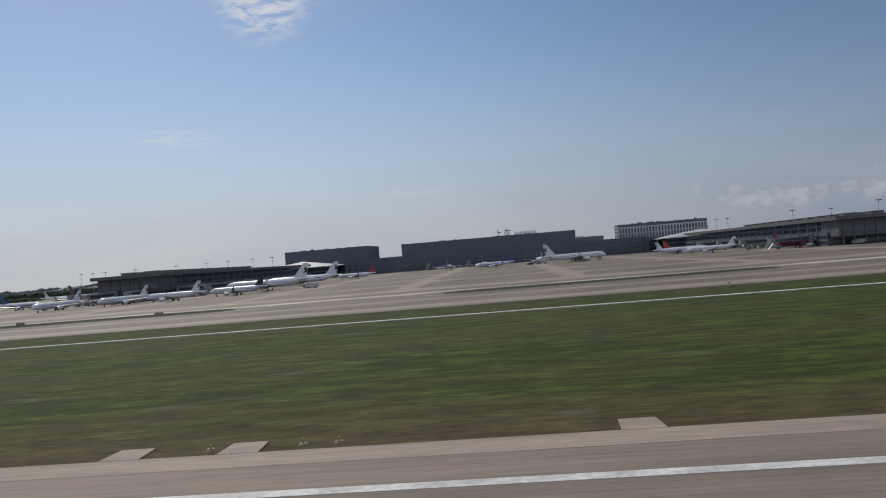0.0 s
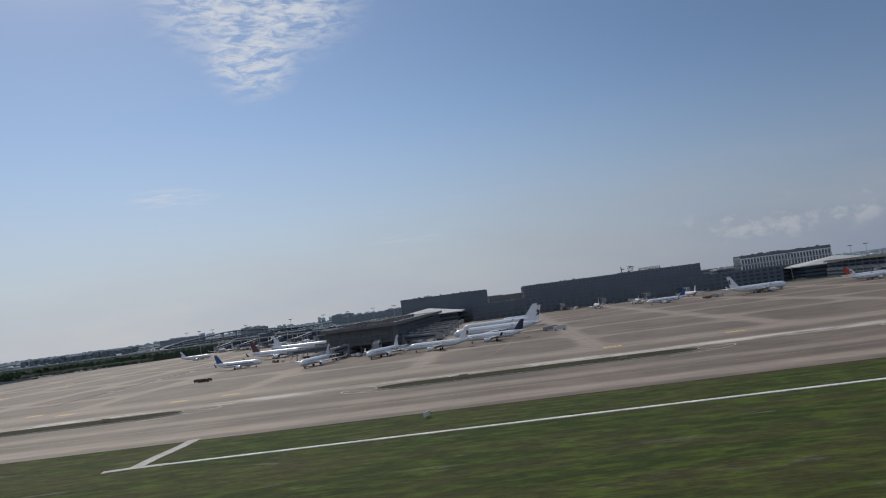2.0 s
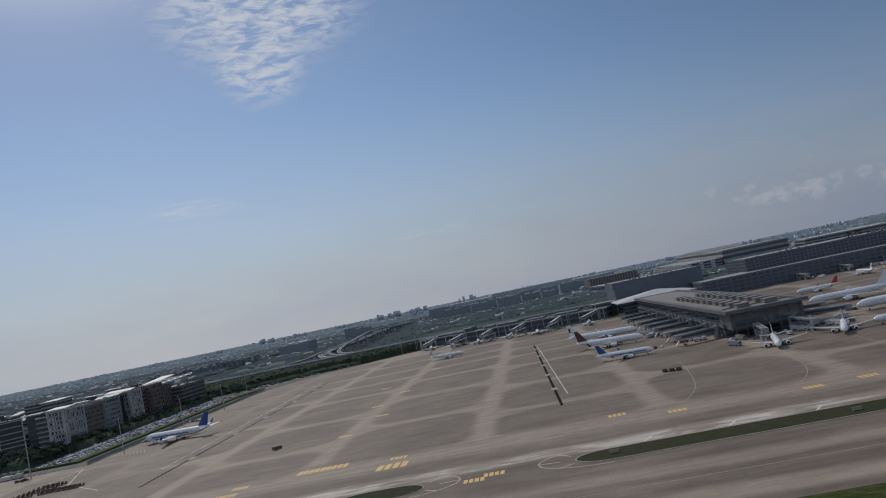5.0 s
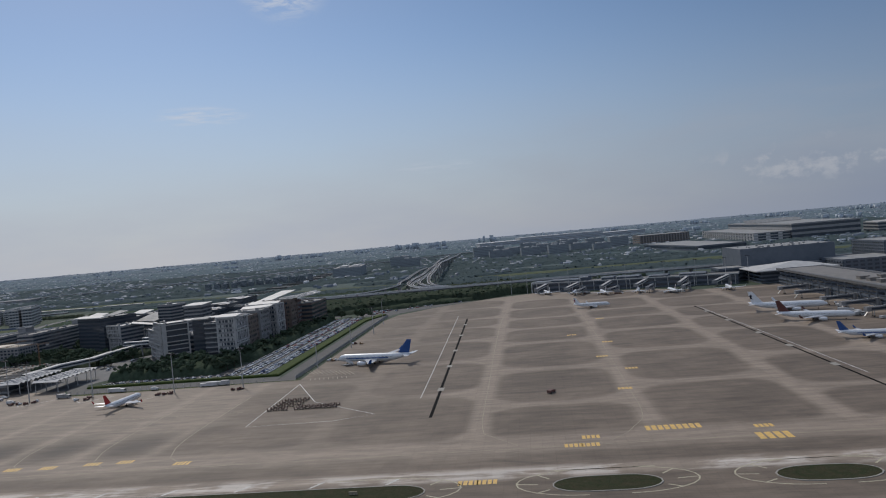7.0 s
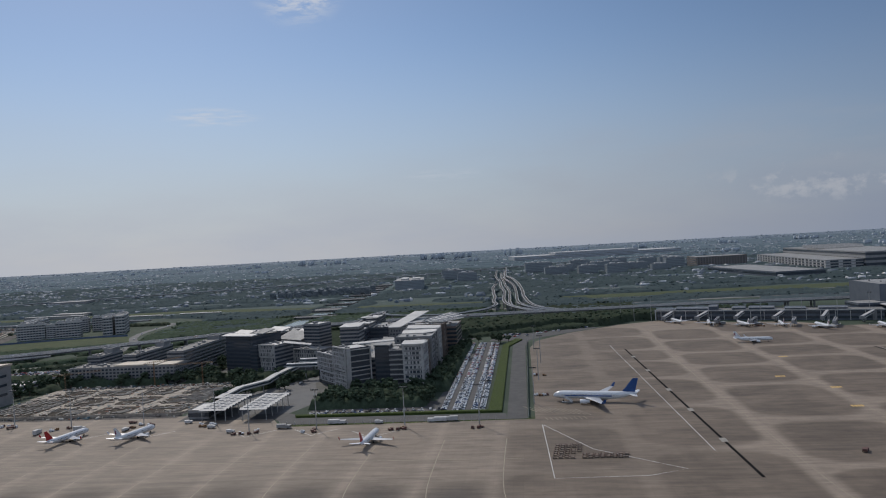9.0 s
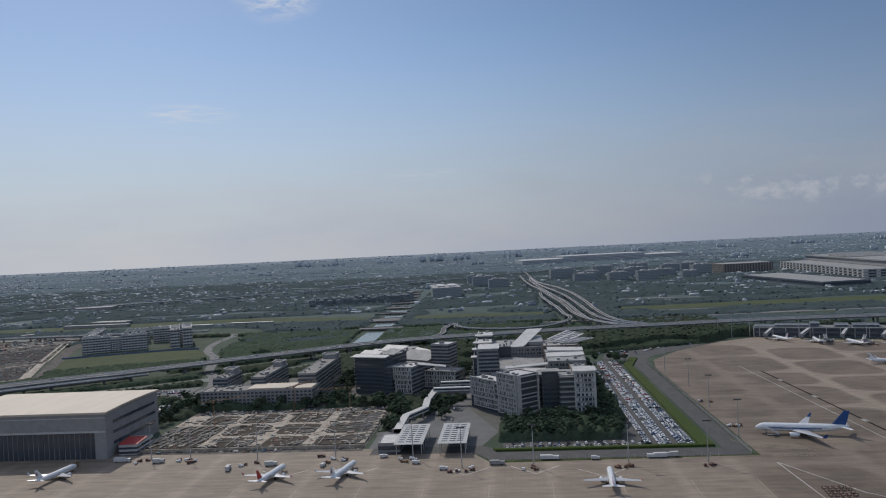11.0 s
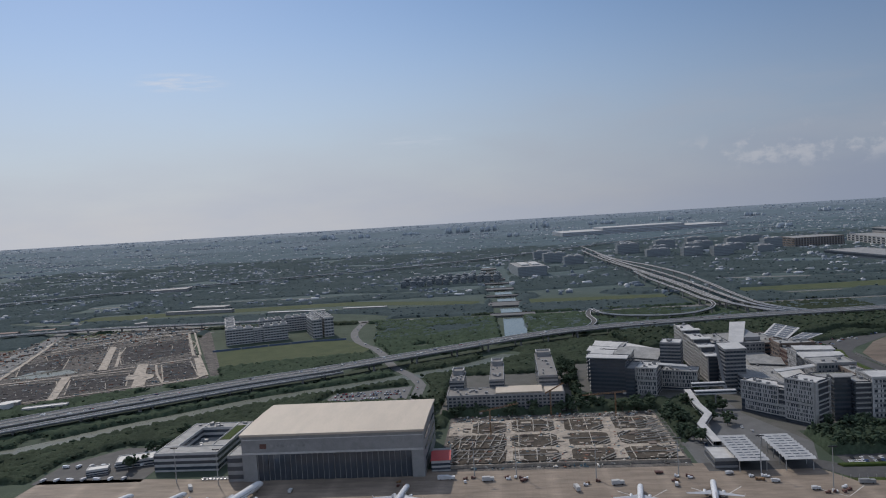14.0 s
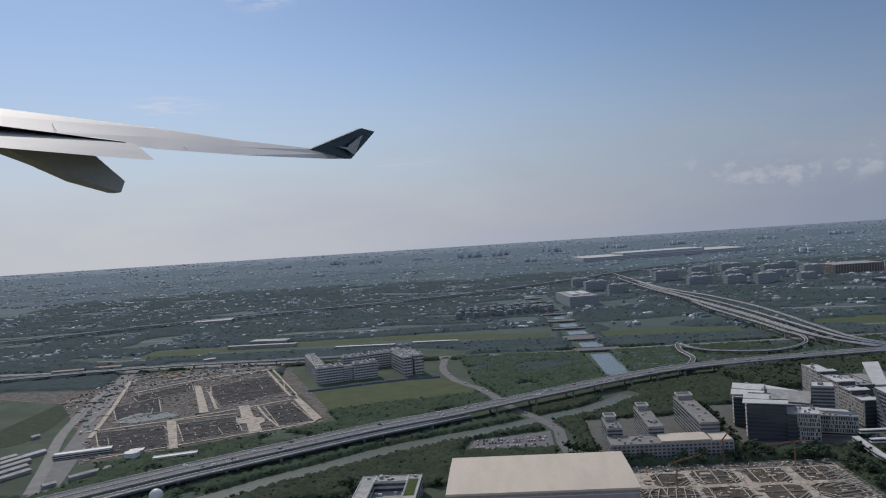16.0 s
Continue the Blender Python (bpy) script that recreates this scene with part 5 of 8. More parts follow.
wing = thing("office_wing", -930, 646, 0, -50, "white panelled office wing with rows of dark windows", "office building")
block(wing, 0, 42, 0, 17, 27.5, OFFICE_DARK, WHITE_ROOF, 7)
lattice(wing, 0.5, 34, 0, 12, 27.8, 4, 91, west=False, out=1.3)
lattice(wing, 4, 40, 0, 3, 11.4, 2, 92, west=False, out=0.6)
balconies(wing, 35, 41.5, 0, 4, 26, 5)
block(wing, 42.1, 66, -3, 20, 36.5, OFFICE_DARK, WHITE_ROOF, 9)
lattice(wing, 42.4, 65.8, -3, 18, 36.8, 5, 93, west=False, out=1.5)
lattice(wing, 42.4, 65.8, -3, 3, 17.4, 4, 94, west=False, out=0.8)
for za, zb in ((5, 17), (20, 35)):
    part("recess_glazing", boxes((66.02, 66.3, 2, 18, za, zb)), OFFICE_DARK, wing)
    for z in np.arange(za, zb + 0.1, (zb - za) / 3):
        part("slab_edge", boxes((66.31, 67.6, 1, 19, z - 0.35, z + 0.35)), FACADE_WHITE, wing)
part("side_pier", boxes((66.02, 67.6, -2.8, 0.9, 2, 36.9)), FACADE_WHITE, wing)
part("side_pier", boxes((66.02, 67.6, 19.1, 20.2, 2, 36.9)), FACADE_WHITE, wing)
roof_units(wing, 2, 40, 1, 16, 26.9, 8, 30)
roof_units(wing, 44, 64, -2, 19, 35.9, 4, 31)
for c, mat in (([(-26, -70, 32), (36, -50, 33), (35, -46, 34), (-27, -65, 33)], WHITE_ROOF), ([(0, -96, 30.4), (30, -97, 31.4), (30, -86, 32.6), (0, -82, 31.8)], GREY_ROOF), ([(12, -30, 33.4), (47, -34, 36.5), (47, -24, 37.6), (12, -14, 36.2)], WHITE_ROOF),
               ([(-20, 20, 19.4), (10, 8, 19.6), (12, 26, 23), (-20, 40, 24)], GREY_ROOF), ([(-10, -40, 19.4), (11, -46, 19.4), (11, -22, 22.6), (-10, -18, 22.2)], WHITE_ROOF), ([(14, -8, 37.2), (48, -14, 37.4), (48, -4, 39), (14, 4, 39)], WHITE_ROOF),
               ([(29, -121, 37.2), (48, -121, 37.2), (48, -106, 38.4), (29, -106, 38.4)], WHITE_ROOF), ([(3, -113, 36.2), (18, -113, 36.2), (18, -104, 37), (3, -104, 37)], GREY_ROOF)):
    plank_roof(EC, c, 0.8, mat, "tilted_roof")
part("roof_garden", boxes((4, 29, -80, -70, 29.4, 29.9)), FIELD, EC)
for a in ((5, 29, -110, -100, 33.4), (31, 43, -90, -62, 33.4), (-35, 8, -60, 60, 18.4), (-40, -24, 80, 128, 30.4), (16, 52, 84, 138, 27.4)):
    roof_units(EC, *a, 8, int(a[1] * 3 + 40))

# bus canopies and the covered footbridge
for x in (-967.5, -936.5):
    can = thing("bus_canopy", x, 528, 0, 0, "ribbed white canopy roof on steel posts", "canopy", "canopies by the front road")
    for k in range(10):
        y = -26 + k * 5.4
        plank_roof(can, [(-10.3, y, 8.2), (10.3, y, 8.2), (10.3, y + 2.7, 9.4), (-10.3, y + 2.7, 9.4)], 0.2, WHITE_ROOF, "roof_rib")
        plank_roof(can, [(-10.3, y + 2.7, 9.4), (10.3, y + 2.7, 9.4), (10.3, y + 5.4, 8.2), (-10.3, y + 5.4, 8.2)], 0.2, GREY_WALL, "roof_rib")
    # raised dark strips paint in the shaded slots; the roof is not cut
    for k in range(9):
        for sx in (-7.5, -2, 3.5):
            part("roof_slot", boxes((sx, sx + 4, -23.6 + k * 5.4, -23.0 + k * 5.4, 9.45, 9.72)), DARK_WALL, can)
    for k in range(5):
        for px in (-9, 9):
            part("post", tubes(((px, -24 + k * 12, 0), (px, -24 + k * 12, 8.4), 0.3)), STEEL, can)
shed = thing("gate_building", -983, 525, 0, 0, "low grey gatehouse with a flat white roof", "gatehouse")
block(shed, -8, 8, -13, 13, 7, GREY_WALL, WHITE_ROOF, 1)
foot = thing("footbridge", 0, 0, 0, 0, "white covered footbridge on round columns", "footbridge")
FB = [(-981, 540), (-981, 585), (-968, 612), (-969.5, 640), (-966, 690)]
part("bridge_tube", ribbon(FB, 6, 9.6, 3.6, step=90), PALE_WALL, foot)
part("bridge_window", ribbon(FB, 6.2, 8.6, 1.4, step=90), GLASS, foot)
for x, y in ((-981, 552), (-981, 580), (-970, 610), (-969, 640), (-967, 670)):
    part("column", tubes(((x, y, 0), (x, y, 6.0), 0.7)), GREY_WALL, foot)
for y, x0, x1 in ((662, -966, -930), (690, -962, -932)):
    lk = thing("sky_bridge", (x0 + x1) / 2, y, 0, 0, "white covered bridge between office blocks", "footbridge")
    part("bridge_tube", boxes((x0 - (x0 + x1) / 2, x1 - (x0 + x1) / 2, -2.2, 2.2, 12, 15.4)), WHITE_WALL, lk)
    part("bridge_window", boxes((x0 - (x0 + x1) / 2, x1 - (x0 + x1) / 2, -2.35, 2.35, 13.2, 14.6)), GLASS, lk)
    part("column", tubes(((0, 0, 0), (0, 0, 12), 0.7)), GREY_WALL, lk)

# office park beyond the viaduct
def park_house(x, y, turn, rows, label):
    o = thing("office_block", x, y, 0, turn, label, "office building", "office park")
    for k, (x0, x1, y0, y1, h) in enumerate(rows):
        block(o, x0, x1, y0, y1, h, PALE_WALL, GREY_ROOF, 6, "grid", fin=GREY_WALL, step=4.5)
        roof_units(o, x0, x1, y0, y1, h - 0.6, 6, 50 + k)
        for q in range(3):
            f = (q + 0.5) / 3
            if x1 - x0 > y1 - y0:
                xa = x0 + (x1 - x0) * f
                part("roof_pergola", boxes((xa - 4, xa + 4, y0 + 1, y0 + 1.8, h, h + 2.4), (xa - 4, xa + 4, y1 - 1.8, y1 - 1, h, h + 2.4), (xa - 4, xa - 3.2, y0 + 1.8, y1 - 1.8, h + 1.6, h + 2.4), (xa + 3.2, xa + 4, y0 + 1.8, y1 - 1.8, h + 1.6, h + 2.4)), PALE_WALL, o)
            else:
                ya = y0 + (y1 - y0) * f
                part("roof_pergola", boxes((x0 + 1, x0 + 1.8, ya - 4, ya + 4, h, h + 2.4), (x1 - 1.8, x1 - 1, ya - 4, ya + 4, h, h + 2.4), (x0 + 1.8, x1 - 1.8, ya - 4, ya - 3.2, h + 1.6, h + 2.4), (x0 + 1.8, x1 - 1.8, ya + 3.2, ya + 4, h + 1.6, h + 2.4)), PALE_WALL, o)


park_house(-1574, 1090, 22, ((0, 42, 0, 16, 25.5), (43, 57, 2, 14, 21), (58, 96, 0, 16, 25.5), (0, 16, 17, 70, 27), (0, 16, 76, 140, 26)), "six-storey office slab with banded windows and roof pergolas")
park_house(-1570, 1178, 22, ((18, 56, 0, 15, 24), (62, 100, 0, 15, 25), (104, 118, -8, 18, 26)), "office slab standing behind a lower one")
park_house(-1443, 1122, 25, ((0, 15, 0, 62, 30), (19, 34, 2, 72, 31)), "paired tall office blocks with grid windows")
fence = tagged(thing("hoarding", 0, 0, 0.05), "blue sheet hoarding along the edge of a field", "fence")
for a, b in (((-1576, 1041), (-1538, 1056)), ((-1537, 1056.5), (-1500, 1070.5)), ((-1499, 1071), (-1468, 1081)), ((-1467, 1081.5), (-1435, 1092)), ((-1434, 1092), (-1384, 1096))):
    part("sheet_panel", ribbon([a, b], 0.4, 2.6, 2.6, step=200), BLUE_PAINT, fence)
for x, y, w, d, h in ((-1440, 560, 30, 18, 6), (-1462, 540, 16, 10, 5), (-1225, 640, 20, 26, 9), (-1760, 770, 60, 12, 6), (-1640, 740, 45, 10, 6)):
    o = thing("low_building", x, y, 0, 20 if x < -1230 else 0, "small pale flat-roofed service building", "building")
    block(o, -w / 2, w / 2, -d / 2, d / 2, h, PALE_WALL, WHITE_ROOF, 2)
for x, y, lab in ((-1690, 745, "white storage tank with a flat top"),):
    o = thing("storage_tank", x, y, 0, 0, lab, "tank")
    part("tank_shell", tubes(((0, 0, 0), (0, 0, 9), 8, 8, 24)), WHITE_WALL, o)
    part("tank_roof", tubes(((0, 0, 9), (0, 0, 10.2), 8.2, 2, 24)), WHITE_ROOF, o)
rad = thing("radar_tower", -1566, 548, 0, 0, "white radar dome on a grey concrete tower", "radar tower")
part("tower_shaft", tubes(((0, 0, 0), (0, 0, 24), 3.6, 3.0, 12)), GREY_WALL, rad)
part("platform", tubes(((0, 0, 24), (0, 0, 25), 5.6, 5.6, 16)), GREY_WALL, rad)
dome = bmesh.new()
bmesh.ops.create_icosphere(dome, subdivisions=3, radius=5.6)
bmesh.ops.translate(dome, vec=(0, 0, 30), verts=dome.verts)
part("radome", dome, WHITE_WALL, rad, smooth=True)

# ---- terminal ----


def pier_building(cx, label):
    p = thing("terminal_pier", cx, 0, 0, 0, label, "terminal pier")
    block(p, -24, 24, 500, 872, 8.9, DARK_WALL, DARK_ROOF, 2)
    block(p, -22, 22, 512, 872, 18.4, DARK_WALL, PIER_ROOF, 2, z0=9.02)
    block(p, -23, 23, 486, 511.5, 18.4, PIER_WALL, PIER_ROOF, 0, z0=6.0)
    part("end_window", boxes((-20, 20, 485.7, 485.98, 8.0, 11.5)), GLASS, p)
    part("roof_edge", boxes((-26, 26, 482, 485.5, 16.6, 18.9), (-26, -22.2, 485.5, 872, 16.6, 18.9), (22.2, 26, 485.5, 872, 16.6, 18.9)), PIER_WALL, p)
    for k in range(11):
        for x in (-9, 9):
            y = 500 + k * 19
            part("roof_unit", boxes((x - 4, x + 4, y, y + 8, 17.6, 20.4), (x - 4.4, x + 4.4, y - 0.4, y + 8.4, 20.4, 20.9)), PIER_ROOF, p)
    for k in range(24):
        y = 500 + k * 15
        for x in (-24.6, 24.2):
            part("facade_column", boxes((x, x + 0.4, y, y + 0.8, 0, 17)), DARK_WALL, p)
    for k in range(7):
        part("facade_column", boxes((-21 + k * 7, -20.4 + k * 7, 485.3, 485.65, 0, 17)), PIER_WALL, p)
    return p


pier_building(-261, "dark glazed terminal pier with rows of roof units")
pier_building(240, "dark glazed terminal pier with rows of roof units")


def tent_roof(cx, label):
    p = thing("tent_roof", cx, 918, 0, 0, label, "roof")
    b = bmesh.new()
    base = [b.verts.new(q) for q in ((-47, -32, 14.5), (47, -32, 14.5), (47, 40, 14.5), (-47, 40, 14.5))]
    rim = [b.verts.new(q) for q in ((-47, -32, 15.6), (47, -32, 15.6), (47, 40, 15.6), (-47, 40, 15.6))]
    tip = b.verts.new((4, -12, 23.5))
    for i in range(4):
        j = (i + 1) % 4
        b.faces.new((base[i], base[j], rim[j], rim[i])), b.faces.new((rim[i], rim[j], tip))
    b.faces.new(base[::-1])
    part("pyramid_roof", b, WHITE_ROOF, p)
    block(p, -40, 40, -26, 34, 14.4, DARK_WALL, GREY_ROOF, 3)


tent_roof(-258, "white pyramid roof over a dark glazed hall")
tent_roof(240, "white pyramid roof over a dark glazed hall")
hall = thing("terminal_hall", -10, 935, 0, 0, "long dark glazed terminal hall", "terminal")
block(hall, -190, 190, -30, 45, 20, DARK_WALL, GREY_ROOF, 4, "grid", fin=DARK_WALL, step=8)
block(hall, -700 + 380, -191, 20, 60, 17, DARK_WALL, GREY_ROOF, 3)
block(hall, 191, 640, 0, 60, 17, DARK_WALL, GREY_ROOF, 3)
for x0, x1, y0, y1, h, lab in ((-132, 96, 950, 1040, 36, "broad dark terminal block with faint window lines"), (-297, -181, 972, 1060, 38.5, "dark windowless terminal block")):
    o = thing("terminal_block", (x0 + x1) / 2, (y0 + y1) / 2, 0, 0, lab, "terminal")
    w, d = (x1 - x0) / 2, (y1 - y0) / 2
    block(o, -w, w, -d, d, h, DARK_WALL, GREY_ROOF, 9 if w > 80 else 0, "grid", fin=DARK_WALL, step=5, glass=DARK_WALL if w < 80 else GLASS)
    roof_units(o, -w, w, -d, d, h - 0.6, 18, int(w))
    if w > 80:
        for x, body, size in ((-12, "\u4e0a", 9.5), (0, "\u6d77", 9.5), (14, "SHANGHAI", 5.6)):
            cu = bpy.data.curves.new("roof_letter", "FONT")
            cu.body, cu.size, cu.extrude, cu.offset = body, size * S, 0.3 * S, 0.012 * size * S
            tmp = new("roof_letter", cu)
            me = bpy.data.meshes.new_from_object(tmp.evaluated_get(bpy.context.evaluated_depsgraph_get()))
            bpy.data.objects.remove(tmp)
            me.materials.append(DARK_PAINT)
            lt = new("roof_letter", me)
            lt.parent = o
            lt.matrix_basis = pose((x + 22) * S, (-d + 0.5) * S, (h + 0.1) * S, 90, 0, 0)
        part("letter_rail", boxes((8, 66, -d + 0.3, -d + 0.7, h, h + 0.25)), DARK_PAINT, o)
hotel = thing("hotel_block", 213, 990, 0, 0, "dark hotel block with white vertical columns", "hotel")
block(hotel, -58, 58, -14, 14, 38, DARK_WALL, GREY_ROOF, 8)
cols = bmesh.new()
for k in range(30):
    box(cols, -58 + k * 3.95, -56.6 + k * 3.95, -14.9, -14.13, 19, 33)
tagged(part("facade_column", cols, WHITE_WALL, hotel), kind="stuff")
part("floor_band", boxes((-58, 58, -14.9, -14.15, 25.2, 26.4), (-58, 58, -14.9, -14.15, 33, 34.2)), WHITE_WALL, hotel)
roof_units(hotel, -56, 56, -12, 12, 37.4, 22, 61, DARK_WALL)
conc = thing("concourse", -436, 970, 0, -20, "low dark concourse with stepped white roof edges", "terminal")
block(conc, -135, 130, -8, 22, 13, DARK_WALL, DARK_ROOF, 2)
part("roof_edge", boxes((-136, 131, -9.5, -8.2, 12.2, 13.4)), PALE_WALL, conc)
for x0, x1, h in ((-136, -112, 14.6), (-111, -70, 16.0), (-69, -58, 18.5), (-40, -24, 16.5), (-20, 10, 16.5), (22, 46, 15.5), (60, 92, 16.0)):
    part("roof_head", boxes((x0, x1, -4, 14, 13.02, h)), DARK_WALL, conc)
    part("roof_head_edge", boxes((x0 - 0.4, x1 + 0.4, -5.2, -4.05, h - 0.9, h + 0.3), (x0 - 0.4, x0 + 0.6, -5.2, -4.05, 13.45, h - 0.9)), WHITE_WALL, conc)
part("end_frame", boxes((-137.4, -136.1, -9.6, -8, 0, 14)), WHITE_WALL, conc)
for k in range(17):
    part("facade_column", boxes((-130 + k * 16, -129.2 + k * 16, -9.0, -8.3, 0, 12.1)), PALE_WALL, conc)
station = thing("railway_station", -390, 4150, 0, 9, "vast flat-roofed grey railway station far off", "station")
# walls and window bands paled to imitate haze over the distance
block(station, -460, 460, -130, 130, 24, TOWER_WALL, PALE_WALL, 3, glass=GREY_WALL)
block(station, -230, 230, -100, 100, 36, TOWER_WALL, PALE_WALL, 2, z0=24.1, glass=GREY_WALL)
exhibit = thing("exhibition_hall", 70, 2270, 0, -2, "long pale exhibition hall with a dark lower wing", "hall")
block(exhibit, -45, 45, -320, 320, 23, GREY_WALL, GREY_ROOF, 3, "grid", fin=PALE_WALL, step=30)
block(exhibit, 46, 210, -330, 340, 40, GREY_WALL, GREY_ROOF, 3)
for k in range(7):
    plank_roof(exhibit, [(60, 40 + k * 22, 40.1), (190, 40 + k * 22, 40.1), (190, 58 + k * 22, 48), (60, 58 + k * 22, 48)], 0.8, GREY_ROOF, "sawtooth_roof")
flat = thing("low_hall", -152, 1940, 0, 9, "wide low hall under a flat grey roof", "hall")
block(flat, -58, 58, -200, 190, 13, DARK_WALL, GREY_ROOF, 1)
brown = thing("brown_block", -125, 2480, 0, 4, "square brown brick block with pale window piers", "office building")
block(brown, -80, 80, -50, 60, 30, BROWN_WALL, GREY_ROOF, 4, "grid", fin=GREY_WALL, step=9)
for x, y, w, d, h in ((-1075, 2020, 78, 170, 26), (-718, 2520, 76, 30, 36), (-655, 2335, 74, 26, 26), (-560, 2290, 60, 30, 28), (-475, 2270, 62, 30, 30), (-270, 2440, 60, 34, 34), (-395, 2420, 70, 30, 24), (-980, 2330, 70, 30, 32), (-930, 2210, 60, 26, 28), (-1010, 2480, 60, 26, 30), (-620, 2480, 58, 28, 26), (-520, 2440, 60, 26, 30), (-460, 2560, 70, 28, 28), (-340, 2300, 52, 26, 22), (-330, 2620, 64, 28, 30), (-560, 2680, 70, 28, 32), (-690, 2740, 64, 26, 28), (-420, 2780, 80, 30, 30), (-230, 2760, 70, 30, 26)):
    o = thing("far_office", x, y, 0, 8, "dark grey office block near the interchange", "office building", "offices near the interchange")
    # window bands take the pale estate tone, again for haze
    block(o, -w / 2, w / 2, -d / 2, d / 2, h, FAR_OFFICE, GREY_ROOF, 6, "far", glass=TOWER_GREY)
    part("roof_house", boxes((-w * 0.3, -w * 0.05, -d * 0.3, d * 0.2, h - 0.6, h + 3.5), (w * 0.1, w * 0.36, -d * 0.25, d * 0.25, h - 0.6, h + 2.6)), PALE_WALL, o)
for x, y, w, d, h in ((330, 1420, 160, 90, 24), (420, 1960, 220, 120, 26)):
    o = thing("warehouse", x, y, 0, -8, "long grey warehouse with a pale ribbed roof", "warehouse")
    block(o, -w / 2, w / 2, -d / 2, d / 2, h, GREY_WALL, GREY_ROOF, 3)
    for k in range(int(w / 14)):
        xx = -w / 2 + 5 + k * 14
        part("roof_rib", boxes((xx, xx + 6, -d / 2 + 2, d / 2 - 2, h - 0.5, h + 1.1)), WHITE_ROOF, o)

# ---- aircraft ----


def lifting(bm, root, tip, chord0, chord1, thick0, thick1, sweep_back):
    """A tapered swept surface between two stations; chords along x, nose at +x."""
    def station(p, c, th, up):
        x, y, z = p
        prof = ((0.5, 0), (0.36, 0.42), (0.05, 0.5), (-0.5, 0.03), (-0.5, -0.03), (0.05, -0.32), (0.36, -0.3))
        return [bm.verts.new((x + a * c, y + (b * th if up else 0), z + (0 if up else b * th))) for a, b in prof]
    up = abs(tip[2] - root[2]) > abs(tip[1] - root[1])
    loft(bm, [station(root, chord0, thick0, up), station(tip, chord1, thick1, up)])
    bmesh.ops.recalc_face_normals(bm, faces=bm.faces)
    return bm


def airliner(label, length=37.6, span=35.0, radius=1.98, tail="white", body=None, stripe=None, group="airliners on the apron"):
    """Nose along +x, wheels on z = 0, built at the plan's origin."""
    R, L = radius, length
    zc = R * 1.72
    a = thing("airliner", 0, 0, 0.1, 0, label, "aircraft", group)
    b = bmesh.new()
    prof = ((0.5, 0.02, -0.28), (0.493, 0.28, -0.25), (0.478, 0.52, -0.18), (0.452, 0.78, -0.08), (0.415, 0.95, -0.02), (0.37, 1, 0), (-0.18, 1, 0),
            (-0.27, 0.93, 0.07), (-0.35, 0.74, 0.24), (-0.43, 0.46, 0.46), (-0.485, 0.2, 0.62), (-0.5, 0.06, 0.68))
    loft(b, [ring(b, (x * L, 0, zc + dz * R), (0, 1, 0), (0, 0, 1), r * R, r * R, 18) for x, r, dz in prof])
    bmesh.ops.recalc_face_normals(b, faces=b.faces)
    fus = part("fuselage", b, body or PLANE_WHITE, a, smooth=True)
    for s in (-1, 1):
        w = bmesh.new()
        lifting(w, (0.045 * L, s * R * 0.5, zc - 0.55 * R), (-0.03 * L, s * span * 0.18, zc - 0.4 * R), 0.20 * L, 0.125 * L, 0.62 * R, 0.36 * R, 0)
        lifting(w, (-0.03 * L, s * span * 0.18, zc - 0.4 * R), (-0.145 * L, s * span * 0.485, zc + 0.12 * R), 0.125 * L, 0.045 * L, 0.36 * R, 0.12 * R, 0)
        wg = part("wing", w, PLANE_GREY if body is None else PLANE_GREY, a)
        part("winglet", lifting(bmesh.new(), (-0.15 * L, s * span * 0.485, zc + 0.12 * R), (-0.18 * L, s * span * 0.5, zc + 1.15 * R), 0.045 * L, 0.02 * L, 0.1 * R, 0.06 * R, 0), TAIL[tail], wg)
        h = lifting(bmesh.new(), (-0.43 * L, s * 0.3 * R, zc + 0.42 * R), (-0.49 * L, s * span * 0.185, zc + 0.62 * R), 0.095 * L, 0.04 * L, 0.3 * R, 0.1 * R, 0)
        part("tailplane", h, PLANE_WHITE, a)
        e = bmesh.new()
        ex, ey, ez = 0.10 * L, s * span * 0.165, zc - 0.98 * R
        er = 0.56 * R
        loft(e, [ring(e, (ex + dx * L, ey, ez), (0, 1, 0), (0, 0, 1), er * k, er * k, 14) for dx, k in ((0.055, 0.86), (0.045, 1), (0.0, 1), (-0.03, 0.8), (-0.055, 0.42))])
        bmesh.ops.recalc_face_normals(e, faces=e.faces)
        eng = part("engine", e, PLANE_WHITE, a, smooth=True)
        part("intake", tubes(((ex + 0.0545 * L, ey, ez), (ex + 0.0565 * L, ey, ez), er * 0.74, er * 0.74, 14)), PLANE_DARK, eng)
        part("pylon", boxes((ex - 0.06 * L, ex + 0.02 * L, ey - 0.15, ey + 0.15, ez + er * 0.6, zc - 0.36 * R)), PLANE_GREY, a)
        part("main_gear", tubes(((-0.03 * L, s * 1.5 * R, 0.45), (-0.03 * L, s * 1.5 * R, zc - 0.4 * R), 0.16), ((-0.03 * L, s * 1.5 * R - 0.5, 0.52), (-0.03 * L, s * 1.5 * R + 0.5, 0.52), 0.52, 0.52, 12)), TYRE, a)
    fin = lifting(bmesh.new(), (-0.385 * L, 0, zc + 0.75 * R), (-0.475 * L, 0, zc + R * 0.8 + 0.165 * L), 0.155 * L, 0.06 * L, 0.28 * R, 0.1 * R, 0)
    part("tail_fin", fin, TAIL[tail], a)
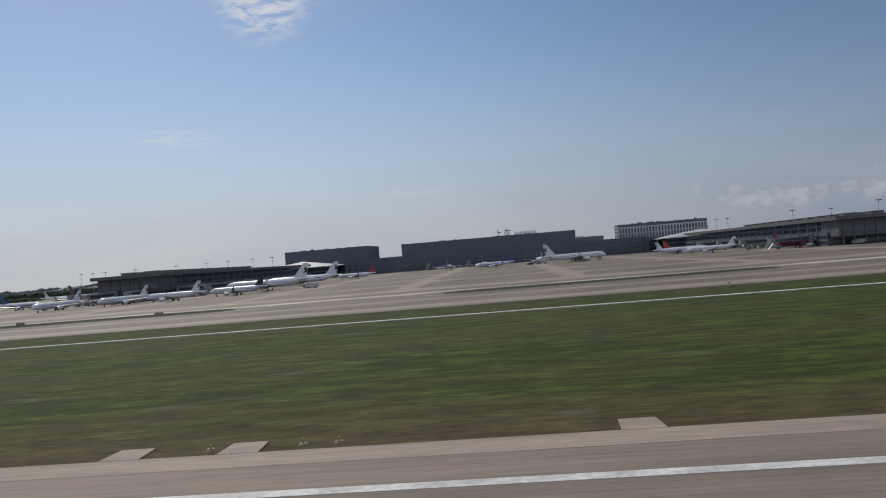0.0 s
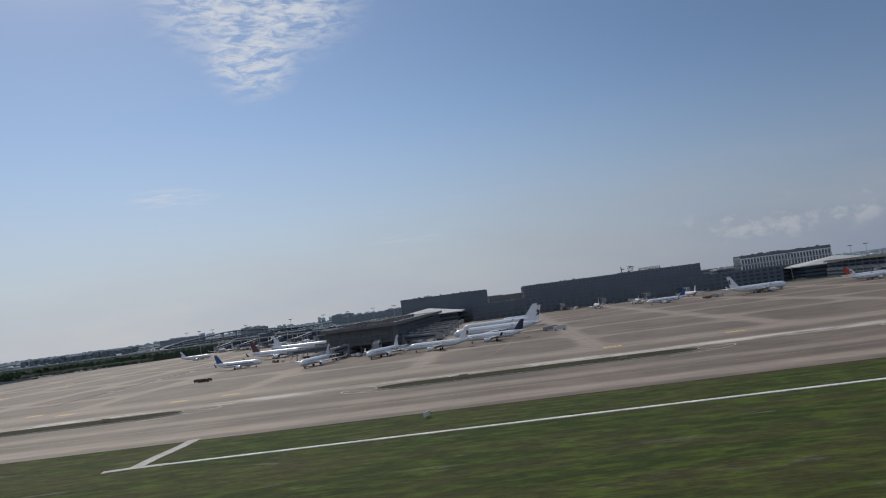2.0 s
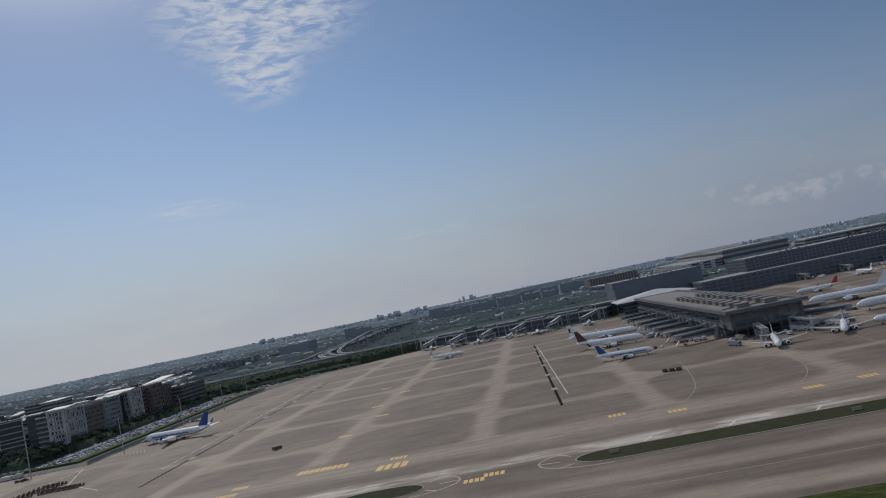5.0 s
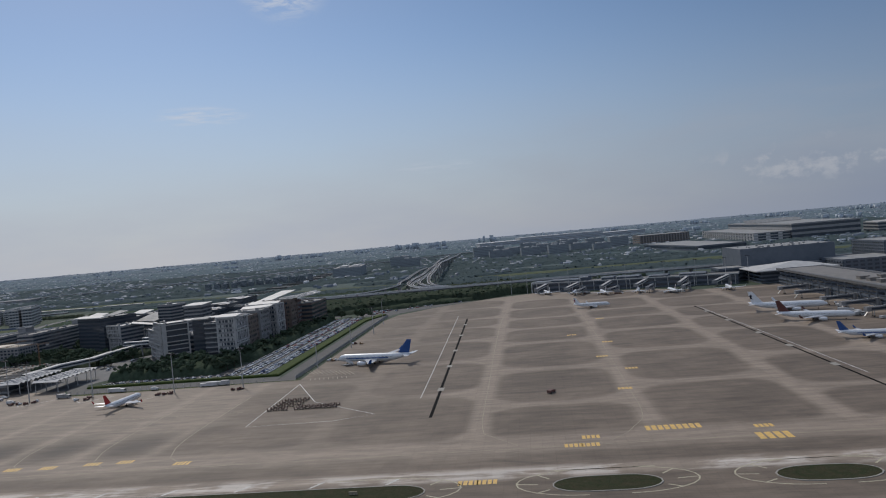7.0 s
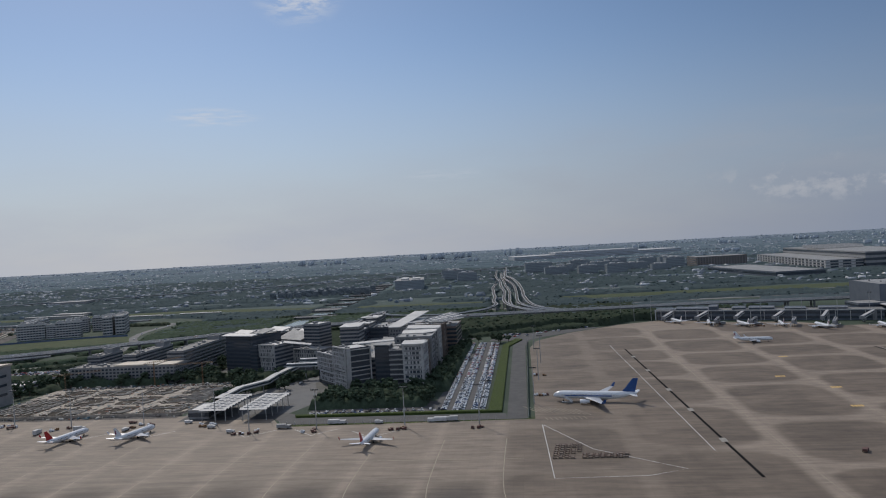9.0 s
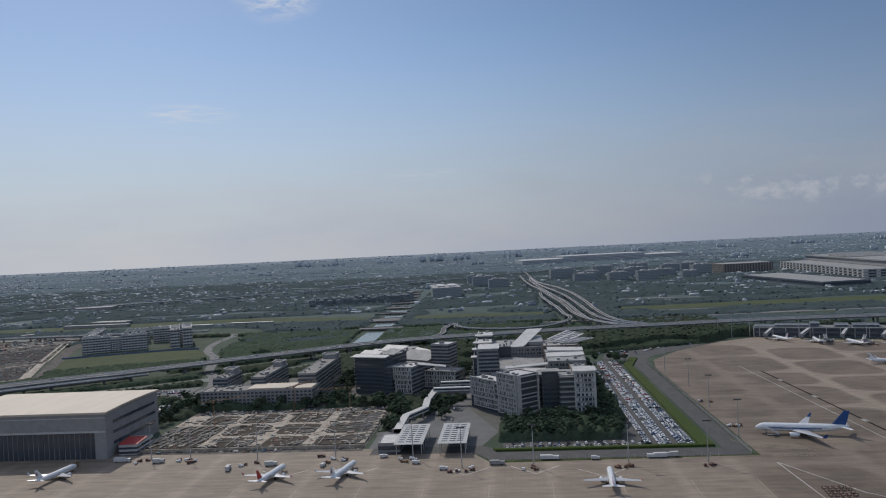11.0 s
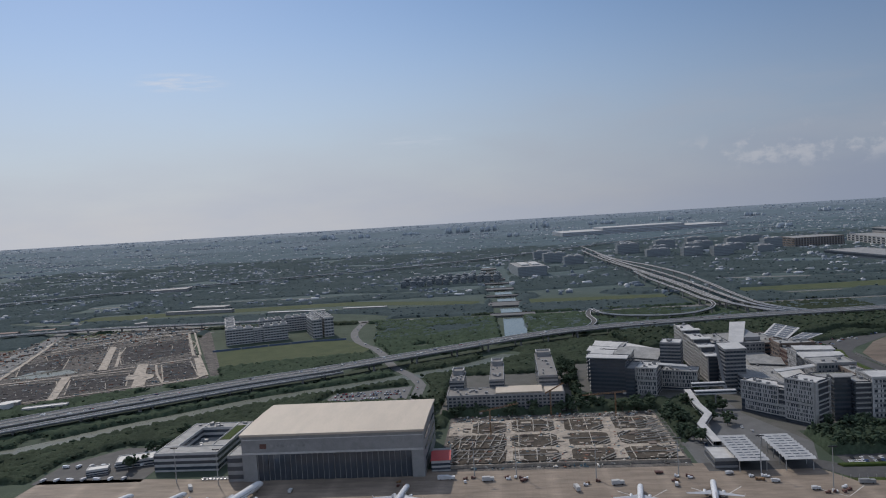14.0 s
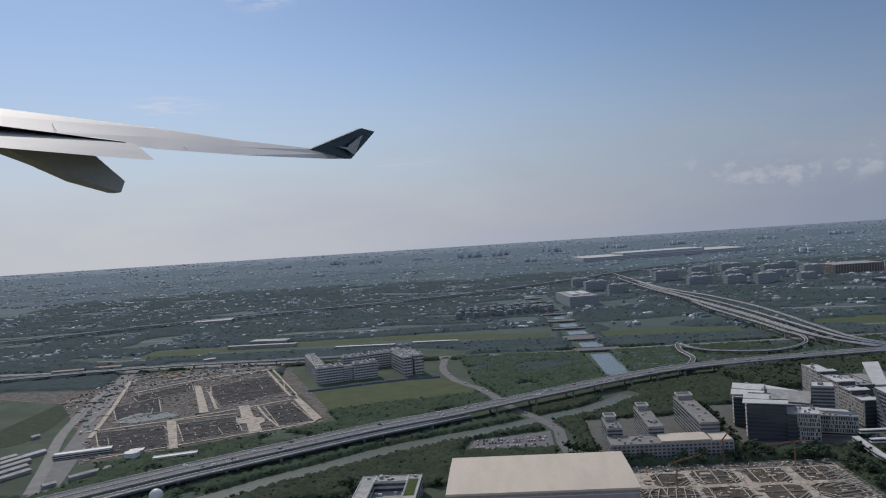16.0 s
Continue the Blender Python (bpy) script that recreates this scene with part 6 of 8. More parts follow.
    if tail == "white":
        zt = zc + R * 0.8
        for s in (-1, 1):
            y = s * (0.15 * R + 0.03)
            pts = [(-0.435 * L, y, zt + 0.055 * L), (-0.475 * L, y, zt + 0.06 * L), (-0.485 * L, y, zt + 0.10 * L), (-0.465 * L, y, zt + 0.125 * L), (-0.45 * L, y, zt + 0.10 * L), (-0.462 * L, y, zt + 0.08 * L)]
            mk = bmesh.new()
            loft(mk, [[mk.verts.new((q[0], q[1] - 0.03, q[2])) for q in pts], [mk.verts.new((q[0], q[1] + 0.03, q[2])) for q in pts]])
            bmesh.ops.recalc_face_normals(mk, faces=mk.faces)
            part("tail_mark", mk, TAIL["purple"] if L < 50 else TAIL["black"], a, "plain dark curved shape")
    part("nose_gear", tubes(((0.38 * L, 0, 0.4), (0.38 * L, 0, zc - 0.7 * R), 0.12), ((0.38 * L, -0.32, 0.42), (0.38 * L, 0.32, 0.42), 0.42, 0.42, 12)), TYRE, a)
    g = bmesh.new()
    for s in (-1, 1):
        vs = [(0.462 * L, s * 0.55 * R, zc + 0.42 * R), (0.478 * L, s * 0.30 * R, zc + 0.22 * R), (0.478 * L, s * 0.04 * R, zc + 0.25 * R), (0.460 * L, s * 0.04 * R, zc + 0.52 * R)]
        g.faces.new([g.verts.new(q) for q in (vs if s > 0 else vs[::-1])])
    part("cockpit_window", g, PLANE_DARK, fus)
    for s in (-1, 1):
        row = bmesh.new()
        for k in range(int(0.66 * L / 1.1)):
            x = 0.36 * L - k * 1.1
            if x < -0.27 * L:
                break
            y0, z0 = s * R * 0.985, zc + 0.2 * R
            box(row, x - 0.18, x + 0.18, y0 - 0.05, y0 + 0.05, z0 - 0.22, z0 + 0.22)
        tagged(part("cabin_window", row, PLANE_DARK, fus), kind="stuff")
        if stripe:
            st = bmesh.new()
            box(st, -0.20 * L, 0.365 * L, s * R * 0.992 - 0.06, s * R * 0.992 + 0.06, zc - 0.20 * R, zc + 0.08 * R)
            part("cheat_line", st, stripe, fus)
    return a


def park(a, x, y, turn):
    a.matrix_world = spot(x, y, 0.1, turn)
    return a


def parked_copy(a, x, y, turn):
    return copy_thing(a, spot(x, y, 0.1, turn))


big = airliner("white wide-body airliner with a blue tail, stairs at its door", 61, 60, 2.85, "blue", stripe=TAIL["blue"])
park(big, -690, 532, 168)
narrow = {}
for key, lab in (("red", "white narrow-body airliner with a red tail fin"), ("white", "plain white narrow-body airliner"), ("blue", "white narrow-body airliner with a blue tail fin"),
                 ("black", "white narrow-body airliner with a navy tail fin"), ("brown", "white wide airliner with a brown tail fin")):
    narrow[key] = airliner(lab, 38 if key != "brown" else 55, 35 if key != "brown" else 52, 1.98 if key != "brown" else 2.6, key, stripe=TAIL["blue"] if key == "blue" else None)
park(narrow["red"], -836, 437.5, 86)
parked_copy(narrow["red"], -1052, 459, 80)
parked_copy(narrow["red"], -145, 705, 178)
park(narrow["white"], -1005, 463, 78)
parked_copy(narrow["white"], -1208, 470, 82)
parked_copy(narrow["white"], -1372, 468, 64)
parked_copy(narrow["white"], -1412, 468, 60)
parked_copy(narrow["white"], -506, 785, -8)
parked_copy(narrow["white"], -277, 428, -104)
parked_copy(narrow["white"], -237, 434, -112)
parked_copy(narrow["white"], -203, 430, 172)
for x, y, r in ((-548, 980, 100), (-514, 952, 80), (-480, 926, 95), (-440, 912, 80), (-405, 884, 92), (-345, 868, 84)):
    parked_copy(narrow["white"], x, y - 12, r)
park(narrow["blue"], -352, 500, -14)
parked_copy(narrow["blue"], -8, 700, 184)
park(narrow["black"], -170, 449, 174)
park(narrow["brown"], -352, 590, -22)
wide = airliner("white wide-body airliner with a pale tail fin at the pier", 62, 60, 2.85, "white")
park(wide, -1321, 468, 74)
parked_copy(wide, -168, 503, 178)
parked_copy(wide, -166, 588, 178)
parked_copy(wide, -350, 655, -16)
parked_copy(wide, 66, 668, 20)
park(airliner("white airliner with an orange tail fin by the terminal", 42, 36, 2.0, "orange", stripe=TAIL["orange"]), 168, 682, 6)
park(airliner("wine-red airliner by the terminal pier", 38, 35, 1.98, "purple", TAIL["purple"]), 205, 520, 8)
for x, y, r in ((165, 590, 160), (150, 640, 12), (310, 560, 100), (330, 640, 170), (-60, 800, 90), (-20, 780, 84), (40, 800, 95)):
    parked_copy(narrow["white"], x, y, r)

# passenger stairs at the wide-body
st = thing("passenger_stairs", -711, 530.5, 0.1, 78, "white mobile passenger stairs beside an airliner", "stairs")
part("stair_flight", slab([(-1.2, -4.5), (1.2, -4.5), (1.2, 3.0), (-1.2, 3.0)], 0.6, 0.9), STEEL, st)
plank_roof(st, [(-1.2, -4.5, 0.9), (1.2, -4.5, 0.9), (1.2, 3, 5.0), (-1.2, 3, 5.0)], 0.25, WHITE_WALL, "ramp")
for s in (-1.2, 1.1):
    plank_roof(st, [(s, -4.5, 1.2), (s + 0.1, -4.5, 1.2), (s + 0.1, 3, 5.3), (s, 3, 5.3)], 0.9, WHITE_WALL, "side_rail")
for x, y in ((-1, -3.5), (1, -3.5), (-1, 2.2), (1, 2.2)):
    part("wheel", tubes(((x - 0.15, y, 0.35), (x + 0.15, y, 0.35), 0.35, 0.35, 10)), TYRE, st)


# ---- jet bridges ----
def jet_bridge(x, y, turn, length):
    j = thing("jet_bridge", x, y, 0.1, turn, "grey glazed jet bridge on a wheeled column", "jet bridge", "jet bridges of the piers")
    part("rotunda", tubes(((0, 0, 0), (0, 0, 8.4), 2.2, 2.2, 12)), GREY_WALL, j)
    part("tunnel", boxes((2.0, length, -1.5, 1.5, 4.6, 7.4), (2.0, length * 0.55, -1.75, 1.75, 4.4, 7.7)), BRIDGE_GREY, j)
    part("tunnel_window", boxes((2.4, length - 1, -1.79, 1.79, 5.6, 6.6)), GLASS, j)
    part("roof_edge", boxes((2.0, length, -1.6, -1.2, 7.72, 7.95), (2.0, length, 1.2, 1.6, 7.72, 7.95)), PALE_WALL, j)
    flight = bmesh.new()
    box(flight, 0, 5.4, -3.4, -2.2, -0.2, 0.2, Matrix.Translation((length - 1.2, 0, 4.3)) @ Matrix.Rotation(math.radians(48), 4, "Y"))
    part("service_stair", flight, STEEL, j)
    part("cab", boxes((length, length + 3.4, -2.0, 2.0, 4.3, 7.8)), GREY_WALL, j)
    part("drive_column", tubes(((length - 3, -1.1, 0.5), (length - 3, -1.1, 4.5), 0.25), ((length - 3, 1.1, 0.5), (length - 3, 1.1, 4.5), 0.25)), STEEL, j)
    for wy in (-1.6, 0.8):
        part("wheel", tubes(((length - 3, wy, 0.5), (length - 3, wy + 0.8, 0.5), 0.5, 0.5, 10)), TYRE, j)
    return j


def sloping_bridge(x, y, turn, length):
    """A bridge whose tunnel falls from the building to the stand, on a braced column."""
    j = thing("jet_bridge", x, y, 0.1, turn, "grey jet bridge with a sloping tunnel and a braced column", "jet bridge", "jet bridges of the concourse")
    part("rotunda", tubes(((0, 0, 0), (0, 0, 13), 2.4, 2.4, 12)), GREY_WALL, j)
    b = bmesh.new()
    box(b, 0, length, -1.7, 1.7, 0, 3.2, Matrix.Translation((1.8, 0, 9.4)) @ Matrix.Rotation(math.atan2(4.8, length), 4, "Y"))
    tun = part("tunnel", b, PALE_WALL, j)
    w = bmesh.new()
    box(w, 1, length - 1, -1.78, 1.78, 1.2, 2.3, Matrix.Translation((1.8, 0, 9.4)) @ Matrix.Rotation(math.atan2(4.8, length), 4, "Y"))
    part("tunnel_window", w, GLASS, tun)
    part("cab", boxes((length, length + 4, -2.2, 2.2, 4.2, 8)), GREY_WALL, j)
    part("drive_column", tubes(((length - 3, -1.4, 0.4), (length - 3, -0.8, 5.4), 0.28), ((length - 3, 1.4, 0.4), (length - 3, 0.8, 5.4), 0.28), ((length - 3, -1.4, 0.6), (length - 3, 1.4, 3.5), 0.16)), STEEL, j)
    part("wheelset", tubes(((length - 3, -1.9, 0.5), (length - 3, 1.9, 0.5), 0.5, 0.5, 10)), TYRE, j)
    return j


for x, y, r, n in ((-545, 1003, -128, 26), (-503, 988, -132, 28), (-462, 974, -126, 26), (-418, 958, -130, 28), (-372, 940, -124, 26), (-326, 922, -138, 30)):
    sloping_bridge(x, y, r, n)
first = jet_bridge(-288, 512, 196, 27)
for x, y, r in ((-288, 540, 188), (-288, 590, 192), (-288, 630, 186), (-288, 672, 190), (-288, 730, 184), (-288, 780, 190), (-234, 505, -24), (-234, 545, -14), (-234, 595, -12),
                (-234, 640, -8), (-234, 700, -6), (-234, 760, -10), (-270, 482, -98), (-248, 482, -84), (213, 520, 190), (213, 580, 188), (213, 640, 190), (213, 700, 186),
                (266, 520, -10), (266, 600, -12), (-40, 903, -92), (10, 903, -88), (60, 903, -95), (-90, 903, -90), (-500, 950, -110), (-460, 932, -118), (-420, 915, -112), (-380, 897, -115)):
    copy_thing(first, spot(x, y, 0.1, r))


# ---- light masts, fence, small airfield fittings ----
def mast(x, y, h, label="tall grey apron light mast with a ring of lamps"):
    m = thing("light_mast", x, y, 0.05, 0, label, "light mast", "apron light masts")
    part("pole", tubes(((0, 0, 0), (0, 0, h), 0.42, 0.2)), STEEL, m)
    part("crossbar", boxes((-2.8, 2.8, -0.35, 0.35, h - 0.4, h)), PLANE_DARK, m)
    for k in range(5):
        part("lamp_head", boxes((-2.6 + k * 1.15, -1.9 + k * 1.15, -0.75, -0.3, h - 0.75, h - 0.1)), PLANE_DARK, m)
    return m


tall = mast(-727, 702, 27)
for x, y in ((-730, 621), (-734, 530), (-733, 780), (-1075, 497), (-1019, 499), (-928, 473), (-881, 475), (-964, 499), (-1130, 509), (-1160, 509), (-1350, 508), (-1385, 514), (-820, 474), (-770, 474)):
    copy_thing(tall, spot(x, y, 0.05))
high = mast(-399, 950, 33)
for x, y in ((-614, 1010), (-596, 1010), (-574, 1005), (-518, 985), (-446, 958), (-363, 935), (-328, 930), (-301, 930), (262, 905), (300, 770), (330, 660), (268, 880), (190, 905), (360, 820), (410, 700)):
    copy_thing(high, spot(x, y, 0.05))

fence = tagged(thing("perimeter_fence", 0, 0, 0.05), "grey wire fence along the service road", "fence")
for k in range(64):
    y = 490 + k * 5.7
    x = -738 - 3.0 * min(1, (y - 490) / 330)
    part("post", boxes((x - 0.12, x + 0.12, y - 0.12, y + 0.12, 0, 2.8)), STEEL, fence)
part("wire_panel", ribbon([(-738, 490), (-741, 850)], 0.06, 2.6, 2.2, step=40), GREY_WALL, fence)
for k in range(30):
    x = -760 - k * 5.4
    part("post", boxes((x - 0.12, x + 0.12, 486.4, 486.6, 0, 2.6)), STEEL, fence)


def board(x, y, turn=0.0, label="small pale taxiway sign board", mat=None):
    s = thing("taxiway_sign", x, y, 0.05, turn, label, "sign", "taxiway signs")
    part("panel", boxes((-1.6, 1.6, -0.15, 0.15, 0.35, 1.45)), mat or FADED_LINE, s)
    part("leg", boxes((-1.3, -1.15, -0.08, 0.08, 0, 0.35)), STEEL, s)
    part("leg", boxes((1.15, 1.3, -0.08, 0.08, 0, 0.35)), STEEL, s)


for x, y in ((-310, 254), (-390, 256), (-180, 255), (-125, 252), (-640, 256)):
    board(x, y)
for x, y in ((53.6, 179.4), (-185, 176.4)):
    board(x, y, 70, "small pale airfield marker box in the grass", DITCH)
for x in (-15.2, -12.6, -22):
    s = thing("runway_light", x, 50.6, 0.0, 0, "small raised runway edge light fitting", "light", "runway edge lights")
    part("base", tubes(((0, 0, 0), (0, 0, 0.12), 0.36, 0.28, 12)), SHOULDER, s)
    part("lens", tubes(((0, 0, 0.12), (0, 0, 0.4), 0.12, 0.08, 8)), YELLOW_LINE, s)


post = thing("marker_post", -53.6, 58.2, 0.0, 0, "white-topped elbow post on a concrete pad in the grass", "marker")
part("pad", slab([(-0.8, -2.6), (5.3, -3.2), (5.4, 1.1), (-0.8, 0.8)], 0, 0.12), SHOULDER, post)
part("stem", tubes(((0, 0, 0.12), (0, 0, 0.7), 0.16, 0.16, 10), ((0, 0, 0.7), (0.05, 0, 1.1), 0.14, 0.12, 10)), STEEL, post)
part("cap", tubes(((0.05, 0, 1.1), (0.08, 0, 1.55), 0.19, 0.17, 10)), PLANE_WHITE, post, "white cap")
part("base_box", tubes(((0.5, -0.6, 0.12), (0.5, -0.6, 0.75), 0.45, 0.4, 12)), PLANE_DARK, post, "black domed base")
for x in (-54.8, -53.9):
    s = thing("runway_light", x, 50.4, 0.12, 0, "flat yellow runway light on a slab", "light", "runway edge lights")
    part("dome", tubes(((0, 0, 0), (0, 0, 0.14), 0.26, 0.16, 12)), YELLOW_PAINT, s)

# ---- ground vehicles ----
def vehicle(name, label, x, y, turn, w, l, h, paint, category, group="", cabin=0.35):
    v = thing(name, x, y, 0.1, turn, label, category, group)
    b = boxes((-l / 2, l / 2 - l * cabin, -w / 2, w / 2, 0.6, h), (l / 2 - l * cabin + 0.1, l / 2, -w / 2, w / 2, 0.5, h * 0.8))
    part("body", b, paint, v)
    part("windscreen", boxes((l / 2 + 0.01, l / 2 + 0.06, -w / 2 + 0.15, w / 2 - 0.15, h * 0.5, h * 0.76)), CAR_GLASS, v)
    for px in (-l * 0.32, l * 0.32):
        part("wheelset", tubes(*[((px, py - 0.14, 0.45), (px, py + 0.14, 0.45), 0.45, 0.45, 10) for py in (-w / 2, w / 2)], ((px, -w / 2, 0.45), (px, w / 2, 0.45), 0.08)), TYRE, v)
    return v


RV = random.Random(11)
kinds = [("van", "white service van on the apron", WHITE_WALL, 2.1, 5.5, 2.4, "van"), ("truck", "pale box truck on the apron", PALE_WALL, 2.5, 8.5, 3.4, "truck"),
         ("tow_tractor", "small dark red aircraft tow tractor", RUST_WALL, 2.4, 5.5, 1.9, "tractor"), ("fuel_truck", "grey fuel truck near a pier", GREY_WALL, 2.5, 10, 3.1, "truck"), ("bus", "long white passenger bus on the apron", WHITE_WALL, 2.9, 12.5, 3.1, "bus")]
lots = [(-128, 474, 170, 1), (-133, 488, 175, 3), (-343, 411, 80, 2), (-336, 408, 85, 2), (-339.5, 409, 85, 2), (-563, 399, 60, 2), (-1062, 487, 10, 1), (-1031, 505, 5, 2), (-1090, 480, 100, 1),
        (-1180, 505, 0, 4), (-1150, 500, 8, 1), (-940, 470, 0, 0), (-905, 478, 0, 3), (-1125, 498, 40, 2), (-1290, 490, 90, 0), (-1368, 500, 120, 1), (-1024, 483, 80, 0), (-985, 500, 20, 0), (-870, 487, 0, 4), (-800, 486, 180, 4),
        (-840, 485, 0, 0), (-790, 487, 180, 1), (-960, 484, 0, 0)]
for x, y, r, k in lots:
    n, lab, mt, w, l, h, c = kinds[k]
    vehicle(n, lab, x, y, r, w, l, h, mt, c, "apron vehicles")
for px, py in ((-288, 470), (-250, 470), (-300, 520), (-305, 560), (-225, 480), (-220, 520), (-222, 560), (-310, 610), (-215, 610), (-300, 660), (230, 480), (200, 560), (205, 610), (80, 690), (30, 690), (0, 890), (60, 880), (-80, 880), (-460, 915), (-500, 935), (-400, 880)):
    for _ in range(4):
        n, lab, mt, w, l, h, c = kinds[RV.randrange(5)]
        vehicle(n, lab, px + RV.uniform(-9, 9), py + RV.uniform(-14, 14), RV.uniform(0, 360), w, l, h, mt, c, "apron vehicles")
dolly0 = None
for k in range(58):
    row, col = (k % 7, k // 7) if k < 35 else (k % 3, 5 + (k - 35) // 3)
    if k and k < 35 and RV.random() < 0.14 * (6 - row) * (col / 4):
        continue
    x, y = -723.5 + col * 3.2 + row * 0.4, 397.5 + row * (4.0 if k < 35 else 2.6) + RV.uniform(-0.5, 0.5)
    if dolly0 is None:
        dolly0 = thing("baggage_dolly", x, y, 0.1, 0, "dark red baggage dolly parked in a row", "dolly", "parked baggage dollies")
        part("deck", boxes((-1.1, 1.1, -0.8, 0.8, 0.45, 0.75)), BROWN_WALL, dolly0)
        for ex in (-1.1, 1.0):
            part("end_rack", boxes((ex, ex + 0.1, -0.8, 0.8, 0.75, 1.6)), RUST_WALL, dolly0)
        for qx in (-0.8, 0.8):
            part("wheel", tubes(((qx, -0.8, 0.22), (qx, 0.8, 0.22), 0.22, 0.22, 8)), TYRE, dolly0)
    else:
        copy_thing(dolly0, spot(x, y, 0.1, RV.uniform(-8, 8)))


RG = random.Random(31)
cart0 = {}
for kind, paint, lab in (("luggage_cart", RUST_WALL, "dull red luggage cart beside a light mast"), ("ground_power_unit", CRANE, "dull orange ground power unit on small wheels"), ("tow_tractor", PLANE_WHITE, "low white tow tractor on the apron")):
    c = thing(kind, 0, -420, 0.1, 0, lab, kind.replace("_", " "), "service gear by the stands")
    part("body", boxes((-1.6, 1.6, -0.85, 0.85, 0.35, 1.25), (-1.6, -0.2, -0.75, 0.75, 1.25, 1.9)), paint, c)
    part("tow_bar", boxes((1.6, 2.9, -0.06, 0.06, 0.4, 0.5)), PLANE_DARK, c)
    for wx in (-1.1, 1.1):
        part("wheelset", tubes(*[((wx, wy, 0.35), (wx, wy + 0.15, 0.35), 0.35, 0.35, 10) for wy in (-0.9, 0.75)], ((wx, -0.9, 0.35), (wx, 0.9, 0.35), 0.06)), TYRE, c)
    cart0[kind] = c
placed = set()
for mx, my in ((-1075, 492), (-1019, 494), (-928, 468), (-881, 470), (-964, 494), (-1130, 503), (-1165, 503), (-820, 469), (-770, 469), (-727, 560), (-728, 640), (-1210, 500), (-262, 470), (-225, 462), (-330, 520), (-190, 520), (-415, 880), (-460, 905)):
    for _ in range(RG.randint(3, 6)):
        kind = RG.choice(("luggage_cart", "luggage_cart", "luggage_cart", "ground_power_unit", "tow_tractor", "tow_tractor"))
        m = spot(mx + RG.uniform(-9, 9), my + RG.uniform(-6, 4), 0.1, RG.choice((0, 90, 180)) + RG.uniform(-15, 15))
        if kind in placed:
            copy_thing(cart0[kind], m)
        else:
            cart0[kind].matrix_world = m
            placed.add(kind)

# ---- parked cars ----
def car_kind(paint):
    c = thing("parked_car", 0, -400, 0.08, 0, "small parked car in a full car park", "car", "cars in the car park")
    b = bmesh.new()
    loft(b, [[b.verts.new((x, y, z)) for y, z in ((-0.86, 0.35), (0.86, 0.35), (0.9, 0.8), (0.78, zt), (-0.78, zt), (-0.9, 0.8))] for x, zt in ((-2.2, 0.95), (-1.7, 1.05), (0.9, 1.02), (2.0, 0.88), (2.25, 0.6))])
    bmesh.ops.recalc_face_normals(b, faces=b.faces)
    part("body", b, paint, c)
    g = bmesh.new()
    loft(g, [[g.verts.new((x, y, z)) for y, z in ((-w, 1.0), (w, 1.0), (w - 0.12, zt), (0.12 - w, zt))] for x, w, zt in ((-1.75, 0.74, 1.06), (-1.2, 0.76, 1.46), (0.2, 0.76, 1.48), (1.05, 0.74, 1.06))])
    bmesh.ops.recalc_face_normals(g, faces=g.faces)
    cab = part("cabin", g, CAR_GLASS, c)
    part("roof", boxes((-1.15, 0.15, -0.62, 0.62, 1.46, 1.52)), paint, cab)
    for px in (-1.35, 1.35):
        part("wheelset", tubes(((px, -0.86, 0.32), (px, 0.86, 0.32), 0.32, 0.32, 10)), TYRE, c)
    return c


paints = [material("car_white", (0.74, 0.74, 0.74), 0.25, size=1, amount=0.2, fine_amount=0.05), material("car_silver", (0.50, 0.51, 0.52), 0.25, size=1, amount=0.2, fine_amount=0.05),
          material("car_black", (0.02, 0.021, 0.023), 0.25, size=1, amount=0.2, fine_amount=0.05), material("car_blue", (0.04, 0.08, 0.2), 0.25, size=1, amount=0.2, fine_amount=0.05)]
models = [car_kind(p) for p in paints]
for m_, lab in zip(models, ("white car", "silver car", "black car", "dark blue car")):
    m_["label"] = lab + " parked in a crowded car park"
spots = []
for col, x in enumerate((-771, -776.6, -786, -790.6, -799.2)):
    y = 515
    while y < 856:
        if RV.random() < 0.84:
            spots.append((x - 0.012 * (y - 506), y, RV.choice((0, 180)) + RV.uniform(-4, 4)))
        y += 2.8
for y in (516, 522.5):
    x = -803.0
    while x > -900:
        if RV.random() < 0.85:
            spots.append((x, y, 90 + RV.uniform(-6, 6)))
        x -= 2.8 if y < 520 else 6.5
for _ in range(90):
    s, q = RV.random(), RV.random()
    spots.append((-771 + s * 110 - q * 24, 880 + s * 84 + q * 34, 40 + RV.choice((0, 90))))
for k in range(16):
    spots.append((-1366 + k * 2.9, 519.5, 90))
for y0 in (732, 746, 756):
    for k in range(24):
        if RV.random() < 0.7:
            spots.append((-1318 + k * 3.1, y0 + k * 0.25, 90 + RV.uniform(-4, 4)))
for x, y, r in ((-1233, 770, 90), (-1236, 800, 100), (-1264, 862, 115), (-1296, 936, 112), (-1318, 1004, 112), (-1344, 1046, 120), (-1371, 1116, 108), (-1385, 1190, 95), (-1386, 1230, 90), (-1310, 986, 112)):
    spots.append((x, y, r))
for x, y in ((-984, 560), (-984, 566), (-984, 572), (-997, 600), (-996, 620), (-940, 590), (-946, 640), (-950, 720), (-948, 780), (-945, 600)):
    spots.append((x, y, 88))
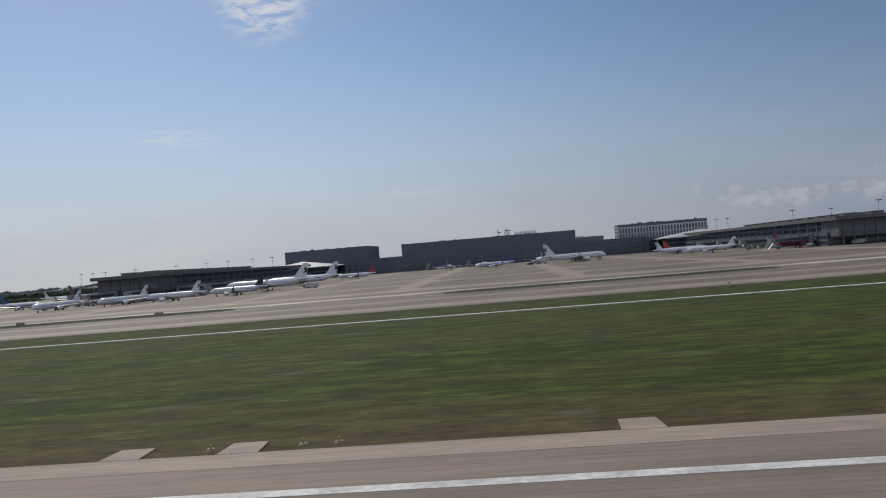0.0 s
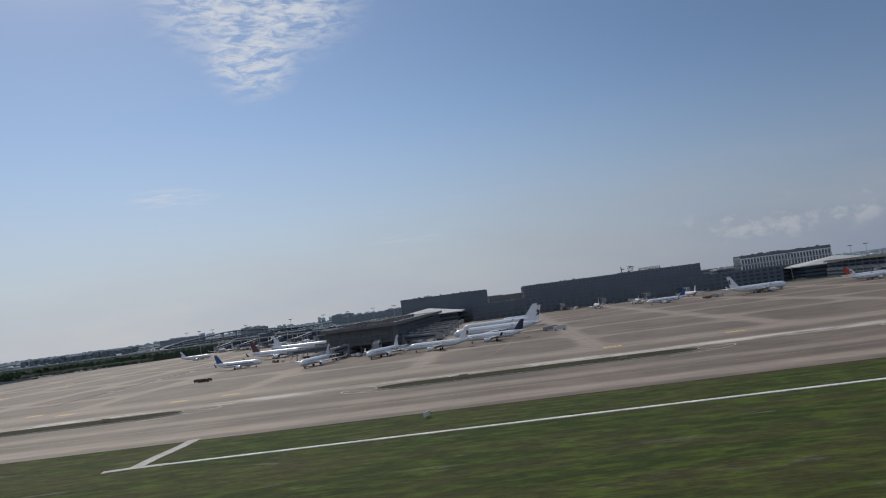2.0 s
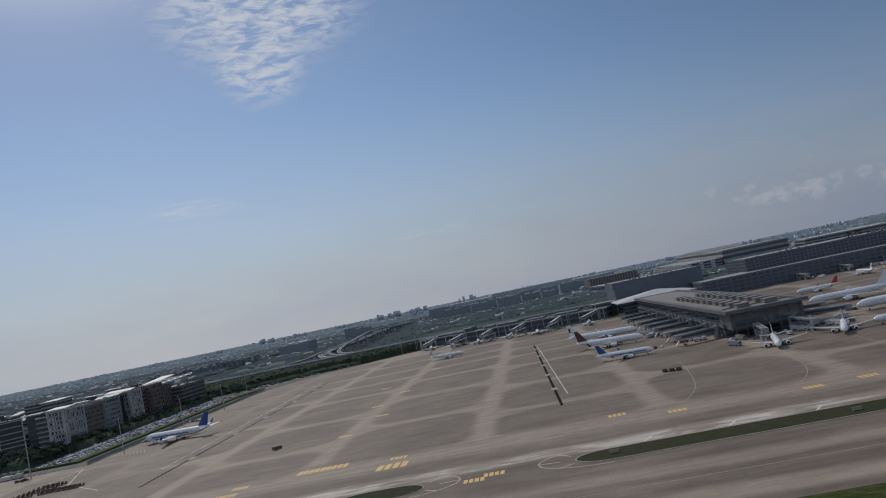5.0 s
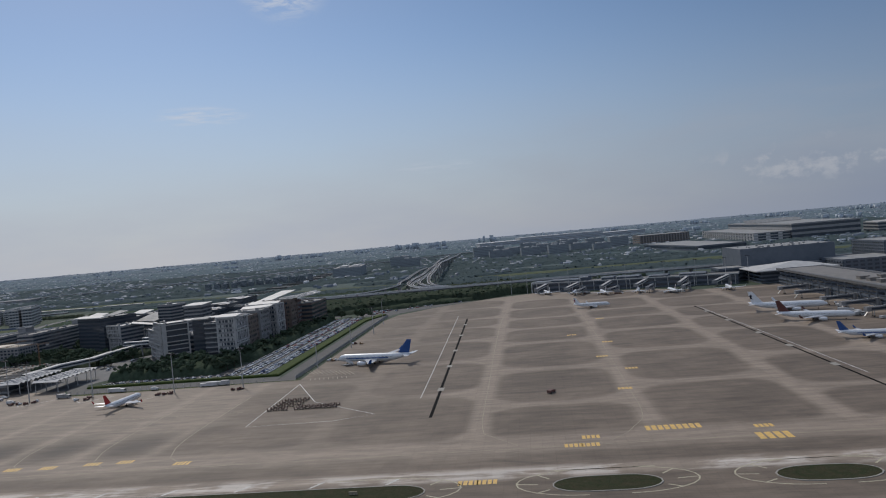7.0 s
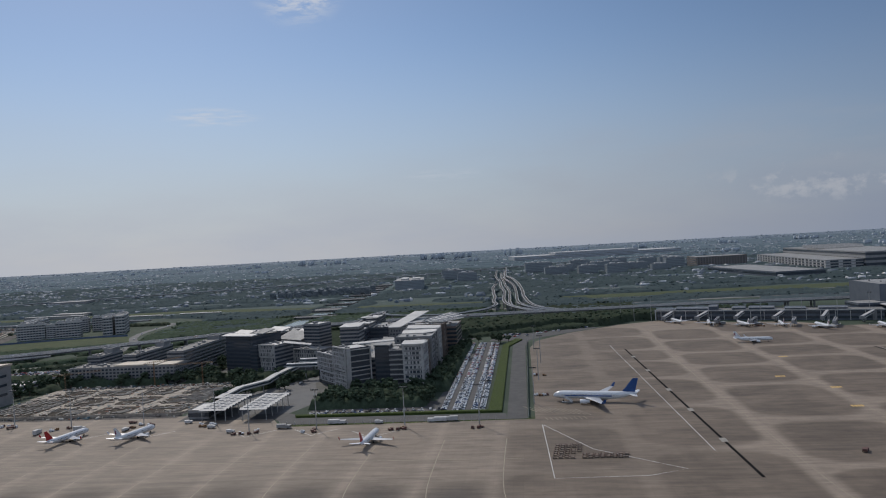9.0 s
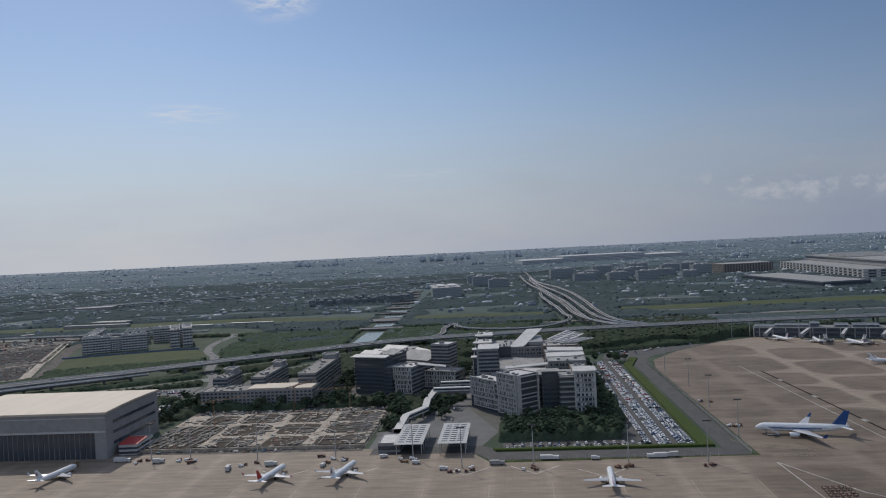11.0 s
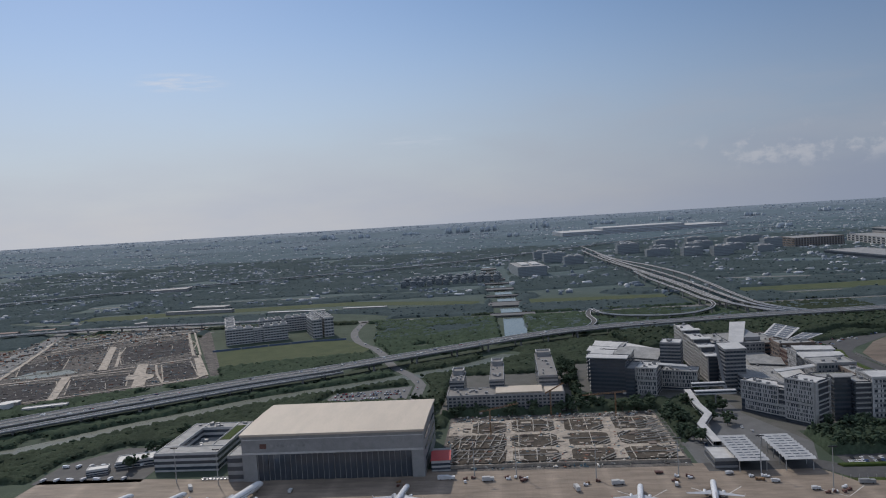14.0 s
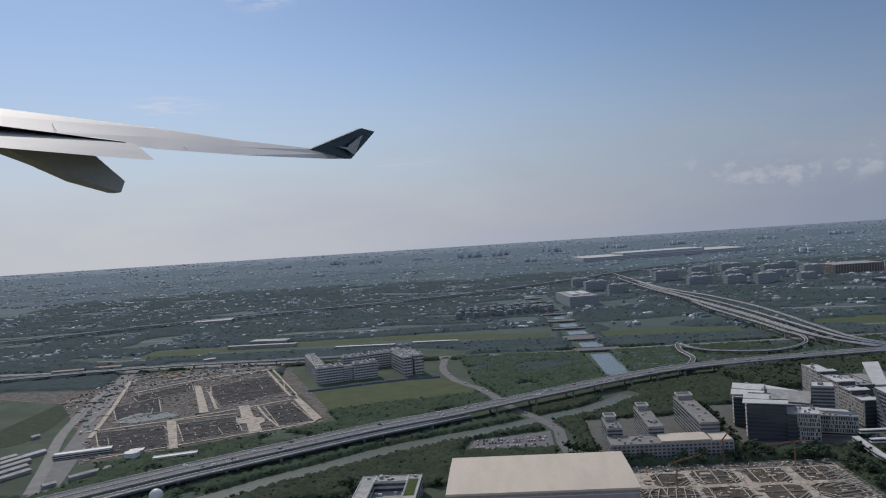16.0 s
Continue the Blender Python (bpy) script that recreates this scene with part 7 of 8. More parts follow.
for _ in range(40):
    k = RV.uniform(0, 1)
    i = RV.randrange(3, 12)
    a, b = VIADUCT[i], VIADUCT[i + 1]
    off = RV.choice((-9, -5, 5, 9))
    n = Vector((b[0] - a[0], b[1] - a[1])).normalized()
    spots.append((a[0] + (b[0] - a[0]) * k - n.y * off, a[1] + (b[1] - a[1]) * k + n.x * off, math.degrees(math.atan2(n.y, n.x)), 11.5))
near = [s for s in spots if s[1] < 640 or len(s) > 3]
rest = [s for s in spots if s not in near[:270]]
rp = np.array([(s[0], s[1]) for s in rest])
rt = np.radians([s[2] for s in rest])
rb = np.array([s[3] if len(s) > 3 else 0.1 for s in rest])
v1, f1 = many_boxes(rp, np.tile((4.4, 1.75, 0.72), (len(rest), 1)), rt, rb + 0.3)
v2, f2 = many_boxes(rp, np.tile((2.3, 1.5, 0.5), (len(rest), 1)), rt, rb + 1.02)
from_arrays("far_parked_cars", np.concatenate([v1, v2]), np.concatenate([f1, f2 + len(v1)]), CAR_PAINT, "many small parked cars in the far part of the car park", "cars")
used = set()
for x, y, r, *z in near[:270]:
    i = RV.choices(range(4), (0.5, 0.25, 0.18, 0.07))[0]
    if i not in used:
        used.add(i)
        models[i].matrix_world = spot(x, y, z[0] if z else 0.1, r)
    else:
        c = copy_thing(models[i], spot(x, y, z[0] if z else 0.1, r))
        if z:
            c["label"], c["group"] = models[i]["label"].replace("parked in a crowded car park", "driving on the viaduct deck"), "cars on the viaduct"

# ---- building sites ----
site = tagged(thing("site_deck", -1096, 588, 0.1), "pale concrete working deck around excavated pits", "building site")
RS = random.Random(5)
part("deck_slab", boxes((-90, -42, 12, 50, 0, 0.9), (-42, 90, -52, 52, 0, 0.9)), SLAB, site)
pits = [(x0, x1, y0, y1) for x0, x1 in ((-36, 0), (9, 41), (50, 86)) for y0, y1 in ((-54, -28), (-21, 10), (17, 50))] + [(-88, -41, -55, -24), (-84, -41, -22, 10), (-70, -41, 16, 46)]


def soft_corners(x0, x1, y0, y1, r):
    """Outline of a pit with cut corners and a slightly uneven edge."""
    q = [(x0 + r, y0), (x1 - r, y0), (x1, y0 + r), (x1, y1 - r), (x1 - r, y1), (x0 + r, y1), (x0, y1 - r), (x0, y0 + r)]
    return [(a + RS.uniform(-0.8, 0.8), b + RS.uniform(-0.8, 0.8)) for a, b in q]


# pits are dark slabs laid on top, nothing is dug out
for k, (x0, x1, y0, y1) in enumerate(pits):
    part("pit_floor", slab(soft_corners(x0, x1, y0, y1, 4), 0.5, 1.0 + 0.004 * k), PIT, site)
    for x in np.arange(x0 + 5, x1 - 3, 13.0):
        if RS.random() < 0.6:
            part("strut", tubes(((x, y0, 1.5), (x + RS.uniform(-1, 1), y1, 1.5), 0.45, 0.45, 6)), PALE_STEEL, site)
    if k % 2 == 0:
        part("strut", tubes(((x0, (y0 + y1) / 2, 1.6), (x1, (y0 + y1) / 2, 1.6), 0.45, 0.45, 6)), PALE_STEEL, site)
    for ax, bx in ((x0, x0 + 11), (x1, x1 - 11)):
        for ay, by in ((y0, y0 + 11), (y1, y1 - 11)):
            if RS.random() < 0.55:
                part("corner_brace", tubes(((bx, ay, 1.55), (ax, by, 1.55), 0.55, 0.55, 6), ((ax + (bx - ax) * 0.55, ay, 1.55), (ax, ay + (by - ay) * 0.55, 1.55), 0.45, 0.45, 6)), PALE_STEEL, site)
    for _ in range(3):
        cx, cy = RS.uniform(x0 + 4, x1 - 4), RS.uniform(y0 + 3, y1 - 3)
        part("formwork", boxes((cx - RS.uniform(1, 4), cx + RS.uniform(1, 4), cy - 1.2, cy + 1.2, 0.8, RS.uniform(1.4, 2.6))), SLAB if RS.random() < 0.4 else BROWN_WALL, site)
# slanting struts over the open south-west bay
for k in range(6):
    part("strut", tubes(((-87 + k * 8, -54, 1.7 + 0.03 * k), (-77 + k * 7.2, -27, 1.9 + 0.03 * k), 0.4, 0.4, 6)), PALE_STEEL, site)
    part("strut", tubes(((-85 + k * 7.6, -20, 1.7 + 0.03 * k), (-76 + k * 6.6, 8, 1.9 + 0.03 * k), 0.4, 0.4, 6)), PALE_STEEL, site)
for k in range(3):
    part("strut", tubes(((-88, -48 + k * 9, 2.1 + 0.02 * k), (-43, -44 + k * 8, 2.2 + 0.02 * k), 0.35, 0.35, 6)), PALE_STEEL, site)
for k in range(9):
    part("strut", tubes(((78, -44 + k * 9, 2.2 + 0.02 * k), (92, -40 + k * 9.4, 2.2 + 0.02 * k), 0.5, 0.5, 6), ((60 + k, -20 + k * 6, 2.0), (88, -14 + k * 6.6, 2.0), 0.4, 0.4, 6)), PALE_STEEL, site)
for k in range(16):
    x, y, w, d = RS.uniform(-86, 88), RS.uniform(-56, 56), RS.uniform(3, 9), RS.uniform(2, 6)
    part("stacked_timber", slab([(x - w / 2, y - d / 2), (x + w / 2, y - d / 2 + RS.uniform(-1, 1)), (x + w / 2, y + d / 2), (x - w / 2, y + d / 2)], 0.5, 1.7 + RS.uniform(0, 0.8)), BROWN_WALL if k % 2 else SLAB, site)
part("site_wall", boxes((-92, 92, -62, -61.2, 0, 2.4)), SLAB, site)
n = 1500
pl = np.stack([RNG.uniform(-1186, -1006, n), RNG.uniform(522, 656, n)], 1)
v, f = many_boxes(pl, np.stack([RNG.uniform(0.5, 4, n), RNG.uniform(0.3, 1.4, n), RNG.uniform(0.3, 1.5, n)], 1), RNG.uniform(0, 3.1, n), np.full(n, 0.12))
RUBBLE = palette("site_clutter", [(0.46, 0.42, 0.35), (0.30, 0.28, 0.25), (0.10, 0.095, 0.09), (0.58, 0.55, 0.50), (0.18, 0.155, 0.13), (0.40, 0.37, 0.32), (0.24, 0.11, 0.07), (0.10, 0.16, 0.19)], 0.85)
from_arrays("site_clutter", v, f, RUBBLE, "scattered timber, rebar and steel on the building site", "clutter")
for x, y in ((-1150, 600), (-1040, 640), (-1096, 655)):
    cr = thing("tower_crane", x, y, 0.1, RS.uniform(0, 360), "slim red and yellow tower crane", "crane")
    part("tower", boxes((-0.5, -0.3, -0.5, -0.3, 0, 22), (0.3, 0.5, -0.5, -0.3, 0, 22), (-0.5, -0.3, 0.3, 0.5, 0, 22), (0.3, 0.5, 0.3, 0.5, 0, 22), *[(-0.5, 0.5, -0.5, 0.5, z, z + 0.2) for z in range(1, 22, 2)]), CRANE, cr)
    part("jib", boxes((-10, 30, -0.45, -0.3, 22, 22.2), (-10, 30, 0.3, 0.45, 22, 22.2), (-10, 30, -0.1, 0.1, 23, 23.2), *[(x, x + 0.2, -0.45, 0.45, 22, 23.1) for x in range(-10, 30, 2)]), CRANE, cr)
    part("counterweight", boxes((-10, -7.5, -0.9, 0.9, 20.4, 22)), GREY_WALL, cr)

dirt = tagged(thing("earthworks_paths", 0, 0, 0.13), "pale concrete haul roads and walls on raw soil", "building site")
# here too the pits are flat dark slabs with a rim
for pts in ([(-1754, 1118), (-1678, 1180), (-1612, 1046), (-1682, 973)], [(-1800, 864), (-1721, 883), (-1665, 774), (-1738, 764)], [(-1705, 888), (-1637, 912), (-1603, 840), (-1661, 806)],
            [(-1616, 960), (-1583, 980), (-1528, 880), (-1564, 858)], [(-1852, 1000), (-1808, 1051), (-1759, 956), (-1803, 919)], [(-1860, 1070), (-1800, 1150), (-1770, 1090), (-1830, 1030)]):
    part("pit_floor", slab(pts, 0, 0.15), DARK_CLAY, dirt)
    part("pit_rim", ribbon(pts + pts[:1], 1.6, 0.7, 0.7, step=60), SLAB, dirt)
for pts, w in (([(-1817, 867), (-1725, 905), (-1588, 994)], 5), ([(-1868, 1095), (-1809, 1166), (-1697, 1235)], 6), ([(-1698, 1230), (-1595, 1017)], 4), ([(-1690, 1236), (-1586, 1021)], 3), ([(-1899, 1226), (-1831, 1281), (-1675, 1293)], 5),
               ([(-1625, 962), (-1560, 848), (-1522, 870)], 3), ([(-1793, 838), (-1854, 1007), (-1930, 1200)], 6), ([(-1739, 1074), (-1681, 957)], 4), ([(-1715, 904), (-1691, 914), (-1643, 928)], 4),
               ([(-1594, 826), (-1564, 838), (-1521, 867)], 4), ([(-1594, 826), (-1735, 752)], 3), ([(-1880, 1130), (-1760, 1215), (-1690, 1245)], 3), ([(-1890, 1165), (-1780, 1240)], 3), ([(-1516, 880), (-1588, 1020)], 3)):
    part("haul_road", ribbon(pts, w, 0.9, 0.9, step=60), SLAB, dirt)
for pts, w in (([(-1869, 926), (-1912, 1054), (-1938, 1218), (-1824, 1236), (-1744, 1318)], 8), ([(-1819, 858), (-1858, 981), (-1894, 1101)], 6), ([(-1883, 1151), (-1795, 1181), (-1720, 1240)], 4), ([(-1832, 1253), (-1740, 1284), (-1652, 1228)], 4), ([(-1904, 1216), (-1914, 1280), (-1917, 1341)], 4)):
    part("haul_road", ribbon(pts, w, 0.5, 0.5, step=60), ROAD, dirt)
for pts in ([(-1654, 968), (-1641, 972), (-1611, 905), (-1594, 896), (-1587, 876), (-1591, 868), (-1577, 836), (-1591, 830), (-1609, 872), (-1622, 874), (-1631, 894), (-1626, 902)], [(-1728, 906), (-1714, 904), (-1650, 768), (-1660, 769)],
            [(-1785, 1126), (-1772, 1122), (-1686, 942), (-1697, 938)], [(-1584, 994), (-1578, 999), (-1518, 880), (-1522, 868)]):
    part("concrete_pad", slab(pts, 0, 1.15), SLAB, dirt)
for k in range(34):
    x0, y0 = RS.choice(((-1683, 1080), (-1730, 820), (-1655, 860), (-1575, 920), (-1806, 980), (-1815, 1090), (-1770, 1030)))
    ax, ay, an, ln = x0 + RS.uniform(-38, 38), y0 + RS.uniform(-45, 45), RS.choice((0.47, 2.04)) + RS.uniform(-0.1, 0.1), RS.uniform(12, 44)
    q = [(ax + s * ln * math.cos(an), ay + s * ln * math.sin(an), 0.8 + 0.01 * k) for s in (-0.5, 0.5)]
    part("strut", tubes((q[0], q[1], 0.5, 0.5, 6)), PALE_STEEL, dirt)
for x, y, w, d, h, r in ((-1797, 1505, 150, 14, 6, -2), (-1800, 1570, 84, 30, 6, -8), (-2112, 2030, 105, 60, 9, 10), (-1695, 764, 14, 9, 5, 15), (-1852, 1355, 22, 14, 6, 30), (-1560, 1425, 120, 8, 5, -3), (-1420, 1432, 90, 8, 5, -3)):
    shed = thing("long_shed", x, y, 0.05, r, "long low shed with a pale metal roof", "shed", "sheds beyond the earthworks")
    part("wall", boxes((-w / 2, w / 2, -d / 2, d / 2, 0, h)), GREY_WALL, shed)
    roof = bmesh.new()
    prism(roof, [(-w / 2 - 0.6, -d / 2 - 0.6), (w / 2 + 0.6, -d / 2 - 0.6), (w / 2 + 0.6, d / 2 + 0.6), (-w / 2 - 0.6, d / 2 + 0.6)], h, h + 0.7)
    part("roof", roof, WHITE_ROOF if h < 6 else GREY_ROOF, shed)
n = 1000
YARD = [(-1973, 1067), (-1959, 1142), (-1962, 1255), (-1851, 1289), (-1761, 1346), (-1673, 1264), (-1688, 1231), (-1773, 1139), (-1880, 1123), (-1883, 1048), (-1856, 960), (-1804, 838)]
pl = np.stack([RNG.uniform(min(p[0] for p in YARD), max(p[0] for p in YARD), n), RNG.uniform(min(p[1] for p in YARD), max(p[1] for p in YARD), n)], 1)
pl = pl[inside(pl, YARD)]
n = len(pl)
v, f = many_boxes(pl, np.stack([RNG.uniform(1.5, 9, n), RNG.uniform(0.8, 3.0, n), RNG.uniform(0.5, 3.0, n)], 1), RNG.uniform(0, 3.1, n), np.full(n, 0.12))
from_arrays("yard_clutter", v, f, RUBBLE, "stacked materials, cabins and spoil across the haul yard", "clutter")
n = 2600
pl = np.stack([RNG.uniform(-1960, -1500, n), RNG.uniform(735, 1240, n)], 1)
pl = pl[inside(pl, [(-1745, 735), (-1506, 863), (-1560, 960), (-1700, 1235), (-1950, 1195), (-1905, 1090), (-1800, 830)])]
n = len(pl)
v, f = many_boxes(pl, np.stack([RNG.uniform(0.8, 6, n), RNG.uniform(0.4, 1.2, n), RNG.uniform(0.3, 1.4, n)], 1), RNG.choice((0.47, 2.04, 0.47), n) + RNG.normal(0, 0.15, n), np.full(n, 0.13))
from_arrays("earthworks_clutter", v, f, RUBBLE, "stacked steel, huts and spoil across the earthworks", "clutter")

# land west of the haul road: rough grass, sheds with pale and blue roofs, a red-roofed row, woods
setting("field", slab([(-1950, 880), (-1890, 812), (-1872, 830), (-1880, 900), (-1905, 985), (-1960, 1040)], 0, 0.13), SCRUB, "rough dark green grass beside the haul road", "field")
setting("field", slab([(-2030, 1440), (-1925, 1530), (-1900, 1410), (-1960, 1390)], 0, 0.15), FIELD, "patch of mown yellowish grass", "field")
setting("haul_road_west", ribbon([(-1742, 650), (-1785, 742), (-1843, 862), (-1887, 985), (-1936, 1125)], 13, 0.22, 0.2, step=30), ROAD, "pale concrete haul road", "road")
setting("gravel_strip", slab([(-1960, 1040), (-2110, 1100), (-2130, 1150), (-1950, 1130), (-1925, 1080)], 0, 0.14), SOIL, "grey bare strip with stacked materials", "ground")
for k, (x, y, w, d, r, roofing) in enumerate(((-1852, 752, 46, 9, 62, "pale"), (-1838, 744, 46, 9, 62, "pale"), (-1822, 736, 40, 9, 62, "pale"), (-1812, 716, 40, 10, 62, "pale"), (-1798, 700, 40, 9, 62, "pale"), (-1822, 776, 24, 10, 62, "blue"),
                                              (-1806, 668, 34, 9, 62, "pale"), (-2120, 1326, 60, 12, 10, "red"), (-2050, 1346, 50, 12, 8, "red"), (-1985, 1318, 40, 10, 10, "red"), (-1870, 850, 10, 6, 62, "pale"), (-1735, 668, 12, 7, 50, "pale"), (-1712, 700, 40, 7, 48, "pale"))):
    hut = thing("long_shed", x, y, 0.1, r, "long low shed with a %s sheet roof" % roofing, "shed", "sheds beyond the earthworks")
    part("wall", boxes((-w / 2, w / 2, -d / 2, d / 2, 0, 3.4)), GREY_WALL, hut)
    rf = bmesh.new()
    loft(rf, [[rf.verts.new((xx, yy, zz)) for yy, zz in ((-d / 2 - 0.4, 3.4), (0, 4.9), (d / 2 + 0.4, 3.4))] for xx in (-w / 2 - 0.4, w / 2 + 0.4)])
    bmesh.ops.recalc_face_normals(rf, faces=rf.faces)
    part("roof", rf, {"pale": GREY_ROOF, "blue": BLUE_PAINT, "red": RUST_WALL}[roofing], hut)
setting("pond", slab([(-1808, 912), (-1797, 958), (-1752, 958), (-1722, 935), (-1770, 905)], 0.1, 0.30), MURKY, "shallow greenish water standing on bare soil", "water")

setting("service_yard", slab([(-1505, 518), (-1416, 518), (-1416, 600), (-1470, 600), (-1505, 560)], 0, 0.1), ASPHALT, "dark asphalt service yard beside the offices", "yard")
for k in range(14):
    x, y = -1498 + (k % 7) * 11, 524 + (k // 7) * 30
    vehicle("van", "white van parked in a service yard", x, y, RV.choice((0, 90, 85)), 2.0, 5.4, 2.3, PLANE_WHITE if k % 3 else PLANE_GREY, "van", "vehicles in the yard")

# ---- trees and woods ----
ICO1, ICF1 = ico(1)
ICO2, ICF2 = ico(2)


def crown_cloud(centres, radii, squash=0.8, level=1, jitter=0.28):
    base, faces = (ICO1, ICF1) if level == 1 else (ICO2, ICF2)
    n, k = len(centres), len(base)
    r = radii[:, None] * (1 + RNG.uniform(-jitter, jitter, (n, k)))
    ang = RNG.uniform(0, 6.28, n)
    c, s = np.cos(ang)[:, None], np.sin(ang)[:, None]
    x, y, z = base[:, 0], base[:, 1], base[:, 2]
    v = np.stack([(x * c - y * s) * r, (x * s + y * c) * r, z[None] * r * squash], -1) + centres[:, None, :]
    return v.reshape(-1, 3), (faces[None] + k * np.arange(n)[:, None, None]).reshape(-1, 3)


def tree_kind(seed, height):
    r = np.random.default_rng(seed)
    t = thing("tree", 0, -500, 0, 0, "leafy green street tree with an uneven crown", "tree", "trees by the offices")
    limbs = [((0, 0, 0), (0.1, 0.05, height * 0.55), 0.28, 0.16)]
    for _ in range(5):
        a = r.uniform(0, 6.28)
        limbs.append(((0, 0, height * r.uniform(0.3, 0.5)), (math.cos(a) * height * 0.22, math.sin(a) * height * 0.22, height * r.uniform(0.6, 0.8)), 0.13, 0.05))
    part("trunk", tubes(*limbs), BARK, t)
    n = 26
    d = r.normal(0, 1, (n, 3)) * (height * 0.19, height * 0.19, height * 0.15) + (0, 0, height * 0.68)
    v, f = crown_cloud(d, r.uniform(0.09, 0.17, n) * height, 0.85, 1, 0.35)
    mesh = bpy.data.meshes.new("crown")
    mesh.from_pydata((v * S).tolist(), [], f.tolist())
    mesh.materials.append(LEAF)
    c = new("crown", mesh)
    c.parent = t
    return t


kinds_t = [tree_kind(s, h) for s, h in ((1, 9), (2, 11), (3, 8), (4, 10))]
tree_spots = []
for x0, x1, y0, y1, n in ((-903, -812, 534, 590, 95), (-822, -806, 590, 850, 46), (-1000, -985, 560, 650, 16), (-1085, -1000, 655, 690, 34), (-1078, -1062, 690, 860, 26), (-975, -945, 600, 690, 14),
                          (-1195, -1085, 655, 664, 16), (-800, -760, 842, 860, 6), (-955, -942, 690, 850, 18), (-1230, -1200, 600, 720, 26), (-1350, -1200, 600, 660, 36), (-1440, -1416, 540, 640, 14)):
    for _ in range(n):
        tree_spots.append((RV.uniform(x0, x1), RV.uniform(y0, y1)))
used = set()
for x, y in tree_spots:
    i = RV.randrange(4)
    if i not in used:
        used.add(i)
        kinds_t[i].matrix_world = spot(x, y, 0, RV.uniform(0, 360))
    else:
        copy_thing(kinds_t[i], spot(x, y, 0, RV.uniform(0, 360)))

CLEAR = [YARD, [(-1334, 722), (-1238, 722), (-1238, 788), (-1324, 762)], [(-1130, 1925), (-1035, 1925), (-1020, 2115), (-1115, 2115)], [(-1735, 640), (-1700, 690), (-1800, 860), (-1960, 1140), (-2130, 1160), (-2110, 1090), (-1960, 1040), (-1960, 870), (-1880, 640)], [(-1510, 505), (-1410, 505), (-1410, 605), (-1475, 605), (-1510, 565)], [(-1590, 905), (-1525, 918), (-1330, 978), (-1330, 1040), (-1360, 1240), (-1670, 1260), (-1665, 1225)], [(-1745, 720), (-1490, 860), (-1700, 1260), (-1960, 1220), (-1905, 1090)], [(-1142, 1040), (-1101, 1040), (-1140, 2300), (-1215, 2300)],
         [(-1190, 512), (-1000, 512), (-1000, 660), (-1190, 660)], [(-1200, 655), (-1070, 655), (-1070, 820), (-1200, 820)], [(-1062, 690), (-940, 690), (-940, 860), (-1062, 860)],
         [(-938, 580), (-805, 580), (-805, 890), (-938, 890)], [(-2050, 1440), (-1180, 1420), (-1180, 1590), (-2050, 1540)], [(-1090, 1395), (-830, 1380), (-830, 1460), (-1090, 1480)], [(-690, 1415), (-300, 1392), (400, 1390), (400, 1475), (-260, 1505), (-670, 1485)],
         [(-745, 460), (900, 460), (900, 1062), (-400, 1062), (-520, 1010), (-600, 1010), (-745, 880)], [(-1000, 500), (-640, 470), (-560, 1000), (-820, 900), (-1000, 560)], [(-1425, 500), (-1190, 500), (-1190, 625), (-1425, 625)],
         [(240, 1360), (420, 1360), (420, 1480), (240, 1480)], [(-230, 1720), (-80, 1720), (-80, 2160), (-230, 2160)], [(10, 1930), (310, 1930), (310, 2630), (10, 2630)], [(-220, 2410), (-30, 2410), (-30, 2560), (-220, 2560)]]
LINES = [(VIADUCT, 19), ([(-705, 1809), (-391, 1690), (-171, 1677), (700, 1690)], 12), ([(-665, 1672), (-413, 1617), (-205, 1608), (700, 1600)], 14), (RIVER, 15), ([(-1226, 700), (-1231, 786), (-1278, 887), (-1323, 1010), (-1358, 1068), (-1384, 1158), (-1388, 1270)], 10), ([(-2600, 1330), (-1700, 1300), (-1120, 1262), (900, 1290)], 16), ([(-1738, 670), (-1905, 1090), (-1990, 1330)], 18)] + [([p[:2] for p in pts], w / 2 + 3) for pts, w, z in SLIPS]


def free_land(p):
    ok = np.ones(len(p), bool)
    for poly in CLEAR:
        ok &= ~inside(p, poly)
    for line, gap in LINES:
        ok &= ~near_line(p, line, gap)
    return ok


def cover(p, clump, stretch=1.0):
    return np.array([noise.noise((q[0] / clump / stretch, q[1] / clump, 3.0)) for q in p])


def scattered(n, x0, x1, y0, y1, clump=60.0, keep=0.5, stretch=1.0):
    p = np.stack([RNG.uniform(x0, x1, n), RNG.uniform(y0, y1, n)], 1)
    p = p[free_land(p)]
    return p[cover(p, clump, stretch) > keep - 0.5]


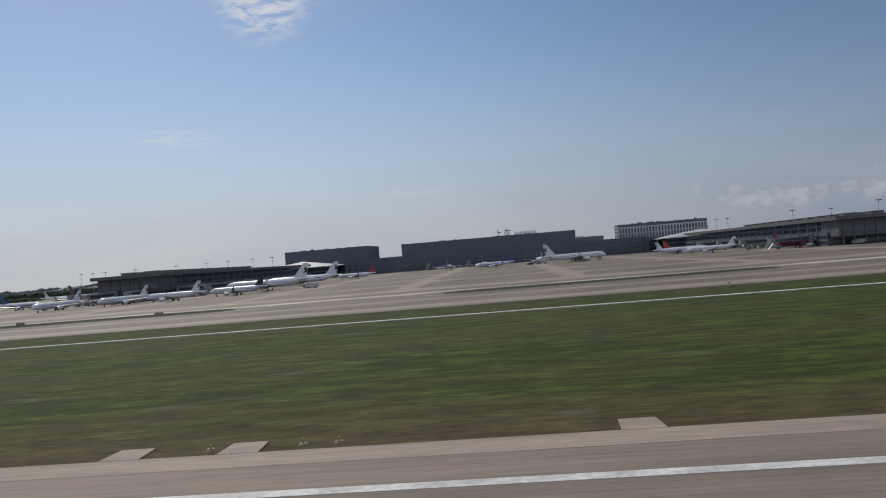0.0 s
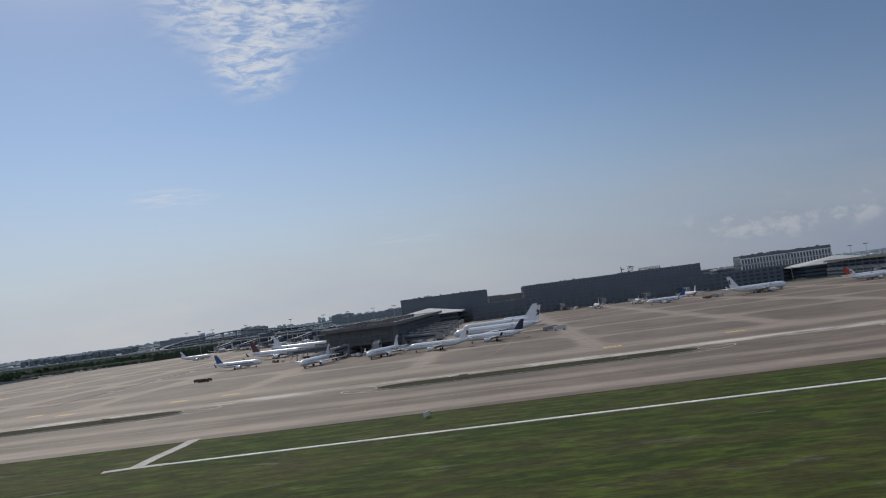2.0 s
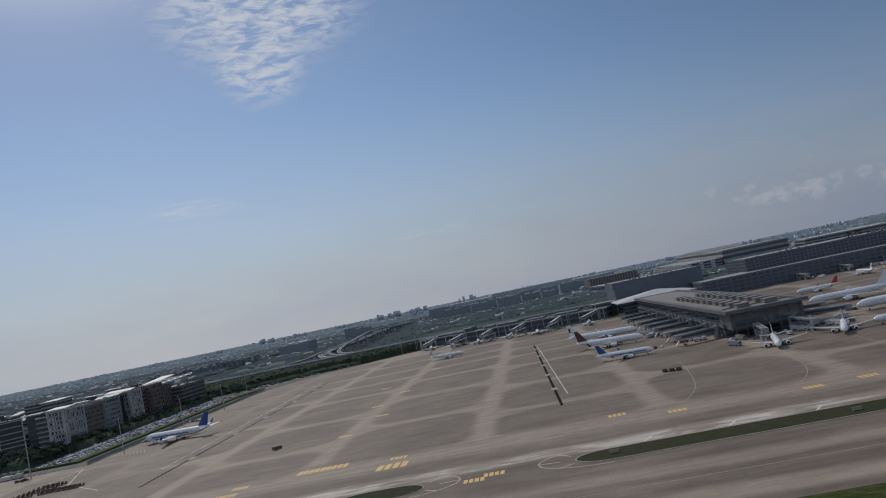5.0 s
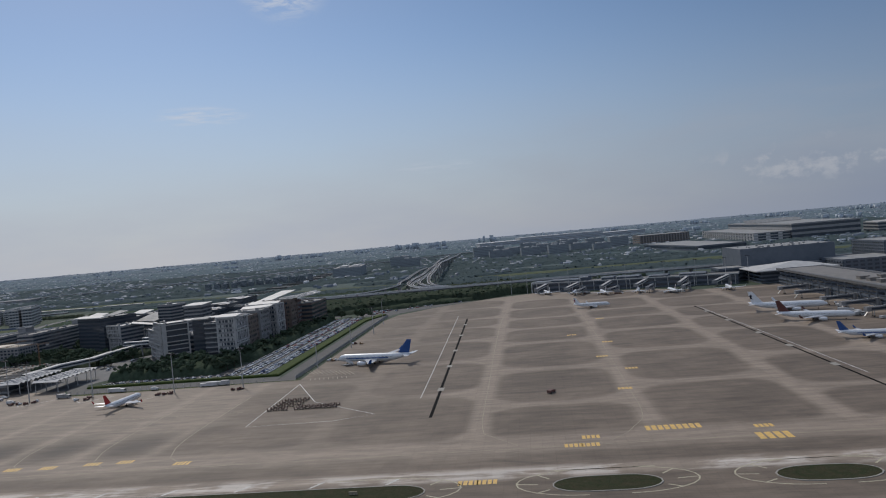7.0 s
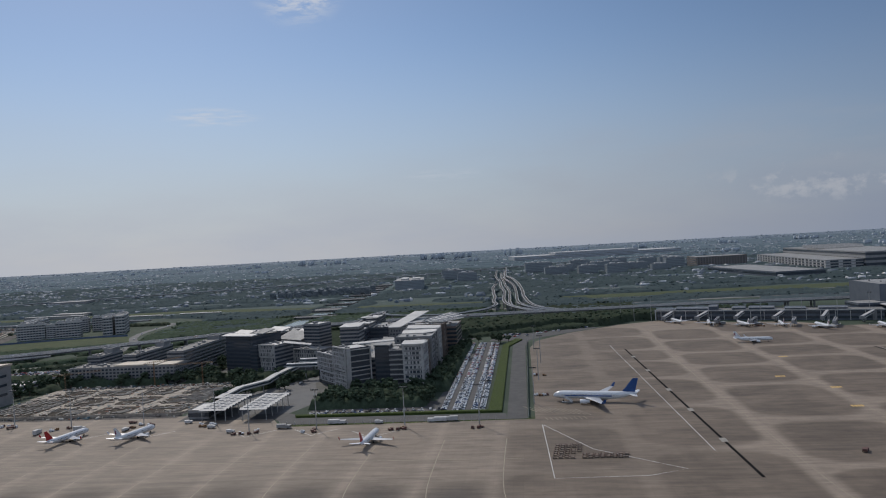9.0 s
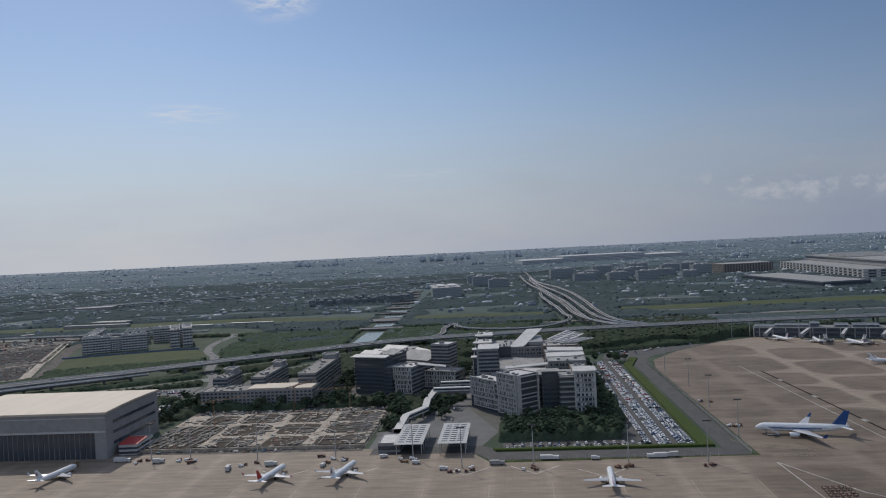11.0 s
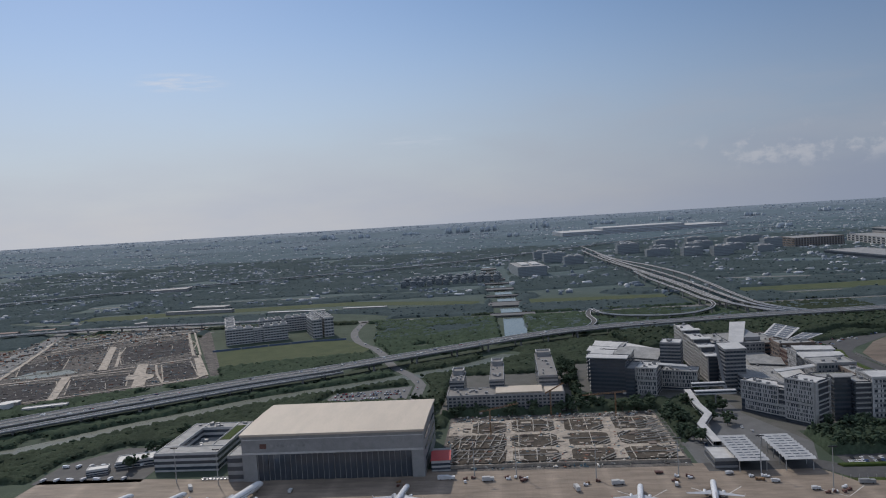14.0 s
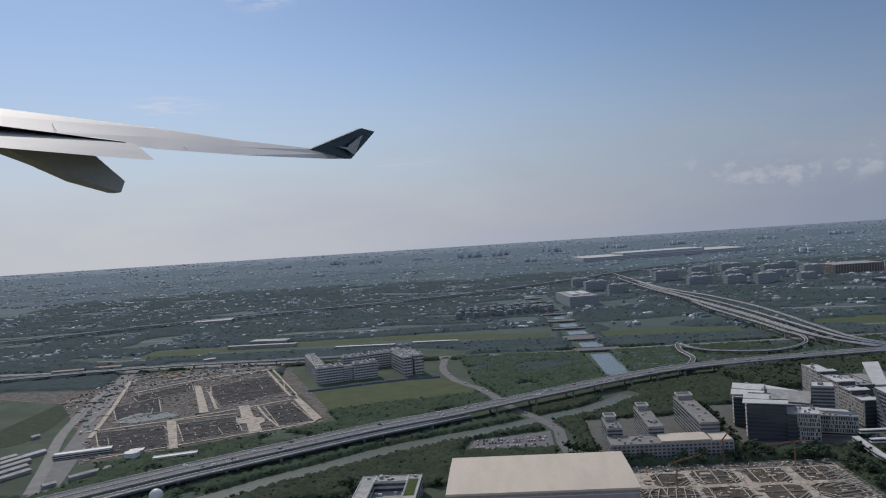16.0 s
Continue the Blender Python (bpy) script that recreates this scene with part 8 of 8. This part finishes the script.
def canopy(x0, x1, y0, y1, step, clump, keep, low, amp, stretch=1.0, anywhere=False, within=None):
    """A closed roof of leaves: a jittered net whose knots rise and fall crown by crown and reach the ground at the edges."""
    nx, ny = int((x1 - x0) / step), int((y1 - y0) / step)
    gx, gy = np.meshgrid(x0 + step * np.arange(nx + 1), y0 + step * np.arange(ny + 1), indexing="ij")
    mid = np.stack([gx[:-1, :-1] + step / 2, gy[:-1, :-1] + step / 2], -1).reshape(-1, 2)
    keepers = np.ones(len(mid), bool) if anywhere else free_land(mid)
    if within:
        keepers &= inside(mid, within)
    keepers[keepers] = cover(mid[keepers], clump, stretch) > keep - 0.5
    on = keepers.reshape(nx, ny)
    full = np.zeros((nx + 2, ny + 2), bool)
    full[1:-1, 1:-1] = on
    deep = full[:-1, :-1] & full[1:, :-1] & full[:-1, 1:] & full[1:, 1:]
    z = np.where(deep, low + amp * RNG.random(gx.shape), -0.2)
    v = np.stack([gx + RNG.uniform(-0.35, 0.35, gx.shape) * step, gy + RNG.uniform(-0.35, 0.35, gx.shape) * step, z], -1).reshape(-1, 3)
    i, k = np.nonzero(on)
    a = i * (ny + 1) + k
    f = np.stack([a, a + ny + 1, a + ny + 2, a + 1], 1)
    used_knots, back = np.unique(f, return_inverse=True)
    return v[used_knots], back.reshape(-1, 4)


v, f = canopy(-1900, -560, 520, 1290, 3.2, 70, 0.14, 2.0, 3.6)
from_arrays("woodland_canopy", v, f, LEAF, "dark green closed canopy of woodland and river scrub", "woods")
for a in ((-905, -812, 531, 582), (-822, -803, 582, 850), (-1198, -1086, 656, 666)):
    v, f = canopy(*a, 2.6, 40, 0.12, 3.5, 4.5, anywhere=True)
    from_arrays("shrubbery", v, f, LEAF, "dense dark green shrubs and young trees by the offices", "shrubs")
BELT = [(-800, 932), (-777, 930), (-688, 992), (-640, 966), (-600, 1010), (-520, 1014), (-400, 1064), (-400, 1076), (-640, 1070), (-760, 1062), (-925, 1038), (-1000, 1014), (-960, 905), (-820, 900)]
v, f = canopy(-1000, -400, 895, 1080, 3.4, 40, -0.2, 7.0, 4.5, anywhere=True, within=BELT)
from_arrays("tall_tree_belt", v, f, LEAF, "tall dark green tree belt between the apron and the viaduct", "woods")
belt = np.stack([RNG.uniform(-1000, -400, 1500), RNG.uniform(895, 1080, 1500)], 1)
belt = belt[inside(belt, BELT)]
r = RNG.uniform(1.4, 3.0, len(belt))
v, f = crown_cloud(np.column_stack([belt, 8.0 + RNG.uniform(0, 2.8, len(r))]), r, 0.7, 1, 0.4)
from_arrays("belt_treetops", v, f, LEAF, "uneven treetops of a tall tree belt beside the viaduct", "woods")
near_wood = scattered(30000, -1900, -560, 520, 1290, 70, 0.10)
r = RNG.uniform(0.9, 2.3, len(near_wood))
v, f = crown_cloud(np.column_stack([near_wood, 1.9 + RNG.uniform(0, 1.7, len(r))]), r, 0.6, 1, 0.45)
from_arrays("woodland_crowns", v, f, LEAF, "uneven dark green tree crowns standing out of woodland", "woods")
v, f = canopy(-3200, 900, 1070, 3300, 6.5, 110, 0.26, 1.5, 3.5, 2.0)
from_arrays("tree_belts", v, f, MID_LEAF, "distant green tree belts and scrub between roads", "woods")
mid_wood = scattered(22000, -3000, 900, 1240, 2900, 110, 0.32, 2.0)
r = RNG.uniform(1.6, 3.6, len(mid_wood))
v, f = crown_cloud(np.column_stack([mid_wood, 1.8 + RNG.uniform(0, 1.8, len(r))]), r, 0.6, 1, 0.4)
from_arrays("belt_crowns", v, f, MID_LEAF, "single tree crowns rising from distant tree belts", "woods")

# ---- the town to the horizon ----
# two further leaf copies with more haze mixed into the colour
FAR_LEAF = material("hazed_distant_leaf", (0.108, 0.148, 0.168), 0.95, (0.088, 0.124, 0.142), 90, 0.8, 9, 0.2, spec=0.05)
HORIZON_LEAF = material("hazed_horizon_leaf", (0.130, 0.172, 0.198), 0.95, (0.112, 0.150, 0.174), 120, 0.8, 12, 0.2, spec=0.05)
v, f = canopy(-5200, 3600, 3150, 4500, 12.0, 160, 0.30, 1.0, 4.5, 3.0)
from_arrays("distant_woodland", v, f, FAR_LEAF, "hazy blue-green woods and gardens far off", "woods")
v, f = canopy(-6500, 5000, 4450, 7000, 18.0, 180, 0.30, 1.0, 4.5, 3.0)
from_arrays("horizon_woodland", v, f, HORIZON_LEAF, "woods towards the horizon, coloured pale blue-green for haze", "woods")


def town(n, x0, x1, y0, y1, low, high, size, keep, clump):
    p = scattered(n, x0, x1, y0, y1, clump, keep)
    n = len(p)
    turn = np.round(RNG.uniform(0, 2, n)) * 1.571 + np.array([noise.noise((q[0] / 500, q[1] / 500, 9.0)) for q in p]) * 0.6
    h = low + (high - low) * RNG.random(n) ** 5
    make = many_gables if size < 12 else many_boxes
    return make(p, np.stack([RNG.uniform(0.7, 2.2, n) * size, RNG.uniform(0.7, 1.1, n) * size, h], 1), turn)


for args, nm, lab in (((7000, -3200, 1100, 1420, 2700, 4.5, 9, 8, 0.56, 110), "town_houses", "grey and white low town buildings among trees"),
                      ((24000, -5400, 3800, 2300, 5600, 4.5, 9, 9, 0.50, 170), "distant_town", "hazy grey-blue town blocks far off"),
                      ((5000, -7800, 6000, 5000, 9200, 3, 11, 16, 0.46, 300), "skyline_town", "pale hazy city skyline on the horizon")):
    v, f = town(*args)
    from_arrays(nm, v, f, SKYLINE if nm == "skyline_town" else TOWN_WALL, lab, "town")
clusters = [(-873, 5600, 4, 78), (-1240, 5600, 5, 62), (-1400, 5650, 6, 70), (-1530, 5600, 6, 68), (-2330, 5600, 8, 52), (-2560, 5700, 6, 62), (-4150, 5650, 3, 26), (-3000, 5700, 8, 40), (-1900, 5650, 8, 44), (-400, 5650, 8, 50), (100, 5600, 8, 48), (700, 5600, 8, 50), (1300, 5600, 10, 46), (1900, 5600, 10, 44), (-3500, 5700, 6, 30),
            (-1100, 4400, 4, 34), (250, 3700, 6, 30), (900, 3600, 8, 34), (-2350, 4200, 4, 28)]
spots, heights = [], []
for cx, cy, count, top in clusters:
    for _ in range(count):
        spots.append((cx + RNG.normal(0, 55), cy + RNG.normal(0, 60)))
        heights.append(top * RNG.uniform(0.4, 0.72))
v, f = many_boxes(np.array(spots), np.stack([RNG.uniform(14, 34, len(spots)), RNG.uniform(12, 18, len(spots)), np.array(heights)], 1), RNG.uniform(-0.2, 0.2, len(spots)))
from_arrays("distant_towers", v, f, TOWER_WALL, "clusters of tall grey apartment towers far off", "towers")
# a housing estate of slim blocks beyond the field strip
RE = random.Random(17)
slim = None
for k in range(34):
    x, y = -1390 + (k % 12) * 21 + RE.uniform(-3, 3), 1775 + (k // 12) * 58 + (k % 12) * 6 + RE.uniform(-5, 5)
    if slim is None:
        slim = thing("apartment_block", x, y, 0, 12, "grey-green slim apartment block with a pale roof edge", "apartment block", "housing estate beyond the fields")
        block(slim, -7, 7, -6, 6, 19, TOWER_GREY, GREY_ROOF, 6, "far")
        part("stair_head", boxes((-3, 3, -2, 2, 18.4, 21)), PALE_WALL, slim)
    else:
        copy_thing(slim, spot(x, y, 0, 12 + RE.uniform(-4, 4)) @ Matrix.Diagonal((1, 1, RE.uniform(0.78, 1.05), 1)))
glint = scattered(900, -4200, 2000, 1400, 4800, 200, 0.5)
n = len(glint)
v, f = many_boxes(glint, np.stack([RNG.uniform(5, 24, n), RNG.uniform(3, 9, n), RNG.uniform(3, 6, n)], 1), RNG.choice((0.1, 1.67, 0.5), n))
from_arrays("white_roofed_sheds", v, f, PLANE_WHITE, "bright white roofed sheds scattered through the town", "sheds")

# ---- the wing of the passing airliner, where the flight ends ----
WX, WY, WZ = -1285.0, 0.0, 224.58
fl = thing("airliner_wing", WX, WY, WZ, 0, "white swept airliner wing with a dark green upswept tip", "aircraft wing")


def plate(stations):
    """Loft of closed sections, each a list of points."""
    b = bmesh.new()
    loft(b, [[b.verts.new(p) for p in s] for s in stations])
    bmesh.ops.recalc_face_normals(b, faces=b.faces)
    return b


WING_WHITE = material("wing_paint", (0.36, 0.365, 0.37), 0.6, (0.32, 0.325, 0.335), 2.5, 0.6, 6.0, 0.04, stretch=(1, 0.3, 1), spec=0.2)
WING_GREY = material("wing_fairing_grey", (0.40, 0.41, 0.42), 0.4, (0.33, 0.34, 0.35), 1.0, 0.6, 0.2, 0.1)
TIP_GREEN = material("winglet_green", (0.010, 0.032, 0.040), 0.35, (0.014, 0.042, 0.050), 1.0, 0.5, 0.2, 0.08)


def span_section(te, le, thick):
    """Closed section between a trailing-edge and a leading-edge point, bulged above and below."""
    t_, l_ = Vector(te), Vector(le)
    up = Vector((0, 0, thick))
    return [tuple(p) for p in (t_, t_.lerp(l_, 0.4) + up * 0.6, t_.lerp(l_, 0.8) + up * 0.7, l_, t_.lerp(l_, 0.8) - up * 0.7, t_.lerp(l_, 0.4) - up * 0.5)]


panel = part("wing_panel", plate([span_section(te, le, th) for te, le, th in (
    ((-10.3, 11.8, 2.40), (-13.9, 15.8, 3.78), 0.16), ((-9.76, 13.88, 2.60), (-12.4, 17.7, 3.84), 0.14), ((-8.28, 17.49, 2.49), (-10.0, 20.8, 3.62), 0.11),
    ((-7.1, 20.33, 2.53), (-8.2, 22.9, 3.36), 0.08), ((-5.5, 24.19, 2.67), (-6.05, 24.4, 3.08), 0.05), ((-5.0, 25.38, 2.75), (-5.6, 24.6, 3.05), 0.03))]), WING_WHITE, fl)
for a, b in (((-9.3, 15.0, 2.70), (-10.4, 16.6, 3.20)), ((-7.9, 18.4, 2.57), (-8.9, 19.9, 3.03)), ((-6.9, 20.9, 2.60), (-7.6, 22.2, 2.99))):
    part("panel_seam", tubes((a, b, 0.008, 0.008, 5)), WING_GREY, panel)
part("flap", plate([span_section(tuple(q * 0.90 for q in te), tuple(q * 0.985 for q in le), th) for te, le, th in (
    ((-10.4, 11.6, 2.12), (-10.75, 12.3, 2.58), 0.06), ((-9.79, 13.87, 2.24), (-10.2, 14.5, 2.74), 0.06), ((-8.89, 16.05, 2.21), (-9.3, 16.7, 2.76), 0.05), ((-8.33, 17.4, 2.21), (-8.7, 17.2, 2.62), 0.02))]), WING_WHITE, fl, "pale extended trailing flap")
# dark plate painted in for the shade in the gap above the flap
part("flap_gap_shade", plate([[(-10.2, 11.3, 2.63), (-9.76, 13.88, 2.63), (-8.62, 16.67, 2.59), (-8.9, 16.5, 2.61)], [(-10.5, 11.3, 2.59), (-10.0, 13.88, 2.59), (-8.9, 16.67, 2.565), (-9.2, 16.5, 2.58)]]), PLANE_DARK, fl)
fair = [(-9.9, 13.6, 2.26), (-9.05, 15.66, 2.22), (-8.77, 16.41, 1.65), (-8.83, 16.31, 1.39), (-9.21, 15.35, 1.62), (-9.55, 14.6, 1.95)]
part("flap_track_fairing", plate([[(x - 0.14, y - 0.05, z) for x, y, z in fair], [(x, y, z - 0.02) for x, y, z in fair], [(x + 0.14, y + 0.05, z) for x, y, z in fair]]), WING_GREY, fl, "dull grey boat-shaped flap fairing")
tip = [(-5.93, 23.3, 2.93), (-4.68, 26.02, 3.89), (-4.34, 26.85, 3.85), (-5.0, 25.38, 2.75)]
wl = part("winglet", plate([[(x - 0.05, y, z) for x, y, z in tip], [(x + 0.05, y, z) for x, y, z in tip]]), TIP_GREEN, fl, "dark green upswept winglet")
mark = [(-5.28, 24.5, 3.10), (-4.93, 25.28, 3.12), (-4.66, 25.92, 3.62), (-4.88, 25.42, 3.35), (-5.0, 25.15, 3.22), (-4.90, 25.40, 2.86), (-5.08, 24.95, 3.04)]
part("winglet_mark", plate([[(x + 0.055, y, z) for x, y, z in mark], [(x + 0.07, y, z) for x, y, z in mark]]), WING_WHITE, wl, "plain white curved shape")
